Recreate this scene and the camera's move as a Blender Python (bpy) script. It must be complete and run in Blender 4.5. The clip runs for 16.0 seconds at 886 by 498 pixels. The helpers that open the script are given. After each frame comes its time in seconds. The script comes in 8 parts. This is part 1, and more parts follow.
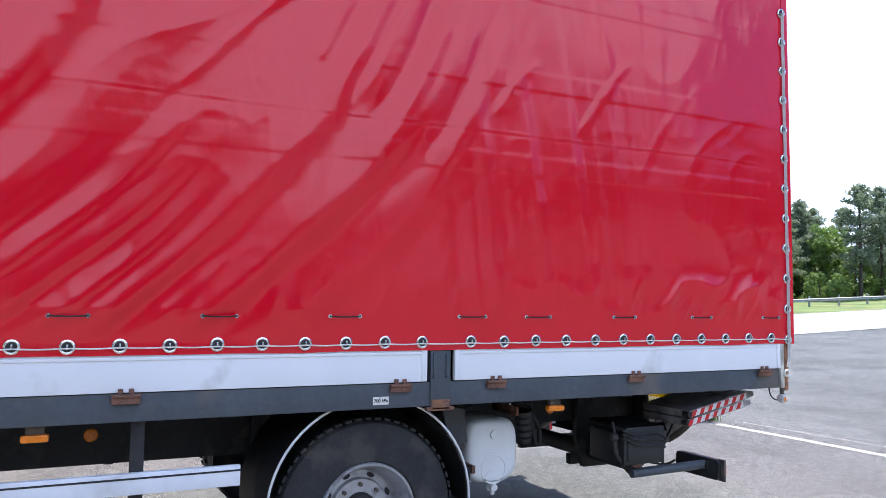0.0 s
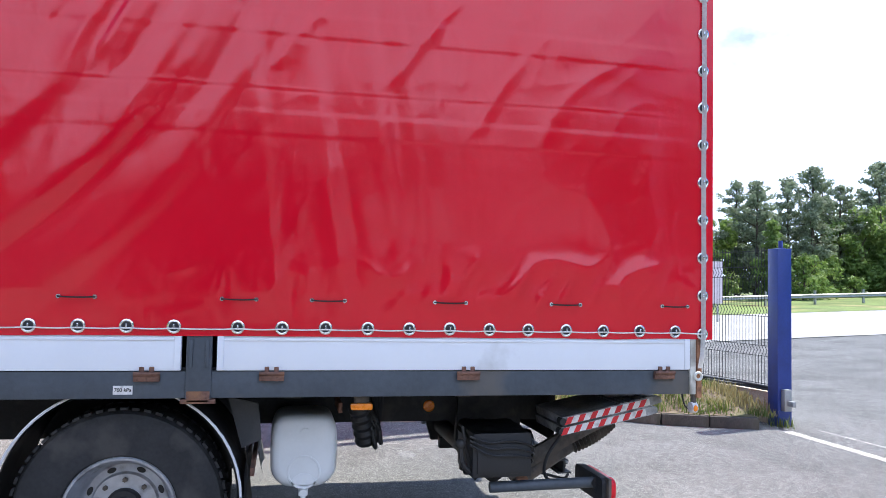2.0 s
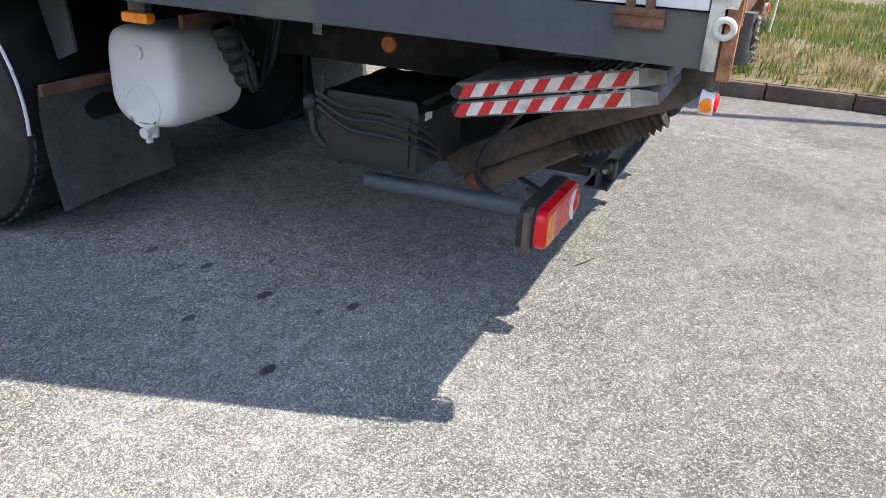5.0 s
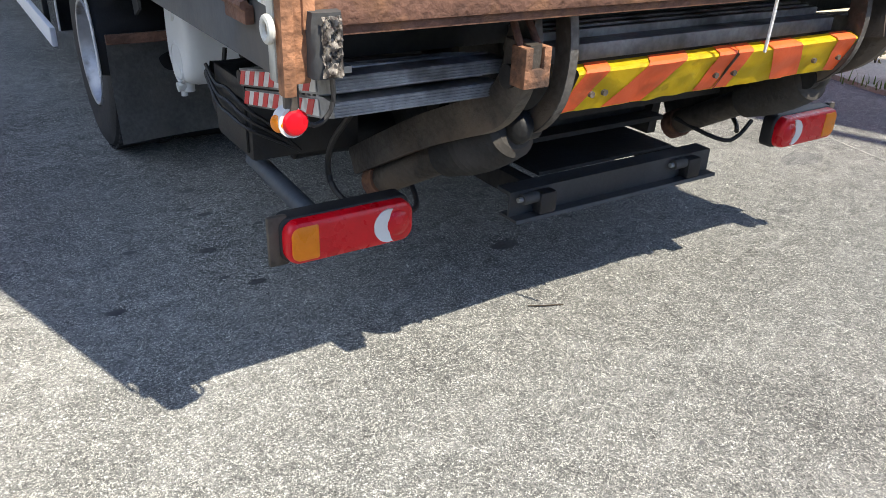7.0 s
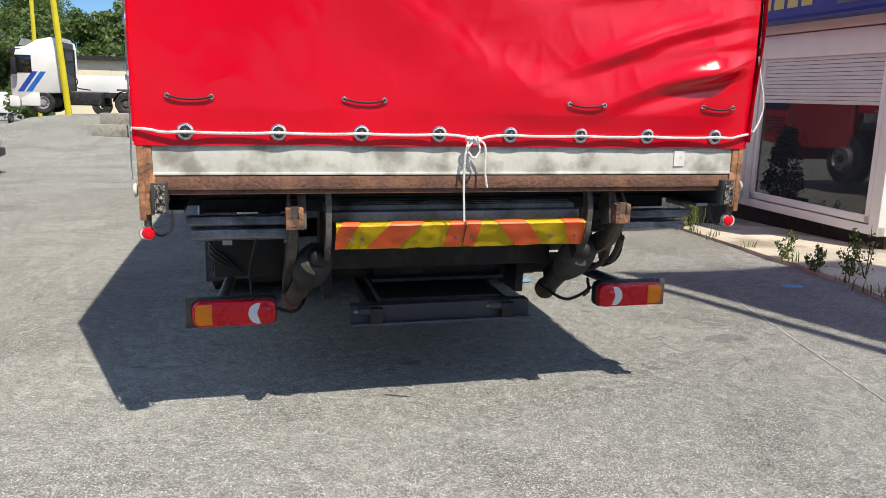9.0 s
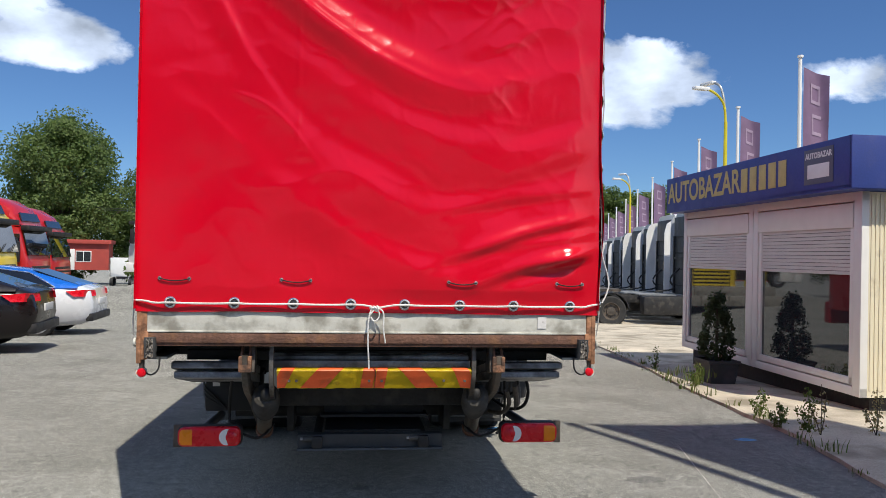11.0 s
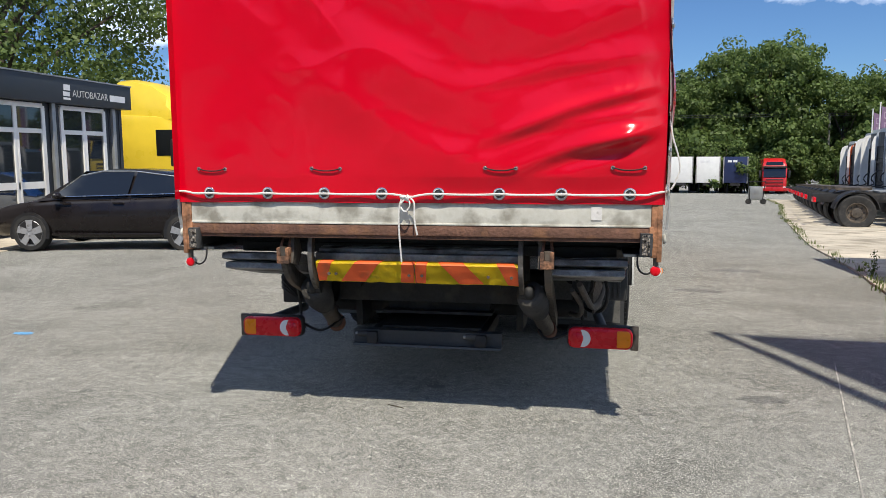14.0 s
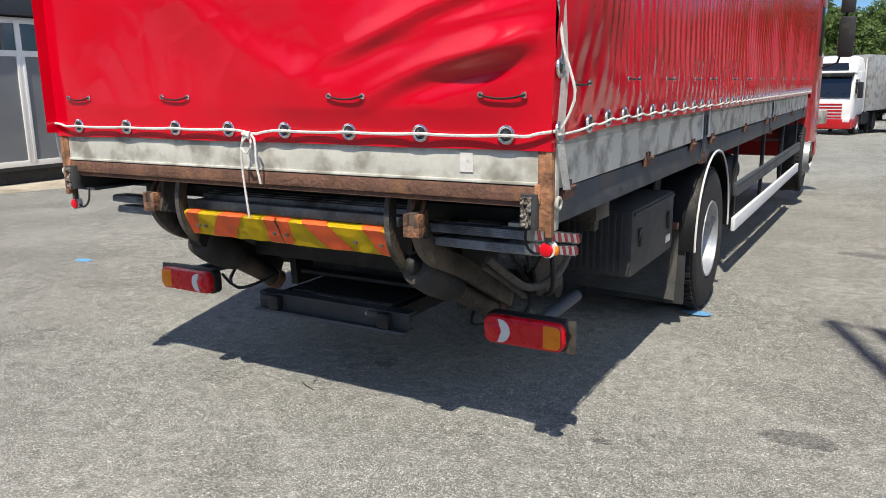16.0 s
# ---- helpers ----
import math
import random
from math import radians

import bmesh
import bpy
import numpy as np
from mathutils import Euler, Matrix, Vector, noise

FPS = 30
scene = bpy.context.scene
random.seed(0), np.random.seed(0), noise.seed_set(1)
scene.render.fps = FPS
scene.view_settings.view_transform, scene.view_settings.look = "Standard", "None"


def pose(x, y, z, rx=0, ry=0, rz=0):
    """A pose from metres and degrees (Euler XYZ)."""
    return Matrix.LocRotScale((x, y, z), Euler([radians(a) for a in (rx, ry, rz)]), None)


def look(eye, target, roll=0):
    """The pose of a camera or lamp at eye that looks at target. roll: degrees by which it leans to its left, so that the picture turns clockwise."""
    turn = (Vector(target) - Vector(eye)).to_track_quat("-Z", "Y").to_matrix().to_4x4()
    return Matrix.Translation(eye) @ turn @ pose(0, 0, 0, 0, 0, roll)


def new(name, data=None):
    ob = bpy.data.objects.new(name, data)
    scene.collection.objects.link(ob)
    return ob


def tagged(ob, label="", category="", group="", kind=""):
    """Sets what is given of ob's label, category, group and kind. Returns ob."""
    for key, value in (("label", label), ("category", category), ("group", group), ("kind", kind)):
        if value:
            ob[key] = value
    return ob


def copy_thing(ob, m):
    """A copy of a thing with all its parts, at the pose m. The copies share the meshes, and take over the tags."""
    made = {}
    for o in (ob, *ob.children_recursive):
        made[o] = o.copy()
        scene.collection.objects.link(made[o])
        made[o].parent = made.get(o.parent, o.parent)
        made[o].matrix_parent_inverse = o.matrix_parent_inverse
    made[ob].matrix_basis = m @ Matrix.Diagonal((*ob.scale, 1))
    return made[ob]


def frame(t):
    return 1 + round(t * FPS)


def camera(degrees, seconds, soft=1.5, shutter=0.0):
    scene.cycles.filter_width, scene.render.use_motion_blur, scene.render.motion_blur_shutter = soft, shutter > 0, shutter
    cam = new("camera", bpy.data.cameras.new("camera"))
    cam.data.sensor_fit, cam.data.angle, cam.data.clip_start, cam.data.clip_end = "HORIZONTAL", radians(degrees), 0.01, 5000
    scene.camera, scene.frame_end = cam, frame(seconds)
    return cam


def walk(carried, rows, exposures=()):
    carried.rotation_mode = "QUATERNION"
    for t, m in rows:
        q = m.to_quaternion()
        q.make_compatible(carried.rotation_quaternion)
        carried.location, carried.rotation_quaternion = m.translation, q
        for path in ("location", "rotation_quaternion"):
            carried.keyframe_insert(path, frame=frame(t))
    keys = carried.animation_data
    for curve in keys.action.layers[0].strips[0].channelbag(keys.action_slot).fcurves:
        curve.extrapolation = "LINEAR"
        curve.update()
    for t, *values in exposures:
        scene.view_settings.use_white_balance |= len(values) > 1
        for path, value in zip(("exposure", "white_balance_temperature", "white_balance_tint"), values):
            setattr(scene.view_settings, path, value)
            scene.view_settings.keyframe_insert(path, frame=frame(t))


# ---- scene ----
import functools
# camera and its walk
cam = camera(60.3, 16.0, soft=0.8)
PATH = [
    (0, (-4.678, 4.067, 1.466), (-2.882, 3.2, 1.612), 0.6),
    (0.5, (-4.745, 3.567, 1.474), (-2.923, 2.76, 1.639), 0.5),
    (1, (-4.798, 3.033, 1.479), (-2.928, 2.34, 1.632), 0.8),
    (1.5, (-4.754, 2.572, 1.474), (-2.855, 1.958, 1.596), 0.9),
    (2, (-4.773, 2.069, 1.478), (-2.818, 1.658, 1.579), 1.2),
    (2.5, (-4.659, 1.557, 1.459), (-2.673, 1.327, 1.402), 1.6),
    (3, (-4.474, 1.1, 1.407), (-2.499, 0.934, 1.142), 1.9),
    (3.5, (-4.143, 0.732, 1.337), (-2.186, 0.737, 0.926), 2.5),
    (4, (-3.759, 0.389, 1.255), (-1.84, 0.59, 0.732), 3.0),
    (4.2, (-3.598, 0.269, 1.25), (-1.712, 0.562, 0.652), 3.2),
    (6.3, (-2.113, -0.757, 1.254), (-0.855, 0.489, 0.324), 2.8),
    (6.5, (-1.996, -0.893, 1.26), (-0.8, 0.41, 0.325), 2.7),
    (7, (-1.709, -1.206, 1.309), (-0.72, 0.281, 0.409), 2.4),
    (7.5, (-1.442, -1.618, 1.357), (-0.766, 0.107, 0.602), 1.4),
    (8, (-1.207, -2.063, 1.371), (-0.648, -0.233, 0.788), 1.4),
    (8.5, (-0.996, -2.538, 1.395), (-0.502, -0.656, 0.934), 1.2),
    (8.7, (-0.946, -2.705, 1.409), (-0.452, -0.816, 0.975), 1.4),
    (10.8, (-0.193, -4.181, 1.546), (0.124, -2.207, 1.495), 1.4),
    (11, (-0.147, -4.21, 1.553), (0.098, -2.225, 1.569), 1.1),
    (11.5, (-0.124, -4.222, 1.63), (0.019, -2.238, 1.834), 1.0),
    (12, (-0.133, -4.26, 1.681), (-0.016, -2.29, 2.004), 1.0),
    (12.5, (-0.058, -4.27, 1.618), (0.036, -2.289, 1.875), 0.7),
    (13, (0.157, -4.123, 1.52), (0.109, -2.124, 1.53), 0.3),
    (13.5, (0.506, -3.96, 1.465), (0.291, -1.978, 1.298), -0.1),
    (14, (0.915, -3.78, 1.456), (0.535, -1.831, 1.218), -0.3),
    (14.5, (1.297, -3.487, 1.449), (0.769, -1.58, 1.155), -0.5),
    (15, (1.671, -3.14, 1.438), (1.01, -1.278, 1.124), -0.6),
    (15.5, (1.92, -2.703, 1.434), (1.083, -0.923, 1.071), -0.6),
    (16, (2.157, -2.267, 1.433), (1.172, -0.577, 1.015), -0.8),
]
EXPOSURES = [(0, 1.14, 6000, 14), (2.5, 1.16, 6050, 14), (3.2, 1.08, 6350, 13), (4.2, 1.06, 6550, 12), (6.3, 0.92, 6650, 10), (8.7, 0.38, 6700, 9), (10.8, 0.08, 6650, 9), (11.5, -0.17, 6600, 9), (12.5, -0.34, 6600, 9), (13.2, -0.17, 6700, 9), (14.0, 0.1, 6700, 9), (16.0, 0.22, 6700, 9)]
walk(cam, [(t, look(eye, target, roll)) for t, eye, target, roll in PATH], EXPOSURES)

# sky and sun
SUN = Vector((0.184, -0.57, 1.0)).normalized()
world = bpy.data.worlds.new("sky")
scene.world = world
world.use_nodes = True
wn, wl = world.node_tree.nodes, world.node_tree.links
wn.clear()


def wnode(kind, **values):
    n = wn.new(kind)
    for k, v in values.items():
        n.inputs[k].default_value = v
    return n


sky = wn.new("ShaderNodeTexSky")
sky.sky_type, sky.sun_disc = "NISHITA", False
sky.sun_elevation, sky.sun_rotation = math.asin(SUN.z), math.atan2(SUN.x, SUN.y)
sky.air_density, sky.dust_density, sky.ozone_density = 0.9, 0.15, 3.0
coord = wn.new("ShaderNodeTexCoord")
stretch = wnode("ShaderNodeMapping", Scale=(1.0, 1.0, 1.7))
puff = wnode("ShaderNodeTexNoise", Scale=7.0, Detail=10.0, Roughness=0.58, Distortion=0.2)
shade_noise = wnode("ShaderNodeTexNoise", Scale=9.0, Detail=6.0)
split = wn.new("ShaderNodeSeparateXYZ")
wl.new(coord.outputs["Generated"], split.inputs[0])


def wmath(op, a, b=None):
    n = wn.new("ShaderNodeMath")
    n.operation = op
    for i, v in enumerate((a, b)):
        if v is None:
            continue
        if hasattr(v, "is_linked"):
            wl.new(v, n.inputs[i])
        else:
            n.inputs[i].default_value = v
    return n.outputs[0]


azimuth = wmath("MULTIPLY", wmath("ARCTAN2", split.outputs[0], split.outputs[1]), 57.2958)
height = wmath("MULTIPLY", wmath("ARCSINE", split.outputs[2]), 57.2958)
# cumulus clouds: azimuth, elevation, half width, half height in degrees
# the bank at -92 is unseen, added to brighten and mirror in the left sheet
CLOUDS = [(-30.5, 15.9, 10, 3.4, 1.8), (-20, 13.6, 5, 2.0, 1.5), (16.5, 17.5, 2.5, 2.0), (20.3, 12.8, 6.2, 3.4, 2.0), (108, 15, 52, 34, 6.0), (-33, 9, 4, 2), (-28, 6.5, 3.2, 1.5), (35, 12, 3, 1.6), (15, 11.5, 4.5, 1.6), (-45, 10, 5, 3), (-92, 40, 50, 44, 3.0), (75, 45, 40, 18), (-60, 22, 14, 6)]
total = None
for ca, ce, cw, ch, *more in CLOUDS:
    da = wmath("DIVIDE", wmath("SUBTRACT", azimuth, ca), cw)
    de = wmath("DIVIDE", wmath("SUBTRACT", height, ce), ch)
    g = wmath("SUBTRACT", 1.0, wmath("ADD", wmath("MULTIPLY", da, da), wmath("MULTIPLY", de, de)))
    if more:
        g = wmath("MULTIPLY", g, more[0])
    total = g if total is None else wmath("MAXIMUM", total, g)
total = wmath("MAXIMUM", total, -1.5)
density = wmath("ADD", wmath("MULTIPLY", total, 0.42), wmath("MULTIPLY", wmath("SUBTRACT", puff.outputs[0], 0.5), 2.6))
cover = wn.new("ShaderNodeMapRange")
cover.inputs[1].default_value, cover.inputs[2].default_value = 0.02, 0.3
wl.new(density, cover.inputs[0])
white = wn.new("ShaderNodeValToRGB")
white.color_ramp.elements[0].position, white.color_ramp.elements[1].position = 0.3, 0.62
white.color_ramp.elements[0].color, white.color_ramp.elements[1].color = (4.0, 4.8, 6.2, 1), (11.4, 13.4, 17.4, 1)
blend = wn.new("ShaderNodeMixRGB")
back = wnode("ShaderNodeBackground", Strength=0.085)
out = wn.new("ShaderNodeOutputWorld")
wl.new(coord.outputs["Generated"], stretch.inputs["Vector"])
wl.new(stretch.outputs[0], puff.inputs["Vector"])
wl.new(stretch.outputs[0], shade_noise.inputs["Vector"])
wl.new(shade_noise.outputs[0], white.inputs[0])
wl.new(cover.outputs[0], blend.inputs[0])
deep = wn.new("ShaderNodeMixRGB")
deep.blend_type, deep.inputs[0].default_value, deep.inputs[2].default_value = "MULTIPLY", 1.0, (0.62, 0.87, 1.2, 1)
wl.new(sky.outputs[0], deep.inputs[1])
wl.new(deep.outputs[0], blend.inputs[1])
wl.new(white.outputs[0], blend.inputs[2])
wl.new(blend.outputs[0], back.inputs[0])
wl.new(back.outputs[0], out.inputs[0])

sun = new("sun", bpy.data.lights.new("sun", "SUN"))
sun.data.energy, sun.data.angle, sun.data.color = 4.7, radians(0.53), (1.0, 0.94, 0.82)
sun.matrix_world = look(SUN * 60, (0, 0, 0))


# ---- materials ----
def mat(name, col, rough=0.6, metal=0.0, var=0.18, scale=5.0, fine=90.0, bump=0.12, bscale=None, coat=0.0, dirt=None, amount=0.0, dscale=3.0, rvar=0.12, by_piece=0.0):
    m = bpy.data.materials.new(name)
    m.use_nodes = True
    n, l = m.node_tree.nodes, m.node_tree.links
    b = n["Principled BSDF"]
    b.inputs["Metallic"].default_value = metal
    b.inputs["Coat Weight"].default_value = coat
    b.inputs["Coat Roughness"].default_value = 0.12
    tc = n.new("ShaderNodeTexCoord")

    def noise_at(s, detail=5.0):
        t = n.new("ShaderNodeTexNoise")
        t.inputs["Scale"].default_value, t.inputs["Detail"].default_value = s, detail
        l.new(tc.outputs["Object"], t.inputs["Vector"])
        return t

    def mixed(kind, fac, a, c):
        x = n.new("ShaderNodeMixRGB")
        x.blend_type = kind
        for i, v in enumerate((fac, a, c)):
            if hasattr(v, "is_linked"):
                l.new(v, x.inputs[i])
            else:
                x.inputs[i].default_value = v
        return x.outputs[0]

    def ramp(src, lo, hi, a, c):
        r = n.new("ShaderNodeMapRange")
        r.inputs[1].default_value, r.inputs[2].default_value, r.inputs[3].default_value, r.inputs[4].default_value = lo, hi, a, c
        l.new(src, r.inputs[0])
        return r.outputs[0]

    big, small = noise_at(scale), noise_at(fine, 3.0)
    dark = tuple(c * (1 - var) for c in col) + (1,)
    light = tuple(min(1, c * (1 + var)) for c in col) + (1,)
    c = mixed("MIX", ramp(big.outputs[0], 0.3, 0.7, 0, 1), dark, light)
    c = mixed("OVERLAY", min(0.9, var * 1.6), c, small.outputs[0])
    if by_piece:
        info = n.new("ShaderNodeObjectInfo")
        c = mixed("MULTIPLY", 1.0, c, mixed("MIX", info.outputs["Random"], (1 - by_piece,) * 3 + (1,), (1 + by_piece,) * 3 + (1,)))
    if dirt:
        d = noise_at(dscale, 8.0)
        c = mixed("MIX", ramp(d.outputs[0], 0.62 - amount * 0.35, 0.75 - amount * 0.3, 0, 0.92), c, (*dirt, 1))
        l.new(ramp(d.outputs[0], 0.5, 0.75, rough, min(1, rough + 0.3)), b.inputs["Roughness"])
    else:
        l.new(ramp(big.outputs[0], 0.3, 0.7, max(0.02, rough - rvar), min(1, rough + rvar)), b.inputs["Roughness"])
    l.new(c, b.inputs["Base Color"])
    if bump:
        bn = noise_at(bscale or fine, 4.0)
        bp = n.new("ShaderNodeBump")
        bp.inputs["Strength"].default_value, bp.inputs["Distance"].default_value = bump, 0.01
        l.new(bn.outputs[0], bp.inputs["Height"])
        l.new(bp.outputs[0], b.inputs["Normal"])
    return m


def asphalt(name, base, stone, patchy):
    m = mat(name, base, 0.85, var=0.28, scale=0.6, fine=9, bump=0.0, dirt=patchy, amount=0.28, dscale=1.1)
    n, l = m.node_tree.nodes, m.node_tree.links
    b = n["Principled BSDF"]
    old = b.inputs["Base Color"].links[0].from_socket
    tc = n.new("ShaderNodeTexCoord")
    v = n.new("ShaderNodeTexVoronoi")
    v.inputs["Scale"].default_value = 215.0
    l.new(tc.outputs["Object"], v.inputs["Vector"])
    v2 = n.new("ShaderNodeTexVoronoi")
    v2.inputs["Scale"].default_value = 430.0
    l.new(tc.outputs["Object"], v2.inputs["Vector"])
    sep = n.new("ShaderNodeSeparateColor")
    l.new(v.outputs["Color"], sep.inputs[0])
    sep2 = n.new("ShaderNodeSeparateColor")
    l.new(v2.outputs["Color"], sep2.inputs[0])
    add = n.new("ShaderNodeMath")
    add.operation = "MULTIPLY"
    l.new(sep.outputs[0], add.inputs[0])
    l.new(sep2.outputs[1], add.inputs[1])
    r = n.new("ShaderNodeMapRange")
    r.inputs[1].default_value, r.inputs[2].default_value, r.inputs[3].default_value, r.inputs[4].default_value = 0.22, 0.62, 0, 1
    l.new(add.outputs[0], r.inputs[0])
    mx = n.new("ShaderNodeMixRGB")
    l.new(r.outputs[0], mx.inputs[0])
    l.new(old, mx.inputs[1])
    mx.inputs[2].default_value = (*stone, 1)
    for size, low, high in ((75.0, 0.76, 1.2), (16.0, 0.84, 1.14)):
        nz = n.new("ShaderNodeTexNoise")
        nz.inputs["Scale"].default_value, nz.inputs["Detail"].default_value = size, 3.0
        l.new(tc.outputs["Object"], nz.inputs["Vector"])
        rg = n.new("ShaderNodeMapRange")
        rg.inputs[1].default_value, rg.inputs[2].default_value, rg.inputs[3].default_value, rg.inputs[4].default_value = 0.33, 0.67, low, high
        l.new(nz.outputs[0], rg.inputs[0])
        mm = n.new("ShaderNodeMixRGB")
        mm.blend_type, mm.inputs[0].default_value = "MULTIPLY", 1.0
        l.new(mx.outputs[0], mm.inputs[1])
        l.new(rg.outputs[0], mm.inputs[2])
        mx = mm
    dk = n.new("ShaderNodeMixRGB")
    dk.blend_type = "MULTIPLY"
    dk.inputs[0].default_value = 0.7
    l.new(mx.outputs[0], dk.inputs[1])
    l.new(sep2.outputs[0], dk.inputs[2])
    l.new(dk.outputs[0], b.inputs["Base Color"])
    bp = n.new("ShaderNodeBump")
    bp.inputs["Strength"].default_value, bp.inputs["Distance"].default_value = 0.6, 0.004
    l.new(v.outputs["Distance"], bp.inputs["Height"])
    l.new(bp.outputs[0], b.inputs["Normal"])
    return m


def glass_mat(name, tint=(0.02, 0.025, 0.03), rough=0.03):
    m = bpy.data.materials.new(name)
    m.use_nodes = True
    b = m.node_tree.nodes["Principled BSDF"]
    b.inputs["Base Color"].default_value = (*tint, 1)
    b.inputs["Roughness"].default_value = rough
    b.inputs["Specular IOR Level"].default_value = 0.8
    b.inputs["Coat Weight"].default_value = 0.6
    b.inputs["Coat Roughness"].default_value = 0.02
    return m


ASPHALT = asphalt("asphalt", (0.235, 0.236, 0.225), (0.72, 0.71, 0.64), (0.16, 0.162, 0.155))
ASPHALT.node_tree.nodes["Principled BSDF"].inputs["Diffuse Roughness"].default_value = 1.0
ASPHALT.node_tree.nodes["Principled BSDF"].inputs["Specular IOR Level"].default_value = 0.2
CONCRETE = mat("concrete", (0.5, 0.44, 0.35), 0.9, var=0.25, scale=1.2, fine=60, bump=0.5, dirt=(0.26, 0.225, 0.17), amount=0.35, dscale=1.7)
VINYL = mat("red vinyl", (0.66, 0.0003, 0.016), 0.17, var=0.04, scale=1.5, fine=700, bump=0.03, bscale=300, rvar=0.04)
VINYL.node_tree.nodes["Principled BSDF"].inputs["Specular IOR Level"].default_value = 0.48
VINYL.node_tree.nodes["Principled BSDF"].inputs["Coat Weight"].default_value = 0.2
VINYL.node_tree.nodes["Principled BSDF"].inputs["Coat Roughness"].default_value = 0.05


def crumple(m):
    """Fine sharp creases and shallow dents pressed into the sheet."""
    n, l = m.node_tree.nodes, m.node_tree.links
    b = n["Principled BSDF"]
    tc = n.new("ShaderNodeTexCoord")
    last = b.inputs["Normal"].links[0].from_socket if b.inputs["Normal"].links else None
    for size, stretched, kind, deep in ((2.6, (1.0, 1.0, 0.55), "RIDGED_MULTIFRACTAL", 0.0045), (9.0, (1.0, 1.0, 0.5), "RIDGED_MULTIFRACTAL", 0.0022), (24.0, (1.0, 1.0, 0.6), "RIDGED_MULTIFRACTAL", 0.0005), (1.3, (1.0, 1.0, 2.6), "FBM", 0.005)):
        mp = n.new("ShaderNodeMapping")
        mp.inputs["Scale"].default_value = stretched
        mp.inputs["Rotation"].default_value = (0.35, 0.35, 0.0)
        nz = n.new("ShaderNodeTexNoise")
        nz.noise_type = kind
        nz.inputs["Scale"].default_value, nz.inputs["Detail"].default_value, nz.inputs["Distortion"].default_value = size, 2.0, 0.5
        l.new(tc.outputs["Object"], mp.inputs[0])
        l.new(mp.outputs[0], nz.inputs["Vector"])
        bp = n.new("ShaderNodeBump")
        bp.inputs["Strength"].default_value, bp.inputs["Distance"].default_value = 1.0, deep
        l.new(nz.outputs[0], bp.inputs["Height"])
        if last:
            l.new(last, bp.inputs["Normal"])
        last = bp.outputs[0]
    l.new(last, b.inputs["Normal"])
    l.new(last, b.inputs["Coat Normal"])


crumple(VINYL)
ALU_WHITE = mat("painted aluminium", (0.78, 0.8, 0.84), 0.4, 0.0, var=0.03, scale=2, fine=60, bump=0.03, dirt=(0.55, 0.55, 0.55), amount=0.04)
ALU_WORN = mat("worn aluminium board", (0.62, 0.61, 0.55), 0.6, 0.0, var=0.12, scale=3, fine=50, bump=0.12, dirt=(0.3, 0.28, 0.235), amount=0.42, dscale=8)
STEEL_GREY = mat("grey painted steel", (0.06, 0.072, 0.088), 0.5, 0.0, var=0.15, scale=4, fine=40, bump=0.12, dirt=(0.12, 0.11, 0.1), amount=0.15)
RUST = mat("rusty steel", (0.16, 0.08, 0.055), 0.8, 0.05, var=0.35, scale=9, fine=60, bump=0.6, dirt=(0.27, 0.135, 0.07), amount=0.25, dscale=10)
RUST_POST = mat("rusted brown primer", (0.4, 0.19, 0.1), 0.8, 0.05, var=0.35, scale=9, fine=70, bump=0.5, dirt=(0.13, 0.065, 0.04), amount=0.45, dscale=11)
RUST_BROWN = mat("scaly brown rust", (0.3, 0.145, 0.08), 0.85, 0.05, var=0.4, scale=12, fine=80, bump=0.6, dirt=(0.07, 0.045, 0.035), amount=0.5, dscale=14)
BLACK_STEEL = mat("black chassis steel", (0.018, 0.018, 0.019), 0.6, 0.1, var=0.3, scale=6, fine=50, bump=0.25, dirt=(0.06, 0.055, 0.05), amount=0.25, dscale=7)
GREASY = mat("greasy dusty steel", (0.075, 0.064, 0.054), 0.5, 0.1, var=0.45, scale=8, fine=50, bump=0.45, dirt=(0.14, 0.11, 0.085), amount=0.35, dscale=6)
RUBBER = mat("tyre rubber", (0.022, 0.022, 0.023), 0.8, 0, var=0.25, scale=7, fine=60, bump=0.2, dirt=(0.06, 0.056, 0.052), amount=0.25, dscale=6)
PLASTIC_BLACK = mat("black plastic", (0.016, 0.016, 0.018), 0.5, 0, var=0.2, scale=5, fine=120, bump=0.1, dirt=(0.06, 0.055, 0.05), amount=0.15)
PLASTIC_GREY = mat("dark grey plastic", (0.045, 0.047, 0.05), 0.55, 0, var=0.15, scale=5, fine=120, bump=0.1, dirt=(0.1, 0.095, 0.09), amount=0.15)
BELLOWS = mat("dusty black rubber", (0.045, 0.04, 0.034), 0.7, 0, var=0.3, scale=6, fine=60, bump=0.2, dirt=(0.11, 0.1, 0.09), amount=0.3)
TORN = mat("torn pale lining", (0.45, 0.41, 0.37), 0.8, 0, var=0.3, scale=40, fine=120, bump=0.4, dirt=(0.07, 0.055, 0.05), amount=0.5, dscale=55)
FLAP = mat("dusty mud flap rubber", (0.17, 0.17, 0.165), 0.8, 0, var=0.25, scale=5, fine=60, bump=0.3, dirt=(0.2, 0.19, 0.175), amount=0.3, dscale=4)
TANK = mat("milky white plastic", (0.8, 0.81, 0.8), 0.45, 0, var=0.06, scale=4, fine=60, bump=0.04, dirt=(0.58, 0.57, 0.54), amount=0.12, dscale=2)
SILVER = mat("silver wheel paint", (0.46, 0.47, 0.5), 0.4, 0.5, var=0.1, scale=8, fine=50, bump=0.08, dirt=(0.2, 0.19, 0.18), amount=0.15, dscale=9)
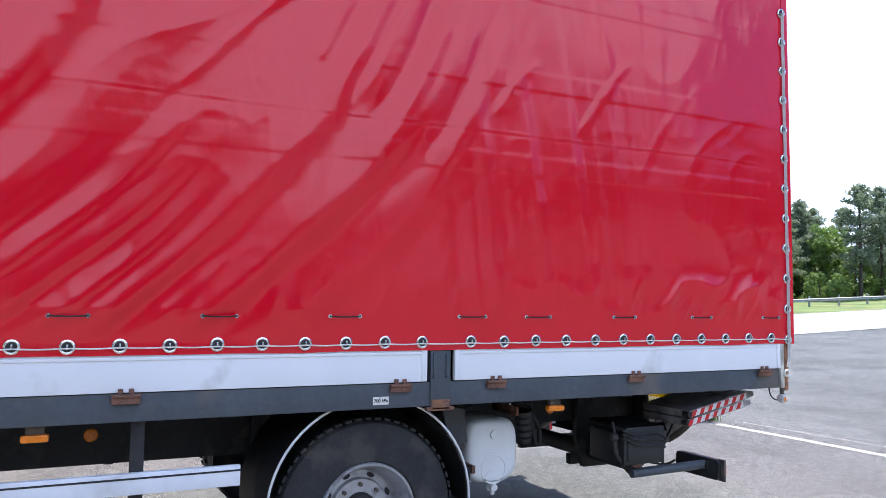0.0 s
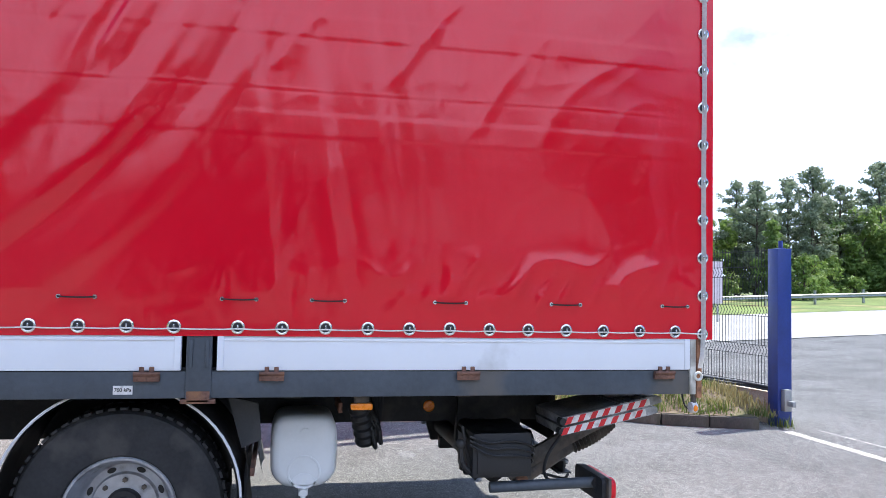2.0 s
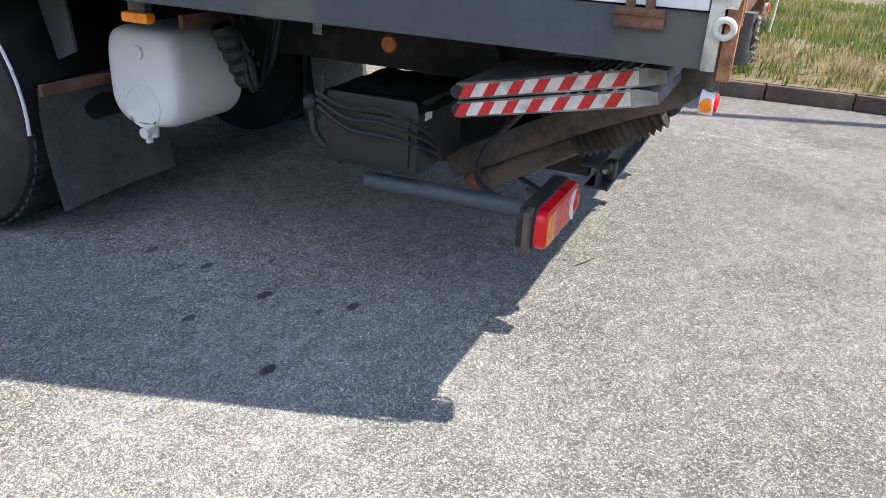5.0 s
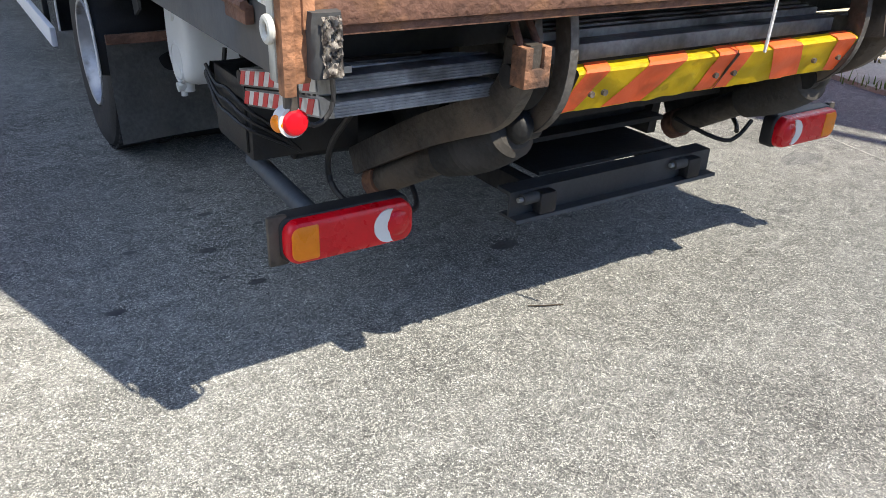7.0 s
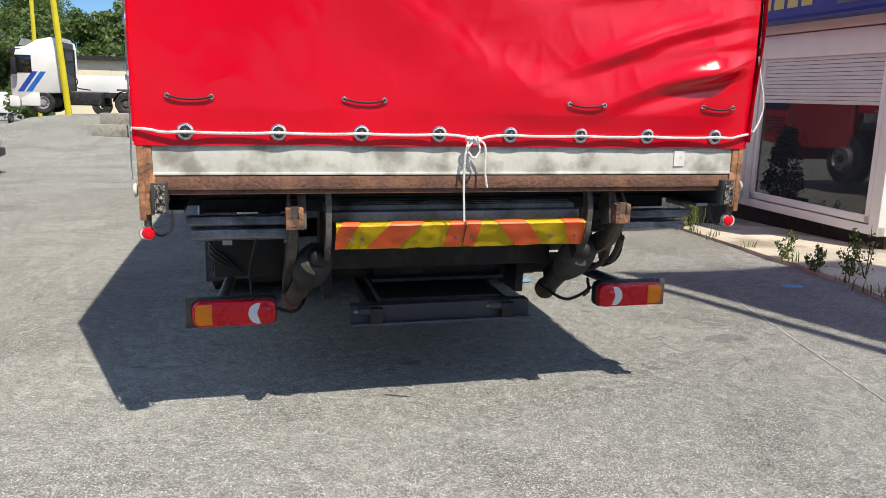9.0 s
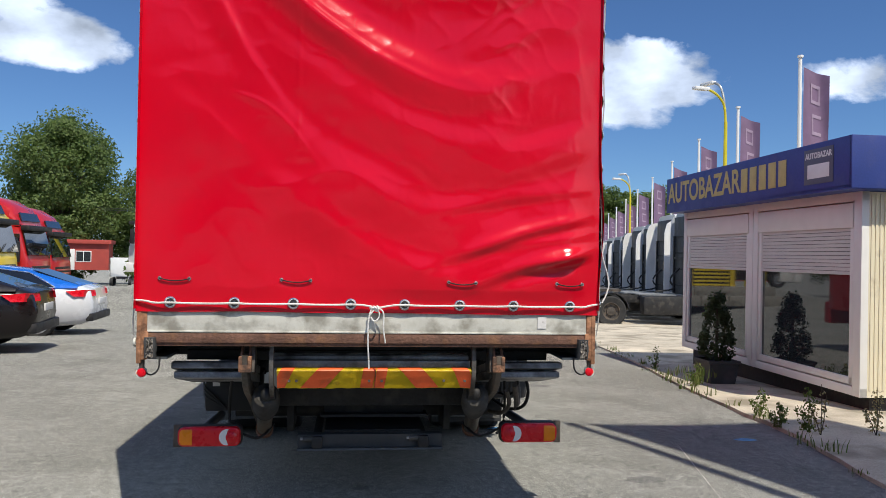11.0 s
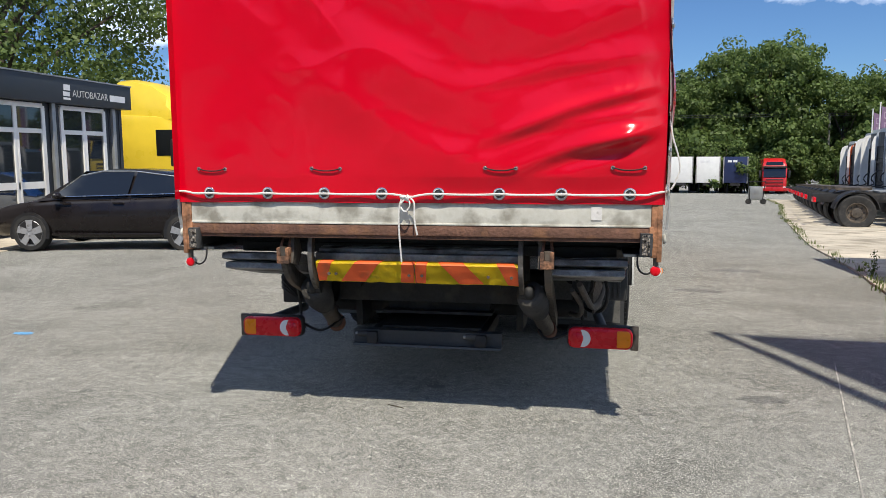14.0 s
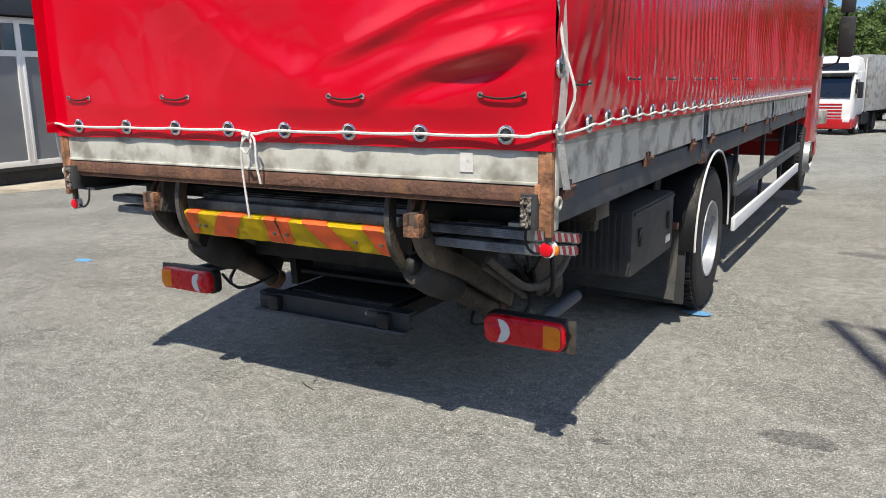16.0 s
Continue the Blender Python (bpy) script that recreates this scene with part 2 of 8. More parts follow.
CHROME = mat("bright steel", (0.75, 0.75, 0.74), 0.22, 0.95, var=0.06, scale=9, fine=60, bump=0.03)
STEEL_WORN = mat("worn dark steel", (0.16, 0.15, 0.14), 0.5, 0.4, var=0.35, scale=14, fine=70, bump=0.3, dirt=(0.06, 0.05, 0.042), amount=0.45, dscale=12)
PLATFORM = mat("dirty ribbed aluminium", (0.34, 0.34, 0.345), 0.5, 0.3, var=0.3, scale=8, fine=60, bump=0.2, dirt=(0.09, 0.085, 0.08), amount=0.4, dscale=5)
ALU_BARE = mat("ribbed grey aluminium", (0.42, 0.42, 0.41), 0.5, 0.35, var=0.2, scale=6, fine=60, bump=0.15, dirt=(0.24, 0.22, 0.2), amount=0.3)
ROPE = mat("white rope", (0.78, 0.77, 0.74), 0.75, 0, var=0.12, scale=60, fine=300, bump=0.5, bscale=250)
CORD = mat("black elastic cord", (0.015, 0.015, 0.015), 0.7, 0, var=0.2, bump=0.2)
RED_LENS = mat("red lamp lens", (0.72, 0.001, 0.012), 0.3, 0, var=0.1, scale=20, fine=200, bump=0.12, bscale=160, coat=0.15)
AMBER_LENS = mat("amber lamp lens", (0.92, 0.25, 0.004), 0.3, 0, var=0.1, scale=20, fine=200, bump=0.12, bscale=160, coat=0.15)
WHITE_LENS = mat("white lamp lens", (0.8, 0.8, 0.8), 0.2, 0, var=0.05, scale=20, fine=200, bump=0.1, coat=0.7)
YELLOW_FILM = mat("yellow reflective film", (0.92, 0.68, 0.02), 0.5, 0, var=0.1, scale=6, fine=90, bump=0.1, dirt=(0.5, 0.34, 0.03), amount=0.08, dscale=14)
ORANGE_FILM = mat("orange reflective film", (0.95, 0.13, 0.03), 0.5, 0, var=0.1, scale=6, fine=90, bump=0.1, dirt=(0.6, 0.12, 0.04), amount=0.08, dscale=8)
RED_FILM = mat("red reflective film", (0.6, 0.02, 0.025), 0.4, 0, var=0.1, scale=30, fine=90, bump=0.05)
WHITE_FILM = mat("white reflective film", (0.72, 0.7, 0.68), 0.4, 0, var=0.1, scale=30, fine=90, bump=0.05, dirt=(0.4, 0.38, 0.36), amount=0.2, dscale=20)
WHITE_PAINT = mat("white paint", (0.78, 0.78, 0.77), 0.4, 0, var=0.05, scale=2, fine=40, bump=0.03, coat=0.2)
BLUE_PAINT = mat("blue gloss paint", (0.012, 0.035, 0.2), 0.4, 0, var=0.15, scale=4, fine=60, bump=0.05, coat=0.2)
PINK_POLE = mat("faded white pole paint", (0.62, 0.55, 0.58), 0.5, 0, var=0.08, scale=2, fine=60, bump=0.05)
CAR_GREY = mat("dark brown metallic paint", (0.016, 0.012, 0.012), 0.3, 0.2, var=0.1, scale=3, fine=400, bump=0.0, coat=0.35)
CAR_BLUE = mat("bright blue car paint", (0.01, 0.14, 0.6), 0.25, 0.1, var=0.05, bump=0.0, coat=0.9)
CAR_WHITE = mat("white car paint", (0.75, 0.76, 0.78), 0.25, 0.0, var=0.04, bump=0.0, coat=0.9)
CAB_YELLOW = mat("yellow cab paint", (0.86, 0.62, 0.05), 0.35, 0, var=0.06, scale=2, bump=0.0, coat=0.6)
CAB_RED = mat("red cab paint", (0.5, 0.012, 0.015), 0.35, 0, var=0.08, scale=2, bump=0.0, coat=0.6)
CAB_BLUE = mat("blue cab paint", (0.02, 0.07, 0.35), 0.35, 0, var=0.08, scale=2, bump=0.0, coat=0.6)
NAVY = mat("navy trailer paint", (0.02, 0.03, 0.09), 0.4, 0, var=0.12, scale=1, bump=0.0, coat=0.3)
ORANGE_CAB = mat("orange cab paint", (0.7, 0.12, 0.02), 0.35, 0, var=0.08, scale=2, bump=0.0, coat=0.6)
CREAM = mat("cream corrugated cladding", (0.75, 0.68, 0.5), 0.55, 0, var=0.05, scale=1.5, fine=40, bump=0.06, dirt=(0.55, 0.48, 0.35), amount=0.08)
FRAME_WHITE = mat("white window profile", (0.78, 0.77, 0.74), 0.4, 0, var=0.04, scale=3, fine=60, bump=0.03)
SHUTTER = mat("grey roller slat", (0.6, 0.59, 0.57), 0.5, 0, var=0.05, scale=3, fine=60, bump=0.05)
FASCIA = mat("blue sign panel", (0.03, 0.055, 0.25), 0.5, 0, var=0.1, scale=1.2, fine=40, bump=0.05, dirt=(0.06, 0.08, 0.25), amount=0.2)
LETTER = mat("faded yellow lettering", (0.5, 0.43, 0.17), 0.6, 0, var=0.12, scale=6, fine=60, bump=0.05)
LETTER_WHITE = mat("white lettering", (0.75, 0.75, 0.75), 0.6, 0, var=0.05, bump=0.02)
DARK_CLAD = mat("anthracite cladding", (0.04, 0.047, 0.056), 0.5, 0.1, var=0.1, scale=1.5, fine=40, bump=0.05)
GLASS = glass_mat("dark window glass")
CAR_GLASS = glass_mat("tinted car glass", (0.012, 0.014, 0.016))
BLINDS = mat("grey window blinds", (0.16, 0.17, 0.18), 0.5, 0, var=0.1, scale=2, bump=0.02, coat=0.5)
BRICK_RED = mat("red painted wall", (0.4, 0.06, 0.045), 0.7, 0, var=0.12, scale=1, bump=0.1)
MEADOW = mat("mown verge grass", (0.12, 0.17, 0.04), 0.95, 0, var=0.3, scale=0.4, fine=6, bump=0.3, dirt=(0.25, 0.22, 0.09), amount=0.25, dscale=0.5)
SOIL = mat("dry soil", (0.17, 0.13, 0.085), 0.95, 0, var=0.3, scale=3, fine=40, bump=0.6, dirt=(0.1, 0.1, 0.04), amount=0.4)
BARK = mat("bark", (0.07, 0.055, 0.04), 0.95, 0, var=0.3, scale=3, fine=30, bump=0.8)
GALV = mat("galvanised steel", (0.36, 0.37, 0.37), 0.5, 0.6, var=0.12, scale=3, fine=50, bump=0.05)
WIRE = mat("dark fence wire", (0.03, 0.033, 0.035), 0.5, 0.2, var=0.1, bump=0.0)
YELLOW_POST = mat("yellow lamp post paint", (0.62, 0.52, 0.02), 0.45, 0, var=0.1, scale=2, bump=0.05)
FLAG = mat("faded purple flag cloth", (0.2, 0.13, 0.22), 0.85, 0, var=0.12, scale=2, fine=200, bump=0.1)
FLAG_MARK = mat("pale print on cloth", (0.34, 0.26, 0.36), 0.85, 0, var=0.1, bump=0.05)
BANNER = mat("bright blue banner cloth", (0.01, 0.12, 0.45), 0.7, 0, var=0.1, scale=3, bump=0.05)
# for printed letters, and for discs that paint the dark inside uncut holes
PRINT_HOLE_BLACK = mat("black of print and hole shade", (0.02, 0.02, 0.022), 0.6, 0, var=0.1, bump=0.0)
YELLOW_PRINT = mat("yellow print", (0.75, 0.6, 0.05), 0.6, 0, var=0.08, bump=0.0)
OIL = mat("oil stain", (0.085, 0.084, 0.085), 0.55, 0, var=0.3, scale=9, bump=0.05)
SPRAY = mat("blue spray paint", (0.1, 0.34, 0.62), 0.8, 0, var=0.3, scale=40, fine=160, bump=0.3, dirt=(0.2, 0.24, 0.28), amount=0.4, dscale=60)
WORN = asphalt("oily worn asphalt", (0.15, 0.15, 0.145), (0.5, 0.49, 0.45), (0.1, 0.1, 0.098))
LINE_PAINT = mat("worn white line paint", (0.46, 0.44, 0.4), 0.8, 0, var=0.25, scale=6, fine=60, bump=0.3, dirt=(0.26, 0.25, 0.23), amount=0.5, dscale=14)
FENDER_TRIM = mat("white edge trim", (0.7, 0.7, 0.7), 0.5, 0, var=0.05, bump=0.0)


def leaf_mat(name, col, light):
    m = mat(name, col, 0.6, 0, var=0.3, scale=0.35, fine=5, bump=0.0)
    n, l = m.node_tree.nodes, m.node_tree.links
    b = n["Principled BSDF"]
    old = b.inputs["Base Color"].links[0].from_socket
    geo = n.new("ShaderNodeNewGeometry")
    mx = n.new("ShaderNodeMixRGB")
    l.new(geo.outputs["Random Per Island"], mx.inputs[0])
    l.new(old, mx.inputs[1])
    mx.inputs[2].default_value = (*light, 1)
    l.new(mx.outputs[0], b.inputs["Base Color"])
    b.inputs["Transmission Weight"].default_value = 0.0
    tr = n.new("ShaderNodeBsdfTranslucent")
    l.new(mx.outputs[0], tr.inputs[0])
    ms = n.new("ShaderNodeMixShader")
    ms.inputs[0].default_value = 0.45
    l.new(b.outputs[0], ms.inputs[1])
    l.new(tr.outputs[0], ms.inputs[2])
    l.new(ms.outputs[0], n["Material Output"].inputs[0])
    return m


LEAF = leaf_mat("oak leaves", (0.075, 0.125, 0.03), (0.16, 0.225, 0.06))
LEAF_PINE = leaf_mat("pine needles", (0.16, 0.21, 0.125), (0.27, 0.32, 0.2))
LEAF_BIRCH = leaf_mat("birch leaves", (0.13, 0.22, 0.045), (0.22, 0.31, 0.08))
LEAF_THUJA = leaf_mat("thuja needles", (0.03, 0.055, 0.018), (0.06, 0.085, 0.03))


# ---- mesh helpers ----
def basis_for(d):
    d = Vector(d).normalized()
    return d.to_track_quat("Z", "Y").to_matrix().to_4x4()


def box(bm, lo, hi, bev=0.0, turn=None, about=None):
    lo, hi = Vector(lo), Vector(hi)
    m = Matrix.Translation((lo + hi) / 2) @ Matrix.Diagonal((*(hi - lo), 1))
    if turn is not None:
        p = Vector(about) if about is not None else (lo + hi) / 2
        m = Matrix.Translation(p) @ turn @ Matrix.Translation(-p) @ m
    made = bmesh.ops.create_cube(bm, size=1, matrix=m)["verts"]
    if bev:
        edges = list({e for v in made for e in v.link_edges})
        bmesh.ops.bevel(bm, geom=edges, offset=bev, segments=2, profile=0.6, affect="EDGES")
    return bm


def cyl(bm, a, b, r, n=16, r2=None):
    a, b = Vector(a), Vector(b)
    m = Matrix.Translation((a + b) / 2) @ basis_for(b - a)
    bmesh.ops.create_cone(bm, cap_ends=True, segments=n, radius1=r, radius2=r if r2 is None else r2, depth=(b - a).length, matrix=m)
    return bm


def ball(bm, c, r, n=10, stretch=(1, 1, 1)):
    bmesh.ops.create_uvsphere(bm, u_segments=n + 2, v_segments=n, radius=r, matrix=Matrix.Translation(c) @ Matrix.Diagonal((*stretch, 1)))
    return bm


def tube(bm, pts, r, n=8, smooth=0):
    pts = [Vector(p) for p in pts]
    for _ in range(smooth):
        fine = [pts[0]]
        for a, b in zip(pts, pts[1:]):
            fine += [a.lerp(b, 0.25), a.lerp(b, 0.75)]
        pts = fine + [pts[-1]]
    rings = []
    up = Vector((0.13, 0.31, 0.94))
    for i, p in enumerate(pts):
        d = (pts[min(i + 1, len(pts) - 1)] - pts[max(i - 1, 0)]).normalized()
        s = d.cross(up).normalized()
        u = s.cross(d)
        rr = float(np.interp(i / (len(pts) - 1), np.linspace(0, 1, len(r)), r)) if isinstance(r, (list, tuple)) else r
        rings.append([bm.verts.new(p + rr * (math.cos(k * math.tau / n) * s + math.sin(k * math.tau / n) * u)) for k in range(n)])
    for q, w in zip(rings, rings[1:]):
        for k in range(n):
            bm.faces.new((q[k], q[(k + 1) % n], w[(k + 1) % n], w[k]))
    bm.faces.new(rings[0][::-1])
    bm.faces.new(rings[-1])
    return bm


def lathe(bm, prof, centre, axis, n=32, closed=False):
    m = Matrix.Translation(centre) @ basis_for(axis)
    rings = [[bm.verts.new(m @ Vector((r * math.cos(k * math.tau / n), r * math.sin(k * math.tau / n), h))) for k in range(n)] for r, h in prof]
    pairs = list(zip(rings, rings[1:])) + ([(rings[-1], rings[0])] if closed else [])
    for q, w in pairs:
        for k in range(n):
            bm.faces.new((q[k], q[(k + 1) % n], w[(k + 1) % n], w[k]))
    return bm


def prism(bm, poly, o, u, v, w):
    """A flat outline poly in the directions u, v from o, made thick by w."""
    o, u, v, w = Vector(o), Vector(u), Vector(v), Vector(w)
    a = [bm.verts.new(o + p * u + q * v) for p, q in poly]
    b = [bm.verts.new(o + p * u + q * v + w) for p, q in poly]
    bm.faces.new(a[::-1])
    bm.faces.new(b)
    for i in range(len(a)):
        j = (i + 1) % len(a)
        bm.faces.new((a[i], a[j], b[j], b[i]))
    return bm


def sheet(bm, nu, nv, f):
    """A grid of f(u, v), with u and v from 0 to 1."""
    rows = [[bm.verts.new(f(i / nu, j / nv)) for i in range(nu + 1)] for j in range(nv + 1)]
    for a, b in zip(rows, rows[1:]):
        for i in range(nu):
            bm.faces.new((a[i], a[i + 1], b[i + 1], b[i]))
    return bm


def loft(bm, sections, caps=True):
    rings = [[bm.verts.new(p) for p in s] for s in sections]
    n = len(rings[0])
    for a, b in zip(rings, rings[1:]):
        for k in range(n):
            bm.faces.new((a[k], a[(k + 1) % n], b[(k + 1) % n], b[k]))
    if caps:
        bm.faces.new(rings[0][::-1])
        bm.faces.new(rings[-1])
    return bm


def mesh_of(name, bm, material, angle=35):
    bmesh.ops.recalc_face_normals(bm, faces=bm.faces)
    me = bpy.data.meshes.new(name)
    bm.to_mesh(me)
    bm.free()
    me.materials.append(material)
    me.shade_smooth()
    me.set_sharp_from_angle(angle=radians(angle))
    return me


def part(name, bm, material, parent, label="", angle=35):
    ob = new(name, mesh_of(name, bm, material, angle))
    ob.parent = parent
    if label:
        tagged(ob, label)
    return ob


def thing(name, label, category, group="", m=None):
    ob = new(name)
    ob.empty_display_size = 0.2
    if m is not None:
        ob.matrix_world = m
    return tagged(ob, label, category, group)


def solo(name, bm, material, label, category, group="", kind="", angle=35):
    ob = new(name, mesh_of(name, bm, material, angle))
    return tagged(ob, label, category, group, kind)


def B():
    return bmesh.new()


def wob(x, y, z=0.0):
    return noise.noise((x, y, z))


def step(t, a, b):
    k = min(1.0, max(0.0, (t - a) / (b - a)))
    return k * k * (3 - 2 * k)


# ---- ground ----
def rise(x, y):
    """Height of the ground: level round the lorry, falling gently to the far end of the yard, climbing past the gate."""
    d = max(0.0, -(y + 4.8))
    gate_side = 0.04 * min(d, 120.0) * (1 - math.exp(-d / 2.5))
    k = min(1.0, max(0.0, (y + 1.0) / 6.0))
    fall = 0.0315 * max(0.0, min(math.hypot(x - 0.2, y + 4.1), 260.0) - 7.0) * k * k * (3 - 2 * k)
    knoll = 1.2 * math.exp(-((x + 6.8) / 3.9) ** 4) * step(y, 22.0, 31.0) * (1 - step(y, 44.0, 56.0))
    swell = 0.12 * math.exp(-((x + 7.5) / 4.5) ** 2 - ((y - 8.5) / 4.0) ** 2)
    return gate_side - fall + knoll + swell


def ground_mesh():
    xs = [-1500, -400, -150, -80, -50] + list(range(-40, -16, 4)) + list(range(-16, -9, 2)) + [-9, -8, -7, -6, -5, -4, -3, -1.5, 0, 1.5, 3] + list(range(5, 20, 2)) + list(range(20, 61, 4)) + [80, 120, 200, 450, 1500]
    ys = [-1500, -400, -160, -90, -60, -46, -38, -32, -26, -20, -16, -13, -10, -8, -6.5, -5.6, -5, -4.6, -4] + list(range(-2, 18, 2)) + list(range(18, 45, 2)) + [45, 60, 90, 130, 250, 600, 1500]
    bm = B()
    rows = [[bm.verts.new((x, y, rise(x, y))) for x in xs] for y in ys]
    for a, b in zip(rows, rows[1:]):
        for i in range(len(xs) - 1):
            bm.faces.new((a[i], a[i + 1], b[i + 1], b[i]))
    return bm


solo("ground", ground_mesh(), ASPHALT, "grey weathered asphalt of a lorry yard", "ground", kind="structure", angle=60)


# ---- the lorry with the red tarpaulin ----
def warp(p):
    """The right side of the load bed sits a little higher than the left."""
    x, y, z = p
    return Vector((x, y, z + (0.022 * step(x, 0.9, 1.2) * step(y, -0.02, 0.6) if z > 0.9 else 0.0)))


def tpart(name, bm, material, parent, label="", angle=35):
    for v in bm.verts:
        v.co = warp(v.co)
    return part(name, bm, material, parent, label, angle)


LEN = 8.6
truck = thing("lorry", "flatbed lorry with a glossy red tarpaulin cover, parked on asphalt", "lorry")


def ridge(x, y, z=0.0):
    return (1 - min(1.0, abs(wob(x, y, z)) * 2.2)) ** 3


def wave(t, lean=0.45):
    """A soft fold with one side steeper than the other."""
    a = t * math.tau
    return 0.5 + 0.5 * math.sin(a + lean * math.sin(a))


def side_fold(y, z):
    w = 0.0
    # fan of broad slanting folds towards the front half
    h = z - 1.5
    s = y + 0.98 * h - 0.13 * h * h
    f = step(s, 2.2, 3.1) * step(y, 1.6, 2.5)
    s += 0.13 * wob(y * 0.55, z * 0.7, 1.0) + 0.05 * wob(y * 1.4, z * 1.1, 21.0)
    w += f * 0.021 * wave(s / 0.42) * (0.55 + 0.9 * wob(s * 1.3, z * 0.5, 2.0))
    w += f * 0.009 * wave(s / 0.19 + 0.8 * wob(y * 0.6, z * 0.6, 3.0)) * max(0.0, 0.2 + wob(y * 1.1, z * 0.9, 12.0)) * 1.6
    # upright folds in the middle
    g = math.exp(-((y - 1.8) / 0.5) ** 2) * (1 - 0.6 * step(z, 2.35, 2.9))
    u = y - 0.16 * (z - 1.3) + 0.05 * wob(y * 1.3, z * 1.1, 3.0)
    w += g * 0.013 * wave(u / 0.29, 0.8) * (0.5 + 1.1 * abs(wob(y * 1.1, z * 0.8, 4.0)))
    w += g * 0.006 * wave(u / 0.12, 0.8) * max(0.0, 0.25 + wob(y * 2, z * 1.3, 5.0))
    # faint hanging ripples high on the sheet
    w += step(z, 2.2, 2.7) * 0.0032 * wave((y + 0.12 * z + 0.06 * wob(y * 1.5, z * 0.8, 6.0)) / 0.17) * max(0.0, 0.3 + wob(y * 1.2, z * 0.7, 14.0))
    # crumples above the hem, strongest towards the rear
    c = math.exp(-((z - 1.53) / 0.12) ** 2) * (0.14 + 1.0 * step(-y, -2.3, -0.8))
    w += c * (0.008 * wob(y * 2.1, z * 2.8, 7.0) + 0.009 * wob(y * 5.2, z * 5.0, 17.0) + 0.014 * ridge(y * 3.4, z * 2.5, 2.0))
    w += 0.005 * math.exp(-((z - 1.64 - 0.05 * wob(y * 3.0, 0.4)) / 0.05) ** 2) * step(-y, -2.0, -0.8) * max(0.0, wob(y * 2.6, 2.7) + 0.2)
    # slack of the cloth and fine creases
    w += 0.008 * wob(y * 0.5, z * 0.6, 5.0) + 0.005 * wob(y * 1.9, z * 1.6, 6.0) + 0.0016 * wob(y * 4.4, z * 4.0, 26.0)
    w += 0.004 * ridge(y * 1.7 + z * 0.9, z * 1.2 - 0.5 * y, 9.0) * max(0.0, 0.3 + wob(y, z, 19.0)) * 2
    w += 0.0022 * ridge(y * 4.2 + z * 2.2, z * 2.4 - 1.1 * y, 41.0) * (0.4 + max(0.0, wob(y * 0.9, z * 1.1, 43.0)))
    # weld seams and soft bands where the inner laths press
    d = z - 2.36 - 0.012 * wob(y * 0.8, 5.0)
    w += 0.0022 * d / 0.008 * math.exp(-(d / 0.008) ** 2) * (0.3 + 1.6 * abs(wob(y * 2.2, 4.0)))
    for zz in (2.14, 2.6, 3.1):
        w += 0.0016 * step(z, zz, zz + 0.02) * (1 - step(z, zz + 0.1, zz + 0.13)) * (0.5 + 0.5 * step(-y, -3.2, -1.6))
    # single sharp creases pulled across the flat part
    for y0, z0, y1, z1, amp in ((1.9, 2.77, 2.13, 2.46, 0.006), (1.27, 2.86, 1.6, 2.42, 0.008), (2.45, 3.2, 2.88, 2.44, 0.01), (1.45, 3.3, 1.4, 2.75, 0.006), (3.1, 3.05, 3.7, 2.4, 0.008), (0.95, 2.6, 1.2, 2.2, 0.004)):
        q = (z - z0) / (z1 - z0)
        if -0.1 < q < 1.1:
            d = y - y0 - (y1 - y0) * q - 0.02 * math.sin(q * 3)
            w += amp * math.exp(-(d / (0.014 if d > 0 else 0.05)) ** 2) * step(q, -0.1, 0.15) * (1 - step(q, 0.85, 1.1))
    # pleats standing up from the hem
    w += math.exp(-((z - 1.46) / 0.14) ** 2) * (0.25 + 0.75 * step(-y, -2.7, -1.0)) * (0.012 * ridge(y * 4.6 + z * 1.5, z * 1.6, 51.0) + 0.006 * ridge(y * 10 + z * 3, z * 3.0, 57.0))
    # tight corner by the rear edge
    w += math.exp(-((y - 0.05) / 0.12) ** 2 - ((z - 1.45) / 0.12) ** 2) * 0.02 * ridge(y * 9, z * 9, 4.0)
    e = min(1.0, max(0.0, (z - 1.3) / 0.14)) * min(1.0, max(0.0, (3.5 - z) / 0.1)) * step(y, -0.08, 0.4) * min(1.0, (LEN - y) / 0.1)
    return w * max(0.0, e)


FOLD_A = ((-1.25, 3.62), (-1.0, 3.44), (-0.865, 3.338), (-0.727, 3.217), (-0.455, 2.979), (-0.255, 2.829), (0.01, 2.664), (0.334, 2.535), (0.657, 2.481), (0.85, 2.494), (1.18, 2.6), (1.3, 2.66))
FOLD_B = ((-1.26, 3.62), (-1.188, 3.49), (-1.097, 3.351), (-0.988, 3.177), (-0.878, 2.954), (-0.7, 2.6), (-0.4, 2.2), (0.1, 1.9), (1.3, 1.75))
FOLD_C = ((-0.7, 3.56), (-0.519, 3.398), (-0.332, 3.243), (0.0, 3.04), (0.4, 2.88), (0.8, 2.85), (1.3, 3.0))


@functools.lru_cache(maxsize=None)
def smooth_line(line):
    """Heights along a fold line, eased so that it bends without corners."""
    xs = np.linspace(-1.4, 1.4, 281)
    zs = np.interp(xs, [p[0] for p in line], [p[1] for p in line])
    pad = np.concatenate([np.full(14, zs[0]), zs, np.full(14, zs[-1])])
    return [float(q) for q in np.convolve(pad, np.hanning(29) / np.hanning(29).sum(), "valid")]


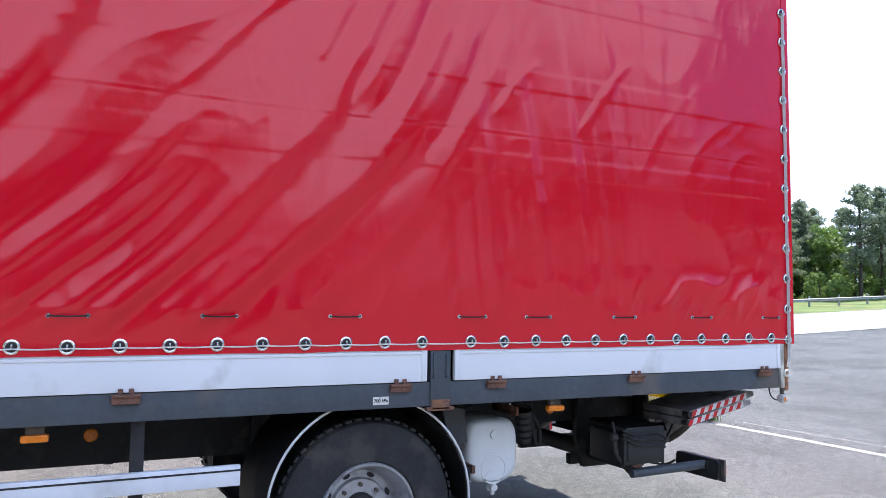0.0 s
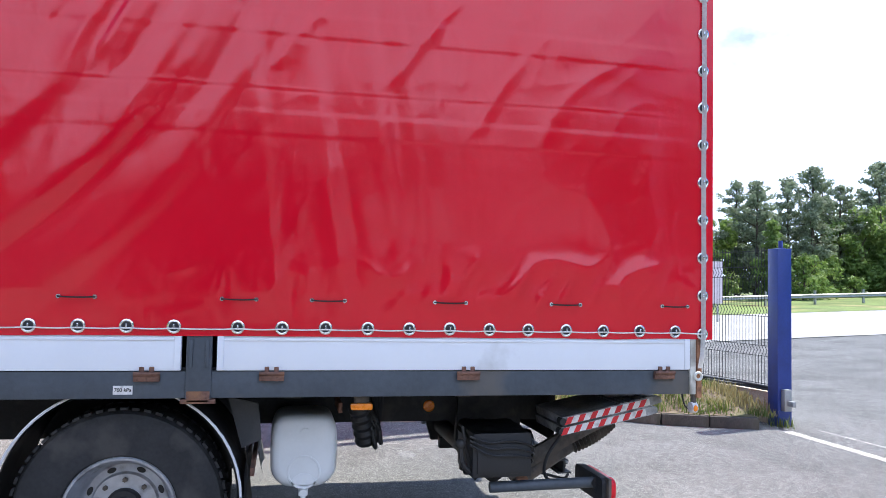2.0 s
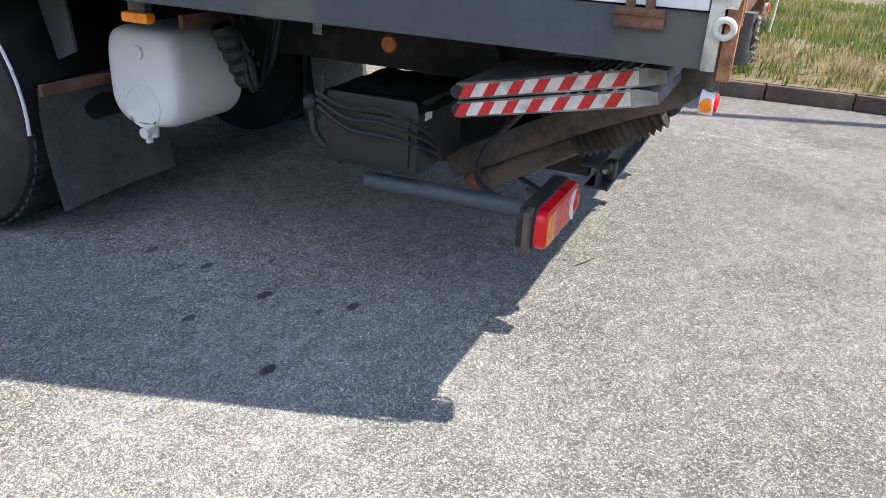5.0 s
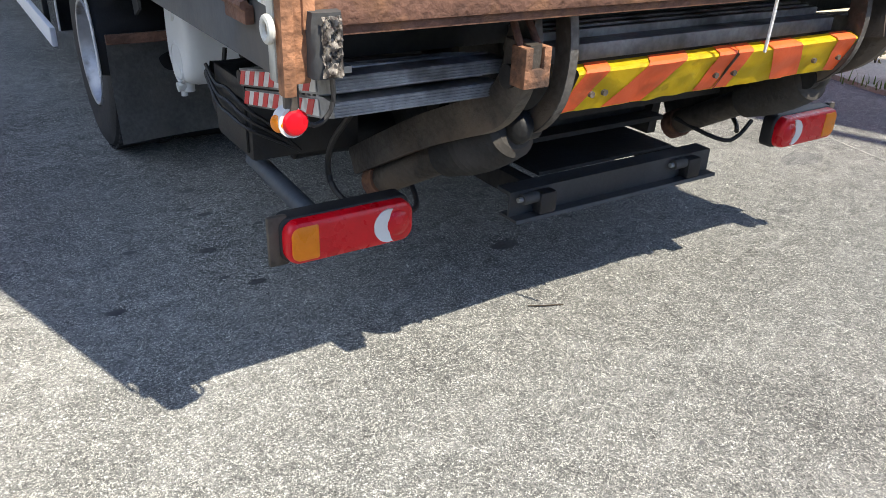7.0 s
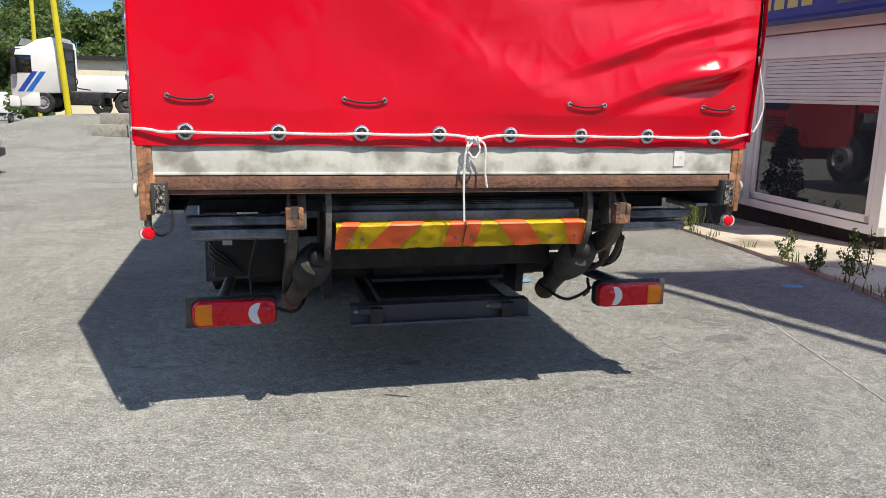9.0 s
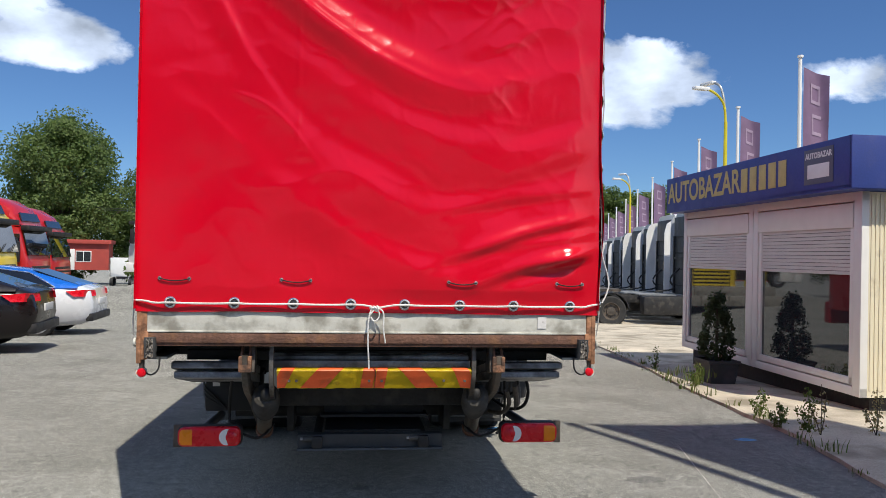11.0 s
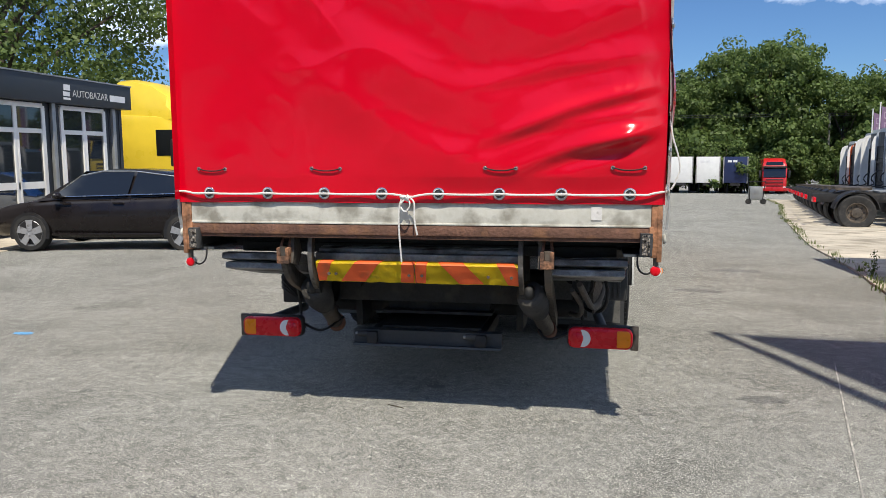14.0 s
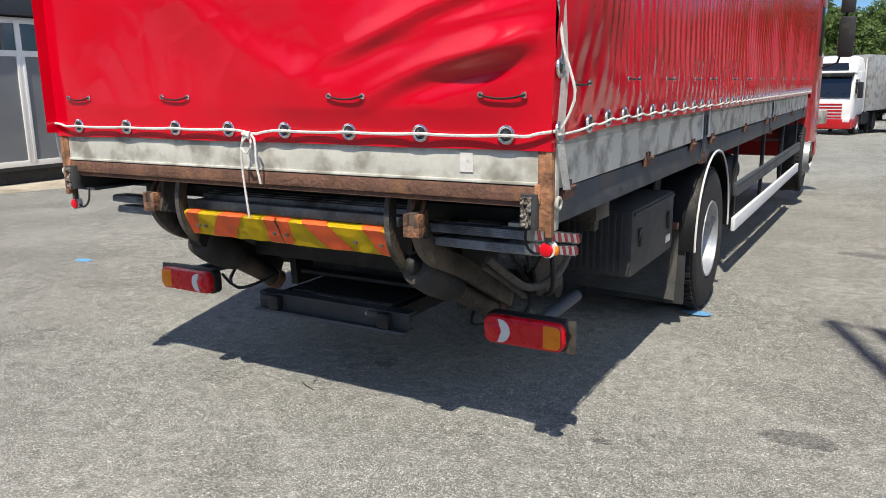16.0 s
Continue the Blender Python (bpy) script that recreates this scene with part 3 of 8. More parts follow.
def fold(x, z, line, crest, under):
    table = smooth_line(line)
    k = min(279.0, max(0.0, (x + 1.4) * 100))
    i = int(k)
    d = z - table[i] - (table[i + 1] - table[i]) * (k - i)
    return math.exp(-(d / (crest if d > 0 else under)) ** 2)


def rear_fold(x, z):
    w = 0.03 * fold(x, z, FOLD_A, 0.075, 0.26) * min(1.0, max(0.3, (1.0 - x) / 1.0))
    w += 0.02 * fold(x, z + 0.05, FOLD_A, 0.035, 0.1) * min(1.0, max(0.0, (0.75 - x) / 0.9))
    w += 0.021 * fold(x, z, FOLD_B, 0.05, 0.18) * min(1.0, max(0.0, (-0.3 - x) / 0.8))
    w += 0.026 * fold(x, z, FOLD_C, 0.05, 0.12) * min(1.0, max(0.0, (0.25 - x) / 0.5)) * (1 if x > -0.7 else 0)
    w += (0.017 * fold(x, z + 0.36, FOLD_A, 0.1, 0.24) + 0.018 * fold(x, z + 0.8, FOLD_A, 0.12, 0.28) + 0.016 * fold(x, z + 1.12, FOLD_A, 0.09, 0.2)) * (0.25 + 0.75 * step(x, -0.8, 0.1))
    w += 0.003 * fold(x, z, ((-0.82, 2.42), (-0.6, 2.36), (-0.43, 2.2), (-0.3, 2.0)), 0.012, 0.03) * step(x, -0.84, -0.7) * (1 - step(x, -0.42, -0.3))
    # small wrinkles running in from the right-hand edge
    r = max(0.0, (x - 0.3) / 0.95)
    w += r * 0.01 * wave((z - 0.3 * x + 0.05 * wob(x * 1.6, z * 1.6)) / 0.25) * (0.5 + 0.9 * wob(x * 1.1, z * 1.2, 9.0))
    w += 0.004 * math.exp(-((x - 0.72 - 0.06 * wob(z * 2, 1.0)) / 0.1) ** 2) * ridge(x * 6, z * 7, 2.0) * step(z, 2.0, 2.4)
    # loose bottom corner with slanting folds
    c = math.exp(-((x - 1.0) / 0.42) ** 2 - ((z - 1.56 - 0.2 * (x - 0.8)) / 0.16) ** 2)
    w += c * 0.045 * wave((z - 0.3 * x + 0.05 * wob(x * 2, z * 2)) / 0.2, 0.7)
    for lift_z, amp, x0 in ((1.55, 0.034, 0.8), (1.68, 0.014, 0.45), (1.93, 0.009, 0.2)):
        d = z - lift_z - 0.16 * (x - 1.1) - 0.02 * wob(x * 2.0, lift_z)
        w += amp * math.exp(-(d / (0.06 if d > 0 else 0.035)) ** 2) * step(x, x0, x0 + 0.3)
    w += 0.016 * math.exp(-((z - 1.75) / 0.3) ** 2) * wob(x * 1.6, z * 2.0, 1.5)
    # slack pouch with crumples under the top edge
    depth = 0.24 * math.exp(-((x - 0.42) / 0.62) ** 4) + 0.03
    d = (top_z(x) - 0.03 - z) / depth
    pouch = min(1.0, max(0.0, d)) if d < 1 else math.exp(-((d - 1) * depth / 0.16) ** 2)
    k = math.exp(-((x - 0.42) / 0.66) ** 4)
    w += k * pouch * (0.088 + 0.007 * wob(x * 3, z * 5, 3.3)) + k * min(1.0, max(0.0, d * 3)) * math.exp(-max(0.0, d - 0.9) * 3) * (0.007 * ridge(x * 1.6, z * 5.5, 2.5) + 0.004 * ridge(x * 5, z * 8, 8.5) + 0.0015 * ridge(x * 14, z * 16, 18.5))
    w += math.exp(-((z - 3.46) / 0.05) ** 2) * 0.016 * wob(x * 5, z * 3, 6.6)
    # upright crease lines
    w += 0.0025 * math.exp(-((x + 0.43) / 0.012) ** 2) * (1 if z > 2.1 else 0.3)
    w += 0.012 * wob(x * 0.9, z * 0.9, 5.5) + 0.002 * wob(x * 5, z * 5, 6.5) + 0.0025 * ridge(x * 2.2, z * 2.2, 7.7) + 0.0014 * ridge(x * 6 + z * 3, z * 5 - x * 2, 27.7)
    e = min(1.0, max(0.0, (z - 1.24) / 0.12)) * min(1.0, max(0.0, (3.55 - z) / 0.05)) * (step(1.256 + x, 0.0, 0.26) if x < 0 else 0.12 + 0.88 * step(1.258 - x, 0.0, 0.2))
    return w * e


def top_z(x):
    return 3.515 + 0.0 * x


def side_x(z, y=2.0):
    """The left sheet bellies out a little between hem and roof, but for its tight rear edge."""
    return -1.252 - 0.03 * step(y, 0.0, 0.9) * math.sin(math.pi * min(1.0, max(0.0, (z - 1.24) / 2.3)))


def tarp_left(u, v):
    y, s = -0.078 + u * (LEN + 0.078), v
    z = 1.243 + s * (top_z(-1.27) - 1.243)
    if v == 0:
        z += 0.006 * wob(y * 3, 1.0)
    return Vector((side_x(z, y) - side_fold(y, z), y, z))


def tarp_right(u, v):
    y = -0.05 + u * (LEN + 0.05)
    z = 1.255 + v * (top_z(1.27) - 1.255)
    b = 0.05 * math.exp(-((z - 1.75) / 0.25) ** 2) * math.exp(-((y - 0.25) / 0.35) ** 2)
    low = 1 - step(z, 1.5, 2.3)
    p = wave((y + 0.05 * wob(y * 2, z * 1.2)) / 0.105, 0.6) * (0.35 + 0.8 * abs(wob(y * 2.2, z * 0.9, 31.0)))
    w = p * (0.011 * low + 0.002) + 0.014 * wob(y * 0.9, z * 0.8, 33.0) + 0.006 * wob(y * 3, z * 1.5, 34.0) * low
    w += 0.016 * math.exp(-((z - 1.5) / 0.1) ** 2) * wob(y * 3.6, z * 4, 35.0)
    e = min(1.0, max(0.0, (z - 1.3) / 0.1)) * min(1.0, max(0.0, (3.5 - z) / 0.1)) * min(1.0, (y + 0.06) / 0.12)
    return Vector((1.256 + w * max(0.0, e) + b, y, z))


def tarp_rear(u, v):
    x = -1.256 + u * 2.514
    z = 1.228 + v * (top_z(x) + 0.012 * wob(x * 3, 2.0) - 1.228)
    if v == 0:
        z += 0.005 * wob(x * 2.2, 3.0)
    return Vector((x, -0.024 - rear_fold(x, z), z))


tarpaulin = thing("tarpaulin", "glossy red vinyl tarpaulin, creased and laced along its hem", "tarpaulin")
tagged(tarpaulin, "glossy red vinyl tarpaulin, creased and laced along its hem")
tarpaulin.parent = truck
del tarpaulin["category"]
tpart("side_sheet", sheet(B(), 560, 300, tarp_left), VINYL, tarpaulin, "shaded side sheet with slanting folds", 180)
tpart("side_sheet", sheet(B(), 520, 90, tarp_right), VINYL, tarpaulin, "side sheet with bulging lower corner", 180)
tpart("rear_sheet", sheet(B(), 280, 260, tarp_rear), VINYL, tarpaulin, "sunlit rear sheet with sagging folds", 180)
tpart("roof_sheet", sheet(B(), 20, 40, lambda u, v: Vector((-1.26 + 2.52 * u, -0.03 + v * (LEN + 0.03), top_z(-1.26 + 2.52 * u) - 0.014 + 0.02 * (1 - 2 * abs(u - 0.5)) * min(1.0, v * 20)))), VINYL, tarpaulin, angle=60)
tpart("front_sheet", box(B(), (-1.25, LEN, 1.2), (1.25, LEN + 0.02, 3.5)), VINYL, tarpaulin)

# eyelets: one ring mesh and one black disc, painting the hole's dark, shared by all
ring = B()
lathe(ring, [(0.0205, 0.0), (0.021, 0.005), (0.025, 0.007), (0.030, 0.005), (0.032, 0.0)], (0, 0, 0), (0, 0, 1), 20)
RING = mesh_of("eyelet", ring, CHROME)
hole = B()
cyl(hole, (0, 0, 0.0005), (0, 0, 0.0035), 0.0215, 18)
HOLE = mesh_of("opening", hole, PRINT_HOLE_BLACK)
twist = B()
box(twist, (-0.004, -0.011, 0.003), (0.004, 0.011, 0.016), 0.003)
TWIST = mesh_of("staple", twist, CHROME)


def eyelet(place, facing, staple=True):
    q = Vector(facing).to_track_quat("Z", "Y")
    m = Matrix.Translation(warp(place)) @ q.to_matrix().to_4x4()
    made = []
    for name, me in (("eyelet", RING), ("opening", HOLE), ("staple", TWIST))[: 3 if staple else 2]:
        ob = new(name, me)
        ob.parent = made[0] if made else tarpaulin
        if not made:
            ob.matrix_local = m
        made.append(ob)


LEFT_Y = [0.132 + 0.1929 * i for i in range(12)] + [2.524 + 0.1947 * i for i in range(15)] + [5.55 + 0.197 * i for i in range(15)]
RIGHT_Y = [0.255 + 0.1982 * i for i in range(11)] + [2.56 + 0.195 * i for i in range(14)] + [5.4 + 0.197 * i for i in range(15)]
REAR_X = (-1.078, -0.748, -0.438, -0.131, 0.163, 0.468, 0.771, 1.094)
HEM = 1.283
for y in LEFT_Y:
    eyelet((-1.256, y, HEM + 0.004 * wob(y * 9, 0)), (-1, 0, 0))
for y in RIGHT_Y:
    eyelet((1.27, y, HEM + 0.01), (1, 0, 0))
for x in REAR_X:
    eyelet((x, -0.03, 1.277), (0, -1, 0))
for i in range(12):
    eyelet((side_x(1.27 + 0.1925 * i, 0.0) - 0.004, -0.018, 1.27 + 0.1925 * i), (-1, 0, 0), i > 0)
    eyelet((1.266, -0.01, 1.292 + 0.192 * i), (1, 0, 0), i > 0)

# short elastic keepers between pairs of small eyelets
small = B()
lathe(small, [(0.004, 0.0), (0.005, 0.004), (0.009, 0.004), (0.011, 0.0)], (0, 0, 0), (0, 0, 1), 12)
SMALL = mesh_of("small_eyelet", small, CHROME)


def keeper(a, b, n, sag):
    bm = B()
    a, b, n = Vector(a), Vector(b), Vector(n)
    mid = (a + b) / 2 + Vector((0, 0, -sag)) + n * 0.006
    tube(bm, [warp(p) for p in (a, a + n * 0.006, (a + mid) / 2 + n * 0.004 + Vector((0, 0, -sag * 0.3)), mid, (b + mid) / 2 + n * 0.004 + Vector((0, 0, -sag * 0.3)), b + n * 0.006, b)], 0.0036, 6, 1)
    k = part("keeper_cord", bm, CORD, tarpaulin)
    for p in (a, b):
        ob = new("small_eyelet", SMALL)
        ob.parent = k
        ob.matrix_local = Matrix.Translation(warp(p)) @ n.to_track_quat("Z", "Y").to_matrix().to_4x4()


for a, b in ((0.068, 0.206), (0.643, 0.792), (1.216, 1.366), (1.785, 1.933), (2.177, 2.325), (2.85, 2.995), (3.421, 3.567), (4.012, 4.154), (4.6, 4.75), (5.4, 5.56), (6.1, 6.26), (6.9, 7.06), (7.7, 7.86)):
    proud = [side_x(1.408, q) - side_fold(q, 1.408) for q in (a, (a + b) / 2, b)]
    keeper((min(proud[0], proud[1] + 0.004) - 0.004, a, 1.408), (min(proud[2], proud[1] + 0.004) - 0.004, b, 1.408), (-1, 0, 0), 0.003)
    keeper((1.278, a + 0.02, 1.43), (1.278, b + 0.02, 1.43), (1, 0, 0), 0.004)
for a, b in ((-1.135, -0.983), (-0.503, -0.349), (0.401, 0.552), (1.012, 1.161)):
    proud = [-0.024 - rear_fold(q, 1.4) for q in (a, (a + b) / 2, b)]
    keeper((a, min(proud[0], proud[1] + 0.006) - 0.004, 1.404), (b, min(proud[2], proud[1] + 0.006) - 0.004, 1.402), (0, -1, 0), 0.012)


def lace(name, pts, r, label=""):
    return tpart(name, tube(B(), pts, r, 6, 1), ROPE, tarpaulin, label)


pts = []
for y in sorted(LEFT_Y):
    pts += [(-1.262, y - 0.07, HEM - 0.01), (-1.272, y, HEM - 0.006), (-1.262, y + 0.07, HEM - 0.01)]
lace("lacing_rope", [(-1.265, -0.03, 1.27)] + pts + [(-1.26, LEN, HEM)], 0.0034)
pts = []
for y in RIGHT_Y:
    pts += [(1.278, y - 0.07, HEM - 0.002), (1.288, y, HEM + 0.01), (1.278, y + 0.07, HEM - 0.002)]
lace("lacing_rope", [(1.272, -0.03, 1.28)] + pts, 0.004)
pts = [(-1.265, -0.03, 1.286), (-1.2, -0.04, 1.284)]
for x in REAR_X:
    pts += [(x - 0.08, -0.04, 1.272), (x, -0.052, 1.277), (x + 0.08, -0.04, 1.272)]
pts.insert(14, (0.02, -0.05, 1.258))
lace("lacing_rope", pts + [(1.2, -0.042, 1.282), (1.272, -0.03, 1.292)], 0.0055)
# knot with two hanging ends
bm = B()
for k in range(3):
    lathe(bm, [(0.013 + 0.0055 * math.cos(q * math.tau / 8), 0.0055 * math.sin(q * math.tau / 8)) for q in range(8)], (-0.014 + 0.013 * k, -0.059 - 0.004 * k, 1.256), (0.3 + 0.4 * k, 0.5, 1.0 - 0.5 * k), 14, True)
tube(bm, [(-0.02, -0.064, 1.255), (-0.035, -0.069, 1.2), (-0.036, -0.064, 1.1), (-0.03, -0.059, 1.0), (-0.026, -0.054, 0.93)], 0.0046, 6, 2)
tube(bm, [(0.02, -0.064, 1.258), (0.05, -0.074, 1.24), (0.045, -0.074, 1.15), (0.06, -0.069, 1.07)], 0.0046, 6, 2)
tube(bm, [(0.0, -0.064, 1.255), (-0.03, -0.074, 1.22), (0.0, -0.079, 1.18), (0.03, -0.074, 1.22), (0.01, -0.064, 1.255)], 0.0046, 6, 1)
part("rope_knot", bm, ROPE, tarpaulin, "white rope knot with hanging ends")
lace("rope_loop", [(1.272, -0.03, 1.62), (1.284, -0.035, 1.54), (1.312, -0.03, 1.46), (1.325, -0.025, 1.4), (1.305, -0.03, 1.34), (1.282, -0.03, 1.3)], 0.0045)
# flat webbing straps lacing the rear edges, ends hanging loose
for s in (-1, 1):
    bm = B()
    pts = [((side_x(1.27 + 0.1925 * i, 0.0) - 0.012) if s < 0 else 1.27, -0.02 + 0.006 * wob(i * 0.7, s), 1.27 + 0.1925 * i) for i in range(12)]
    pts = [(-1.268, 0.0, 1.1), (-1.27, -0.012, 1.17)] + pts if s < 0 else [(1.275, 0.045, 1.1), (1.275, 0.005, 1.19)] + [(1.272 + 0.006 * math.sin(i * 1.1), -0.015 + 0.02 * math.sin(i * 1.9), p[2]) for i, p in enumerate(pts)]
    q = [Vector(p) for p in pts]
    turn = Vector((0.001, 0.013, 0)) if s < 0 else Vector((0.008, 0.012, 0))
    va = [bm.verts.new(p + turn) for p in q]
    vb = [bm.verts.new(p - turn) for p in q]
    for i in range(len(q) - 1):
        bm.faces.new((va[i], va[i + 1], vb[i + 1], vb[i]))
    bmesh.ops.solidify(bm, geom=bm.faces[:], thickness=0.003)
    tpart("webbing_strap", bm, ROPE, tarpaulin, "white webbing strap with a hanging end")

# ---- load bed ----
bed = thing("load_bed", "", "")
bed.parent = truck
tpart("floor_deck", box(B(), (-1.2, 0.04, 1.05), (1.2, LEN, 1.1)), BLACK_STEEL, bed)
for s in (-1, 1):
    inset = 0.026 if s > 0 else 0.0
    for a, b in ((0.045, 2.34), (2.49, 5.22), (5.36, 8.5)):
        bm = box(B(), (s * (1.222 - inset), a, 1.09), (s * (1.245 - inset), b, 1.285), 0.004)
        box(bm, (s * (1.243 - inset), a + 0.03, 1.222), (s * (1.25 - inset), b - 0.03, 1.236), 0.002)
        board = tpart("side_board", bm, ALU_WHITE if s < 0 else ALU_WORN, bed, "pale aluminium drop side board")
        for y in (a + 0.015, b - 0.015):
            tpart("end_profile", box(B(), (s * (1.238 - inset), y - 0.014, 1.092), (s * (1.251 - inset), y + 0.014, 1.28), 0.002), ALU_WHITE, board)
        for y in (a + 0.14, (a + b) / 2, b - 0.24):
            hb = box(B(), (s * (1.238 - inset), y - 0.055, 1.044), (s * (1.256 - inset), y + 0.055, 1.077), 0.004)
            box(hb, (s * (1.238 - inset), y - 0.03, 1.072), (s * (1.254 - inset), y - 0.01, 1.107), 0.003)
            box(hb, (s * (1.238 - inset), y + 0.012, 1.072), (s * (1.254 - inset), y + 0.032, 1.107), 0.003)
            cyl(hb, (s * (1.255 - inset), y - 0.055, 1.077), (s * (1.255 - inset), y + 0.055, 1.077), 0.009, 8)
            tpart("hinge", hb, RUST, bed, "rusty hinge")
    bm = box(B(), (s * (1.2 - inset), 0.03, 0.968), (s * (1.236 - inset), LEN, 1.087), 0.006)
    box(bm, (s * (1.1 - inset), 0.03, 0.968), (s * (1.2 - inset), LEN, 0.98))
    tpart("side_rail", bm, STEEL_GREY, bed, "dark grey steel side rail")
    for y in (2.415, 5.29):
        bm = box(B(), (s * (1.2 - inset), y - 0.055, 0.965), (s * (1.246 - inset), y + 0.055, 1.3), 0.005)
        for q in (-0.035, 0.035):
            box(bm, (s * (1.243 - inset), y + q - 0.008, 1.105), (s * (1.254 - inset), y + q + 0.008, 1.225), 0.002)
        post = tpart("stanchion", bm, STEEL_GREY, bed, "dark grey steel stanchion pocket")
        tpart("foot_bracket", box(box(B(), (s * (1.22 - inset), y - 0.075, 0.945), (s * (1.25 - inset), y + 0.075, 0.965), 0.004), (s * (1.228 - inset), y - 0.05, 0.95), (s * (1.25 - inset), y + 0.05, 1.0), 0.004), RUST, post, "rusty foot bracket")
    # rear corner posts
    bm = box(B(), (s * 1.198, -0.018, 0.97), (s * 1.238, 0.01, 1.27), 0.006)
    box(bm, (s * 1.226, -0.022, 0.95), (s * 1.25, 0.008, 1.262), 0.006)
    box(bm, (s * 1.19, -0.024, 1.06), (s * 1.212, 0.0, 1.12), 0.003)
    post = tpart("corner_post", bm, RUST_POST, bed, "rust brown corner post")
    bm = box(B(), (s * 1.225, 0.012, 0.968), (s * 1.25, 0.043, 1.27), 0.004)
    lathe(bm, [(0.018 + 0.007 * math.cos(q * math.tau / 8), 0.007 * math.sin(q * math.tau / 8)) for q in range(8)], (s * 1.262, 0.006, 1.06), (1, 0, 0), 16, True)
    tpart("edge_profile", bm, ALU_WORN, post, "worn grey edge profile with a ring")
    # buffers and hanging marker lamps
    bm = B()
    for k in range(6):
        z = 0.982 + 0.108 * k / 5
        ring_pts = []
        for q in range(12):
            a = q * math.tau / 12
            px, py = math.copysign(abs(math.cos(a)) ** 0.5, math.cos(a)), math.copysign(abs(math.sin(a)) ** 0.5, math.sin(a))
            ring_pts.append(bm.verts.new((s * 1.177 + px * (0.03 + 0.006 * wob(k * 1.3, q * 0.9, s)), -0.018 + py * (0.03 + 0.012 * wob(k * 1.7, q * 1.1, 5 + s)), z)))
        if k:
            for q in range(12):
                bm.faces.new((old_ring[q], old_ring[(q + 1) % 12], ring_pts[(q + 1) % 12], ring_pts[q]))
        old_ring = ring_pts
    bm.faces.new(old_ring)
    buffer = tpart("rubber_buffer", bm, PLASTIC_GREY, bed, "cracked rubber buffer block with torn pale lining", 60)
    torn = sheet(B(), 14, 26, lambda u, v: Vector((s * (1.192 - 0.036 * u), -0.05 - 0.022 * max(0.0, wob(u * 4, v * 7, 3.0 + s)) - 0.008 * wob(u * 11, v * 17, 5.0), 0.985 + 0.1 * v)))
    bmesh.ops.solidify(torn, geom=torn.faces[:], thickness=0.006)
    tpart("torn_lining", torn, TORN, buffer, "pale torn lining", 60)
    stem = tpart("lamp_stem", tube(B(), [(s * 1.225, 0.012, 0.99), (s * 1.226, 0.012, 0.945), (s * 1.226, 0.01, 0.91)], 0.014, 8, 1), GREASY, bed)
    tpart("wire", tube(B(), [(s * 1.14, 0.03, 0.98), (s * 1.14, 0.02, 0.91), (s * 1.18, 0.014, 0.88), (s * 1.215, 0.012, 0.905)], 0.005, 6, 2), PLASTIC_BLACK, stem)
    zc = 0.9 if s < 0 else 0.905
    tpart("lamp_body", cyl(B(), (s * 1.228, 0.0, zc), (s * 1.228, 0.03, zc), 0.027, 18), WHITE_FILM, stem, "pale round lamp housing")
    tpart("red_lens", lathe(B(), [(0.0, 0.009), (0.012, 0.0085), (0.02, 0.006), (0.0245, 0.0)], (s * 1.224, 0.0, zc), (0, -1, 0), 18), RED_LENS, stem, "round red lens")
    tpart("amber_lens", lathe(B(), [(0.0, 0.006), (0.009, 0.0055), (0.014, 0.003), (0.016, 0.0)], (s * 1.253, 0.014, zc - 0.002), (s, -0.35, 0), 16), AMBER_LENS, stem, "round amber lens")
# rear board and beam
bm = box(B(), (-1.198, -0.012, 1.122), (1.198, 0.012, 1.29), 0.004)
box(bm, (-1.198, -0.018, 1.116), (1.198, 0.01, 1.126), 0.003)
tpart("tail_board", bm, ALU_WORN, bed, "scuffed aluminium tail board")
tpart("sticker", box(B(), (0.915, -0.016, 1.15), (0.965, -0.0135, 1.215)), WHITE_FILM, bed, "torn pale sticker")
bm = box(B(), (-1.2, -0.016, 1.06), (1.2, 0.05, 1.114), 0.008)
box(bm, (-1.2, -0.005, 1.042), (1.2, 0.09, 1.062), 0.004)
tpart("rear_beam", bm, RUST, bed, "rusty brown rear cross beam")
for y in (0.35, 1.2, 2.0, 3.4, 4.4, 5.4, 6.4, 7.4):
    tpart("cross_member", box(B(), (-1.18, y - 0.035, 0.955), (1.18, y + 0.035, 1.05)), BLACK_STEEL, bed)
lab = tpart("pressure_sticker", box(B(), (-1.2385, 2.687, 0.987), (-1.2365, 2.767, 1.025)), WHITE_FILM, bed, "white tyre pressure sticker")


def text_on(body, size, m, material, parent, name="lettering", bold=0.0, label=""):
    c = bpy.data.curves.new(name, "FONT")
    c.body, c.size, c.extrude, c.offset = body, size, 0.001, bold
    c.align_x, c.align_y = "CENTER", "CENTER"
    ob = new(name, c)
    dg = bpy.context.evaluated_depsgraph_get()
    me = bpy.data.meshes.new_from_object(ob.evaluated_get(dg))
    bpy.data.objects.remove(ob)
    me.materials.clear()
    me.materials.append(material)
    t = new(name, me)
    t.parent = parent
    t.matrix_local = m
    if label:
        tagged(t, label)
    return t


FACE_LEFT = pose(0, 0, 0, 90, 0, -90)
text_on("700 kPa", 0.022, Matrix.Translation(warp((-1.2392, 2.727, 1.006))) @ FACE_LEFT, PRINT_HOLE_BLACK, lab, bold=0.0004)

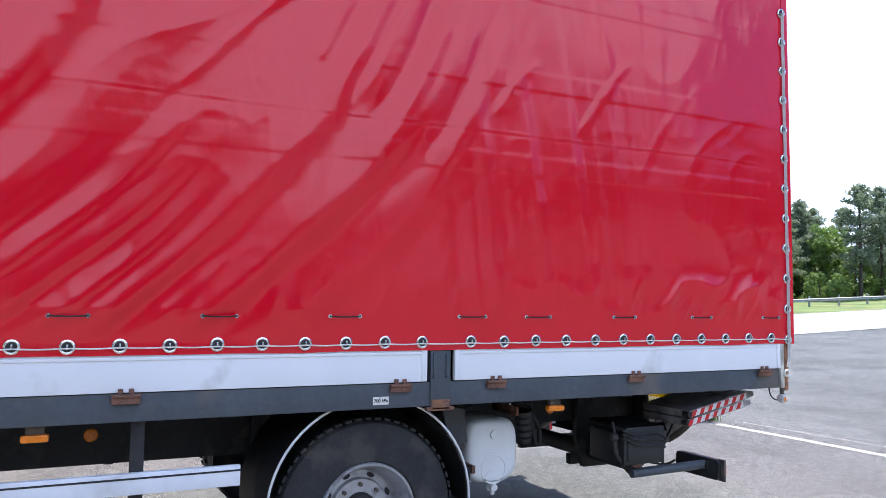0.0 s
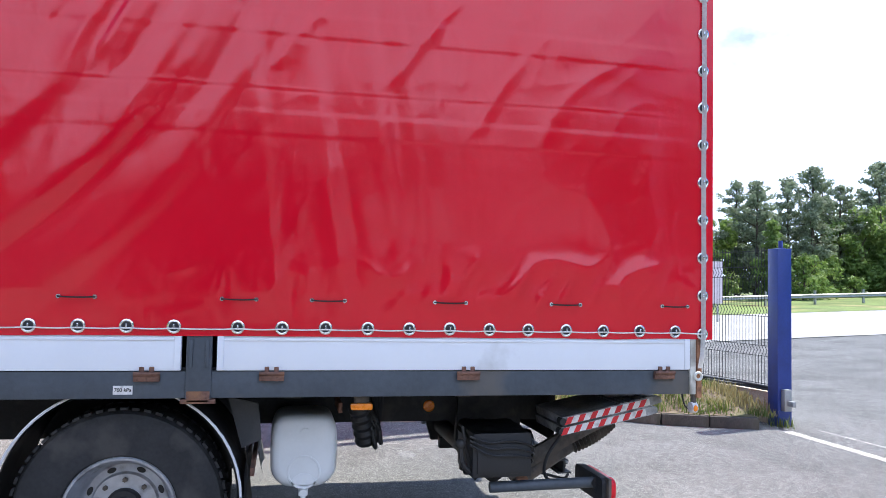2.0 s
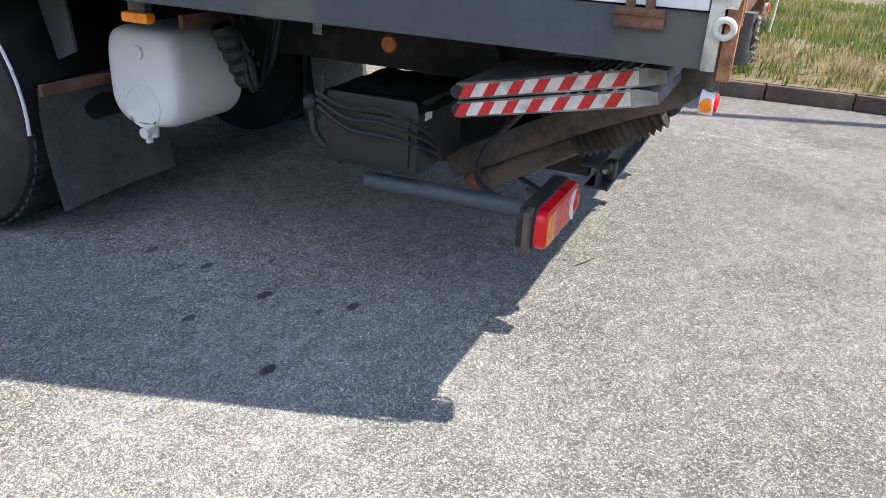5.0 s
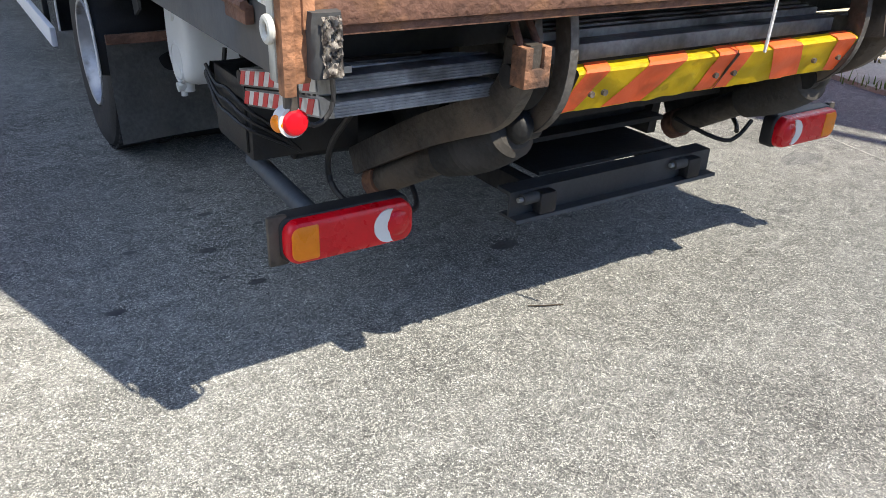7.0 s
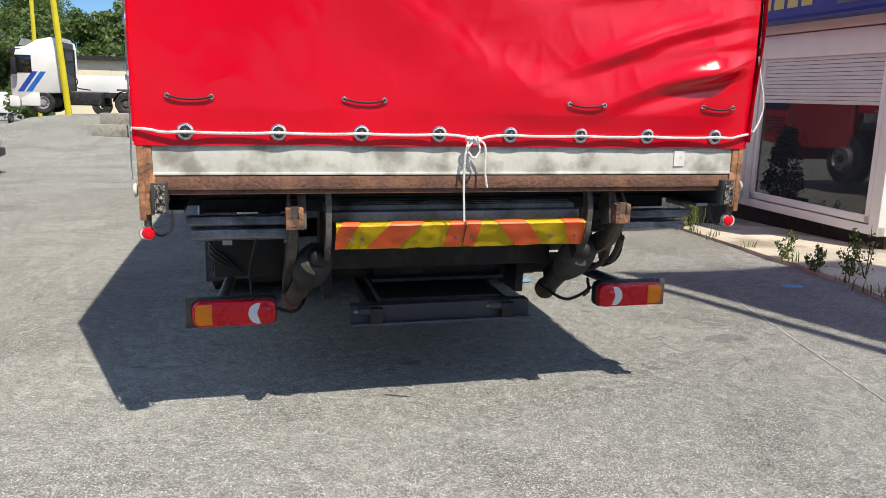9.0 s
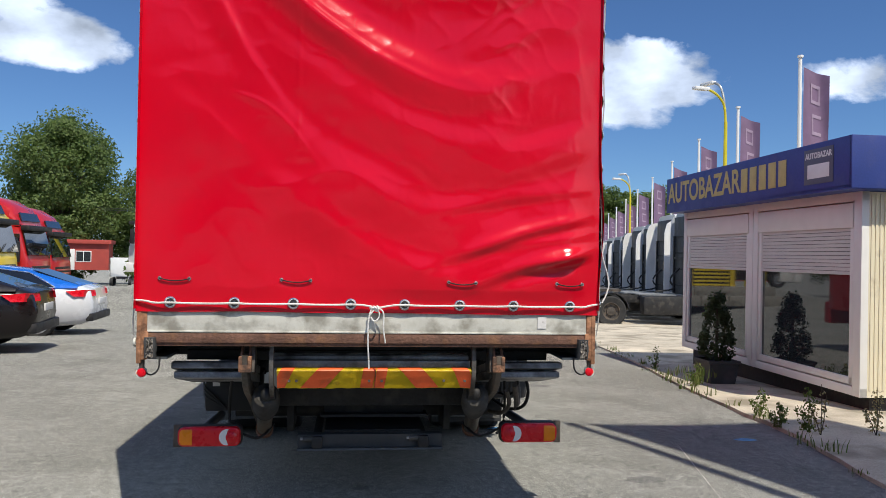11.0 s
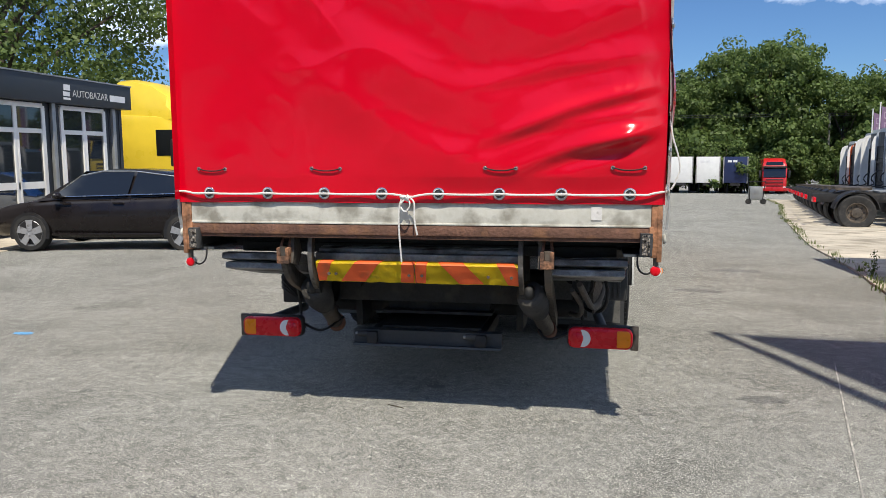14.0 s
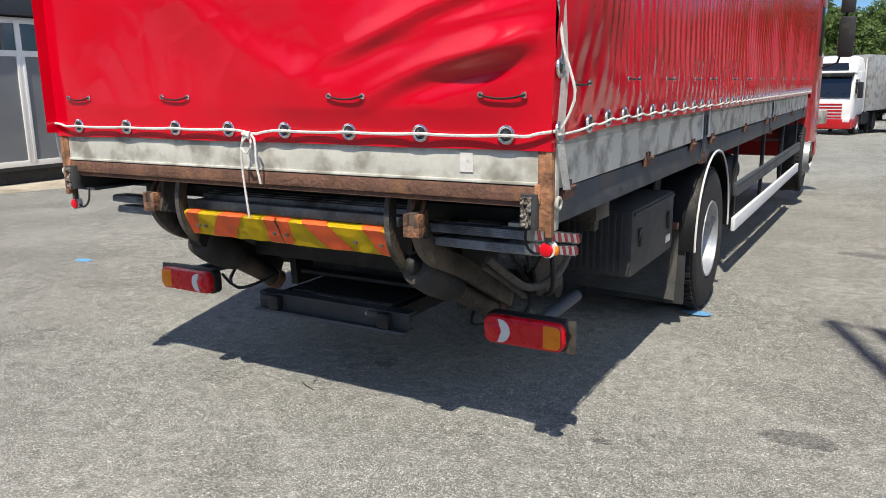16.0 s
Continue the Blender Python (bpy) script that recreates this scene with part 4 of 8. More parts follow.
# ---- chassis, wheels, guards ----
chassis = thing("chassis", "", "")
chassis.parent = truck
for s in (-1, 1):
    web = [(0.45, 0.71), (2.3, 0.71), (3.1, 0.65), (10.4, 0.65), (10.4, 0.94), (0.45, 0.94)]
    bm = prism(B(), web, (s * 0.4, 0, 0), (0, 1, 0), (0, 0, 1), (s * 0.02, 0, 0))
    box(bm, (s * 0.34, 0.45, 0.93), (s * 0.4, 10.4, 0.94))
    for y in np.arange(0.7, 9, 0.35):
        cyl(bm, (s * 0.42, float(y), 0.9), (s * 0.43, float(y), 0.9), 0.012, 8)
    part("frame_rail", bm, BLACK_STEEL, chassis)
for y in (0.6, 1.9, 3.6, 5.0, 6.8):
    part("frame_cross_member", cyl(B(), (-0.4, y, 0.82), (0.4, y, 0.82), 0.05, 12), BLACK_STEEL, chassis)


def wheel(y, x, s, parent, r=0.452, rim=0.243, dual=True, width=0.27):
    """A wheel whose outer side faces s; x is the outer face."""
    cz = r
    bm = B()
    prof = [(rim, 0.0), (rim + 0.012, 0.012), (rim + 0.03, 0.012), (r - 0.09, 0.014), (r - 0.04, 0.01), (r - 0.018, 0.0), (r - 0.004, -0.025), (r, -0.06), (r, -width + 0.06), (r - 0.004, -width + 0.025), (r - 0.02, -width), (rim, -width)]
    lathe(bm, prof, (x, y, cz), (s, 0, 0), 56)
    for k in range(56):
        a = k * math.tau / 56
        for off in (0.012, width - 0.055):
            m = Matrix.Translation((x - s * off, y, cz)) @ Matrix.Rotation(a, 4, "X") @ Matrix.Translation((-s * 0.0215, 0, r + 0.002))
            bmesh.ops.create_cube(bm, size=1, matrix=m @ Matrix.Diagonal((0.045, 0.03, 0.012, 1)))
    if dual:
        lathe(bm, [(q, h - width - 0.05) for q, h in prof], (x, y, cz), (s, 0, 0), 40)
    w = part("wheel", bm, RUBBER, parent, "worn black lorry tyre on a silver rim")
    bm = B()
    dish = 0.145 if dual else -0.03
    lathe(bm, [(rim + 0.004, 0.002), (rim - 0.001, 0.016), (rim - 0.011, 0.013), (rim - 0.016, -0.008), (rim - 0.03, -0.03), (rim - 0.036, -dish + 0.05), (rim - 0.046, -dish + 0.012), (rim - 0.06, -dish), (0.15, -dish + 0.006), (0.142, -dish + 0.028), (0.08, -dish + 0.03), (0.078, -dish + 0.0)], (x, y, cz), (s, 0, 0), 48)
    disc = part("rim", bm, SILVER, w, "silver steel rim")
    for k in range(8):
        a = (k + 0.5) * math.tau / 8
        c = Vector((x - s * (dish - 0.0045), y + 0.167 * math.cos(a), cz + 0.167 * math.sin(a)))
        # the rim is not pierced: a black oval paints the hole's shade
        bm = B()
        prism(bm, [(0.012 * math.cos(q) * math.cos(a) - 0.021 * math.sin(q) * math.sin(a), 0.012 * math.cos(q) * math.sin(a) + 0.021 * math.sin(q) * math.cos(a)) for q in np.linspace(0, math.tau, 14, endpoint=False)], c, (0, 1, 0), (0, 0, 1), (s * 0.002, 0, 0))
        part("vent_hole", bm, PRINT_HOLE_BLACK, disc)
        a = k * math.tau / 8
        c = Vector((x - s * (dish - 0.026), y + 0.118 * math.cos(a), cz + 0.118 * math.sin(a)))
        part("wheel_nut", cyl(B(), c, c + Vector((s * 0.02, 0, 0)), 0.011, 6), GREASY, disc)
    part("hub", lathe(B(), [(0.082, -dish), (0.08, -dish + 0.05), (0.072, -dish + 0.062), (0.05, -dish + 0.064), (0.047, -dish + 0.075), (0.022, -dish + 0.078), (0.0, -dish + 0.08)], (x, y, cz), (s, 0, 0), 24), BLACK_STEEL, w, "greasy hub")
    return w


for s in (-1, 1):
    wheel(2.742, -1.125 if s < 0 else 1.21, s, chassis)
    wheel(8.9, s * 1.2, s, chassis, dual=False)
    # mudguard: arched shell with a white edge
    bm = B()
    a0, a1, n = radians(-4), radians(184), 30
    edge_x = 1.18 if s < 0 else 1.235
    prof = [(-0.0, 0.0), (0.03, 0.012), (0.3, 0.02), (0.58, 0.02)]
    outer = [[Vector((s * (edge_x - d), 2.735 - (0.5 + h) * math.cos(a0 + (a1 - a0) * i / n), 0.5 + (0.5 + h) * math.sin(a0 + (a1 - a0) * i / n))) for d, h in prof] for i in range(n + 1)]
    rows = [[bm.verts.new(p) for p in r] for r in outer]
    for a, b in zip(rows, rows[1:]):
        for k in range(len(prof) - 1):
            bm.faces.new((a[k], a[k + 1], b[k + 1], b[k]))
    bmesh.ops.solidify(bm, geom=bm.faces[:], thickness=0.012)
    guard = part("mudguard", bm, PLASTIC_BLACK, chassis, "black plastic mudguard with a white edge")
    part("edge_trim", tube(B(), [Vector((s * (edge_x + 0.003), 2.735 - 0.515 * math.cos(a0 + (a1 - a0) * i / n), 0.5 + 0.515 * math.sin(a0 + (a1 - a0) * i / n))) for i in range(n + 1)], 0.0065, 6), FENDER_TRIM, guard, "white edge trim")
    bm = sheet(B(), 8, 16, lambda u, v: Vector((s * (1.148 - 0.585 * u), 2.15 + 0.05 * math.sin(v * 2.2) + 0.02 * math.sin(u * 3), 0.18 + 0.02 * u + (0.45 + 0.05 * (1 - u) * (1 - v)) * v)))
    bmesh.ops.solidify(bm, geom=bm.faces[:], thickness=0.008)
    flap = part("mud_flap", bm, FLAP, chassis, "dusty grey rubber mud flap")
    part("clamp_strip", box(B(), (s * 0.57, 2.165, 0.6), (s * 1.15, 2.185, 0.64), 0.003), RUST, flap, "rusty clamp strip")
    part("bracket_plate", prism(B(), [(0, 0), (0.14, -0.03), (0.16, -0.2), (0.07, -0.24)], (s * 1.0, 2.3, 0.94), (0, -1, 0), (0, 0, 1), (s * 0.012, 0, 0)), PLASTIC_GREY, chassis)
part("rear_axle", tube(B(), [(-0.7, 2.73, 0.43), (-0.3, 2.73, 0.43), (-0.15, 2.73, 0.43), (0, 2.73, 0.43), (0.15, 2.73, 0.43), (0.3, 2.73, 0.43), (0.7, 2.73, 0.43)], [0.07, 0.07, 0.12, 0.19, 0.12, 0.07, 0.07], 14), BLACK_STEEL, chassis)
for x in (-0.575, 0.575):
    part("wheel_arch_liner", box(B(), (x - 0.025, 2.3, 0.3), (x + 0.025, 3.2, 0.95)), BLACK_STEEL, chassis)

# side guards
for s in (-1, 1):
    y0, lower, upper = (3.374, (0.36, 0.46), (0.665, 0.755)) if s < 0 else (3.68, (0.34, 0.44), (0.6, 0.7))
    guard = part("side_guard", box(B(), (s * 1.19, y0, upper[0]), (s * 1.22, 8.1, upper[1]), 0.006), ALU_WHITE if s < 0 else STEEL_GREY, chassis, "aluminium side guard rail")
    part("guard_rail", box(B(), (s * 1.19, y0, lower[0]), (s * 1.22, 8.1, lower[1]), 0.006), ALU_WHITE, guard, "pale aluminium side guard rail")
    # no groove is cut: a thin black strip paints its shade on the rail
    part("guard_groove", box(B(), (s * 1.2195, y0, upper[1] - 0.026), (s * 1.2215, 8.1, upper[1] - 0.018)), BLACK_STEEL, guard)
    for y in (3.8, 5.2, 6.6, 7.9):
        part("guard_bracket", box(B(), (s * 1.16, y - 0.028, 0.34), (s * 1.19, y + 0.028, 0.98), 0.004), BLACK_STEEL, guard)
# equipment hanging under the bed
part("fuel_tank", box(B(), (-1.05, 5.9, 0.4), (-0.5, 7.2, 0.9), 0.08), GREASY, chassis)
part("air_tank", cyl(B(), (0.8, 4.2, 0.62), (0.8, 5.4, 0.62), 0.16, 20), BLACK_STEEL, chassis)

# milky water tank: rounded blow-moulded body, narrower below
bm = B()
rings = []
for x, k in ((-0.935, 0.72), (-0.93, 0.86), (-0.915, 0.95), (-0.88, 1.0), (-0.6, 1.0), (-0.57, 0.94)):
    ring = []
    for q in np.linspace(0, math.tau, 41)[:-1]:
        c, d = math.cos(q), math.sin(q)
        py = math.copysign(abs(c) ** 0.42, c) * 0.163
        pz = math.copysign(abs(d) ** 0.42, d) * 0.168
        lo = max(0.0, -pz - 0.05) / 0.118
        ring.append(Vector((x, 1.935 + py * k * (1 - 0.24 * lo * lo), 0.648 + pz * k + 0.018 * step(pz, 0.1, 0.17))))
    rings.append(ring)
loft(bm, rings)
tank = part("water_tank", bm, TANK, chassis, "milky white plastic water tank with a spout", angle=60)
part("filler_cap", cyl(B(), (-0.88, 1.932, 0.75), (-0.945, 1.932, 0.75), 0.026, 16), TANK, tank)
bm = cyl(B(), (-0.9, 1.935, 0.487), (-0.9, 1.935, 0.442), 0.024, 14)
cyl(bm, (-0.9, 1.935, 0.467), (-0.945, 1.935, 0.462), 0.02, 12)
cyl(bm, (-0.92, 1.935, 0.452), (-0.92, 1.935, 0.424), 0.013, 10)
part("spout", bm, WHITE_PAINT, tank, "white tap")
bm = B()
lathe(bm, [(0.085, -0.006), (0.08, 0.004), (0.072, 0.004), (0.068, -0.006)], (-0.934, 1.935, 0.562), (-1, 0, 0), 28)
prism(bm, [(0.06 * math.cos(q), 0.055 * math.sin(q)) for q in np.linspace(0, math.pi, 12)], (-0.938, 1.935, 0.502), (0, 1, 0), (0, 0, 1), (0.03, 0, 0))
part("moulding", bm, TANK, tank)
part("tank_strap", box(B(), (-0.9, 1.752, 0.84), (-0.62, 1.772, 0.89), 0.004), RUST, tank, "rusty strap")
part("hose", tube(B(), [(-0.75, 1.62, 0.9), (-0.8, 1.58, 0.7), (-0.78, 1.56, 0.62), (-0.72, 1.6, 0.72), (-0.7, 1.68, 0.9)], 0.012, 8, 2), PLASTIC_BLACK, chassis)
for k in range(4):
    part("cable", tube(B(), [(-0.72 - 0.01 * k, 1.7, 0.93), (-0.76 - 0.015 * k, 1.62 - 0.02 * k, 0.8), (-0.74 - 0.02 * k, 1.58 - 0.015 * k, 0.68 - 0.02 * k), (-0.7, 1.55, 0.7 + 0.03 * k), (-0.66, 1.52 + 0.02 * k, 0.9)], 0.012, 7, 2), PLASTIC_BLACK, chassis)
part("bellows_hose", lathe(B(), [(0.05 + 0.008 * (i % 2), 0.022 * i) for i in range(11)], (-0.8, 1.66, 0.86), (0.35, -0.25, -1), 14), PLASTIC_BLACK, chassis)

# amber side lamps and reflectors
for y in (1.685, 4.184, 6.6):
    for s in (-1,):
        lamp = tpart("side_lamp", box(B(), (s * 1.14, y - 0.035, 0.925), (s * 1.17, y + 0.035, 0.975), 0.006), GREASY, chassis)
        tpart("amber_lens", box(B(), (s * 1.145, y - 0.052, 0.897), (s * 1.185, y + 0.052, 0.929), 0.011), AMBER_LENS, lamp, "amber side lamp lens")
for x, y, z in ((-0.421, 1.218, 0.795), (-0.421, 3.96, 0.796), (-0.421, 6.6, 0.79)):
    part("reflector", lathe(B(), [(0.0, 0.008), (0.028, 0.007), (0.034, 0.0)], (x, y, z), (-1, 0, 0), 20), AMBER_LENS, chassis, "round amber reflector")
part("frame_sticker", box(B(), (-0.434, 1.5, 0.8), (-0.4315, 1.54, 0.86)), WHITE_FILM, chassis)

# ---- tail lift ----
def strap(bm, line, half, x, thick):
    """A flat bar of width 2 * half along a line of y and z, centred on x."""
    pts = [Vector((0, y, z)) for y, z in line]
    for _ in range(2):
        fine = [pts[0]]
        for a, b in zip(pts, pts[1:]):
            fine += [a.lerp(b, 0.25), a.lerp(b, 0.75)]
        pts = fine + [pts[-1]]
    secs = []
    for i, p in enumerate(pts):
        d = (pts[min(i + 1, len(pts) - 1)] - pts[max(i - 1, 0)]).normalized()
        n = Vector((0, -d.z, d.y)) * half
        t, k = thick / 2, 0.82
        secs.append([p + n * k + Vector((x - t, 0, 0)), p + n + Vector((x - t * k, 0, 0)), p + n + Vector((x + t * k, 0, 0)), p + n * k + Vector((x + t, 0, 0)), p - n * k + Vector((x + t, 0, 0)), p - n + Vector((x + t * k, 0, 0)), p - n + Vector((x - t * k, 0, 0)), p - n * k + Vector((x - t, 0, 0))])
    return loft(bm, secs)


lift = thing("tail_lift", "folding tail lift with red and yellow warning board", "")
lift.parent = truck
bm = box(B(), (-1.035, 0.8, 0.53), (-0.7, 1.11, 0.752), 0.012)
box(bm, (-1.043, 0.825, 0.55), (-1.033, 1.085, 0.7), 0.004)
pump = part("pump_box", bm, PLASTIC_BLACK, lift, "black lift pump box")
cover = sheet(B(), 22, 16, lambda u, v: Vector((-1.045 + 0.355 * u + 0.006 * wob(u * 6, v * 5, 1.0), 0.79 + 0.33 * v + 0.006 * wob(u * 5, v * 7, 2.0), 0.765 + 0.012 * wob(u * 4, v * 4, 3.0) - 0.05 * max(0.0, abs(v - 0.5) * 2 - 0.86) / 0.14)))
bmesh.ops.solidify(cover, geom=cover.faces[:], thickness=0.008)
part("box_cover", cover, CORD, pump, "black sheet lid over the box", 60)
part("box_plate", box(B(), (-0.99, 0.797, 0.69), (-0.945, 0.8005, 0.715)), WHITE_FILM, pump, "small pale label")
for k in range(3):
    part("box_cable", tube(B(), [(-1.05, 1.13, 0.74 - 0.02 * k), (-1.056, 1.02, 0.7 - 0.03 * k), (-1.058, 0.92, 0.725 - 0.04 * k), (-1.05, 0.8, 0.69 - 0.03 * k), (-0.98, 0.77, 0.64 - 0.02 * k), (-0.9, 0.78, 0.55)], 0.006, 6, 2), PLASTIC_BLACK, pump)
bm = B()
ball(bm, (-1.02, 1.17, 0.7), 0.026, 8)
tube(bm, [(-1.02, 1.17, 0.68), (-1.02, 1.16, 0.6), (-1.01, 1.12, 0.56), (-0.99, 1.08, 0.52)], 0.012, 8, 2)
tube(bm, [(-0.98, 1.15, 0.78), (-1.0, 1.14, 0.68), (-0.98, 1.11, 0.58)], 0.008, 6, 2)
part("cable_lever", bm, PLASTIC_BLACK, lift)
TILT = math.atan(0.205)
slant = Matrix.Rotation(-TILT, 4, "X")


def on_slab(x, y, q, z0):
    p = slant @ Vector((0, y, q))
    return Vector((x, 0.12 + p.y, z0 + 0.115 + p.z))


for s in (-1, 1):
    for k, z0, y0 in ((0, 0.81, 0.05), (1, 0.758, 0.065)):
        prof = [(y0 - 0.045, -0.018), (y0 - 0.045, 0.012), (y0 + 0.0, 0.022), (0.55, 0.022), (0.55, -0.022), (y0 + 0.01, -0.022)]
        x0, x1 = s * 0.68, s * (1.1 - 0.012 * k)
        slab = part("platform_half", loft(B(), [[on_slab(x, p, q, z0) for p, q in prof] for x in (x0, x1)]), PLATFORM, lift, "ribbed grey aluminium platform half")
        for q in range(5):
            e0 = -0.0165 + 0.006 * q
            part("rib", loft(B(), [[on_slab(x, y0 - 0.045 - d, e0 + e, z0) for d, e in ((0, 0.0), (0.004, 0.0005), (0.004, 0.003), (0, 0.0035))] for x in (x0, x1)]), PLATFORM, slab)
        for q in range(6):
            part("rib", loft(B(), [[on_slab(x, y0 + 0.02 + 0.03 * q + d, 0.022 + e, z0) for d, e in ((0, 0.0), (0.012, 0.0), (0.012, 0.004), (0, 0.004))] for x in (x0, x1)]), PLATFORM, slab)
        xs = x1 + s * 0.0015
        # channel end and hatched strip on the slab's end
        part("channel_end", loft(B(), [[on_slab(xs + d, 0.55 + 0.018 * math.cos(q), 0.018 * math.sin(q), z0) for q in np.linspace(0, math.tau, 15)[:-1]] for d in (-s * 0.05, s * 0.002)]), BLACK_STEEL, slab)
        strip = part("marker_strip", loft(B(), [[on_slab(xs + d, y, q, z0) for y, q in ((y0 + 0.02, -0.017), (0.525, -0.017), (0.525, 0.017), (y0 + 0.02, 0.017))] for d in (0, s * 0.002)]), WHITE_FILM, slab, "red and white hatched marker strip")
        for q in range(7):
            ya = y0 + 0.03 + q * 0.068
            part("red_bar", loft(B(), [[on_slab(xs + d, y, e, z0) for y, e in ((ya + 0.026, -0.0165), (ya + 0.058, -0.0165), (ya + 0.034, 0.0165), (ya + 0.002, 0.0165))] for d in (s * 0.0022, s * 0.0034)]), RED_FILM, strip)
middle = part("platform_middle", box(B(), (-0.56, 0.14, 0.905), (0.56, 0.22, 0.945), 0.004), PLATFORM, lift, "grey ribbed middle of the platform")
for k in range(6):
    y = 0.2 + k * 0.03
    part("slat", box(B(), (-0.56, y, 0.93 + 0.004 * k), (0.56, y + 0.024, 0.965 + 0.004 * k), 0.004), PLATFORM, middle)
bm = box(B(), (-0.62, 0.3, 0.965), (0.62, 0.36, 1.04), 0.006)
box(bm, (-1.05, 0.28, 0.93), (1.05, 0.42, 0.985), 0.006)
part("lift_frame", bm, BLACK_STEEL, lift)
# warning board: battered plate leaning back, its top edge folded over
def board_pt(x, v):
    b = 0.006 * wob(x * 3.1, 1.7) + 0.004 * wob(x * 7.3, 4.0) + 0.003 * wob(x * 15, v * 3, 2.0)
    f = max(0.0, v - 0.82) / 0.18
    return Vector((x, 0.104 - 0.056 * min(v, 0.82) / 0.82 + b + 0.034 * f, 0.796 + 0.108 * min(v, 0.82) / 0.82 + 0.012 * f + 0.006 * wob(x * 4, 2.0) * (1 - v) + 0.003 * wob(x * 19, 3.0) * (1 - v)))


bm = sheet(B(), 70, 14, lambda u, v: board_pt(-0.526 + 1.086 * u, v))
bmesh.ops.solidify(bm, geom=bm.faces[:], thickness=0.006)
warn = part("warning_board", bm, YELLOW_FILM, lift, "battered yellow and orange hatched warning board")
for k, (a, b, lean) in enumerate(((-0.526, -0.455, 0.06), (-0.345, -0.21, 0.11), (-0.06, 0.01, 0.02), (0.015, 0.075, 0.02), (0.19, 0.32, -0.11), (0.47, 0.56, -0.06))):
    def band(u, v, a=a, b=b, lean=lean):
        x = min(0.56, max(-0.526, a + (b - a) * u + lean * (v - 0.5)))
        return board_pt(x, v) + Vector((0, -0.0035, 0.0025))
    part("orange_band", sheet(B(), 10, 14, band), ORANGE_FILM, warn)
part("joint_edge", prism(B(), [(0.106, 0.795), (0.045, 0.9), (0.05, 0.905), (0.112, 0.8)], (0.0125, -0.002, 0), (0, 1, 0), (0, 0, 1), (0.0025, 0, 0)), GREASY, warn)
for x in (-0.46, -0.42, -0.02, 0.05, 0.4, 0.52):
    p = board_pt(x, 0.35)
    part("rivet", cyl(B(), p + Vector((0, -0.002, 0)), p + Vector((0, -0.011, 0)), 0.008, 8), GREASY, warn)
for s in (-1, 1):
    c = 0.006
    # curved inner arm plate, worn bright along its edge
    plate = part("arm_plate", strap(B(), [(0.09, 1.05), (0.072, 0.985), (0.07, 0.91), (0.086, 0.84), (0.13, 0.785), (0.19, 0.75), (0.225, 0.745)], 0.026, c + s * 0.562, 0.022), GREASY, lift, "worn curved lift arm plate")
    part("worn_edge", strap(B(), [(0.064, 1.05), (0.046, 0.985), (0.044, 0.91), (0.062, 0.832), (0.11, 0.768), (0.16, 0.735)], 0.002, c + s * 0.562, 0.0235), STEEL_WORN, plate, "edge worn to dull metal")
    boss = part("pivot_boss", cyl(B(), (c + s * 0.545, 0.178, 0.753), (c + s * 0.6, 0.178, 0.753), 0.036, 18), BLACK_STEEL, plate)
    part("pivot_bolt", lathe(B(), [(0.0, 0.016), (0.012, 0.015), (0.018, 0.008), (0.019, 0.0)], (c + s * 0.6, 0.178, 0.753), (s, 0, 0), 14), CHROME, plate, "bright worn pivot bolt")
    # rusty fork with two rods up to the beam
    bm = box(B(), (c + s * 0.697 - 0.034, 0.0, 0.9), (c + s * 0.697 + 0.034, 0.05, 0.94), 0.004)
    for q in (-0.024, 0.024):
        box(bm, (c + s * 0.697 + q - 0.01, 0.0, 0.935), (c + s * 0.697 + q + 0.01, 0.05, 0.985), 0.004)
    fork = part("clevis", bm, RUST_BROWN, lift, "rusty forked bracket")
    for q in (-0.024, 0.024):
        part("fork_rod", tube(B(), [(c + s * 0.697 + q, 0.03, 0.975), (c + s * 0.697 + q * 0.8, 0.07, 1.03), (c + s * 0.697 + q * 0.7, 0.1, 1.06)], 0.008, 8), RUST, fork)
    # main arm: broad flat bar falling forward, cranked up to the fork
    arm = part("lift_arm", strap(B(), [(0.05, 0.99), (0.052, 0.93), (0.085, 0.86), (0.15, 0.805), (0.25, 0.765), (0.42, 0.69), (0.62, 0.585), (0.83, 0.47)], 0.043, c + s * 0.7, 0.036), GREASY, lift, "dusty flat steel lift arm")
    part("arm_bolt", cyl(B(), (c + s * 0.715, 0.066, 0.914), (c + s * 0.728, 0.066, 0.914), 0.026, 16), BLACK_STEEL, arm, "dark bolt head")
    part("arm_gusset", prism(B(), [(0.03, 0.9), (0.11, 0.88), (0.16, 0.95), (0.13, 1.03), (0.06, 1.04)], (c + s * 0.66 - 0.01, 0, 0), (0, 1, 0), (0, 0, 1), (0.02, 0, 0)), GREASY, arm)
    # ram with ribbed bellows
    a, b = Vector((c + s * 0.598, 0.185, 0.748)), Vector((c + s * 0.628, 0.44, 0.6))
    e = Vector((c + s * 0.665, 0.77, 0.412))
    prof = []
    L = (b - a).length
    for k in range(27):
        f = k / 26
        prof.append((0.04 + 0.024 * math.sin(math.pi * min(1, 0.18 + f * 0.8)) + 0.017 * (k % 2), L * f))
    part("bellows", lathe(B(), [(0.0, -0.005), (0.03, -0.005)] + prof + [(0.03, L)], a, b - a, 26), BELLOWS, lift, "ribbed dusty black rubber bellows", angle=12)
    part("knuckle", ball(B(), a + (a - b) * 0.05, 0.043, 12, (0.8, 1, 1)), BLACK_STEEL, lift, "rounded ram knuckle")
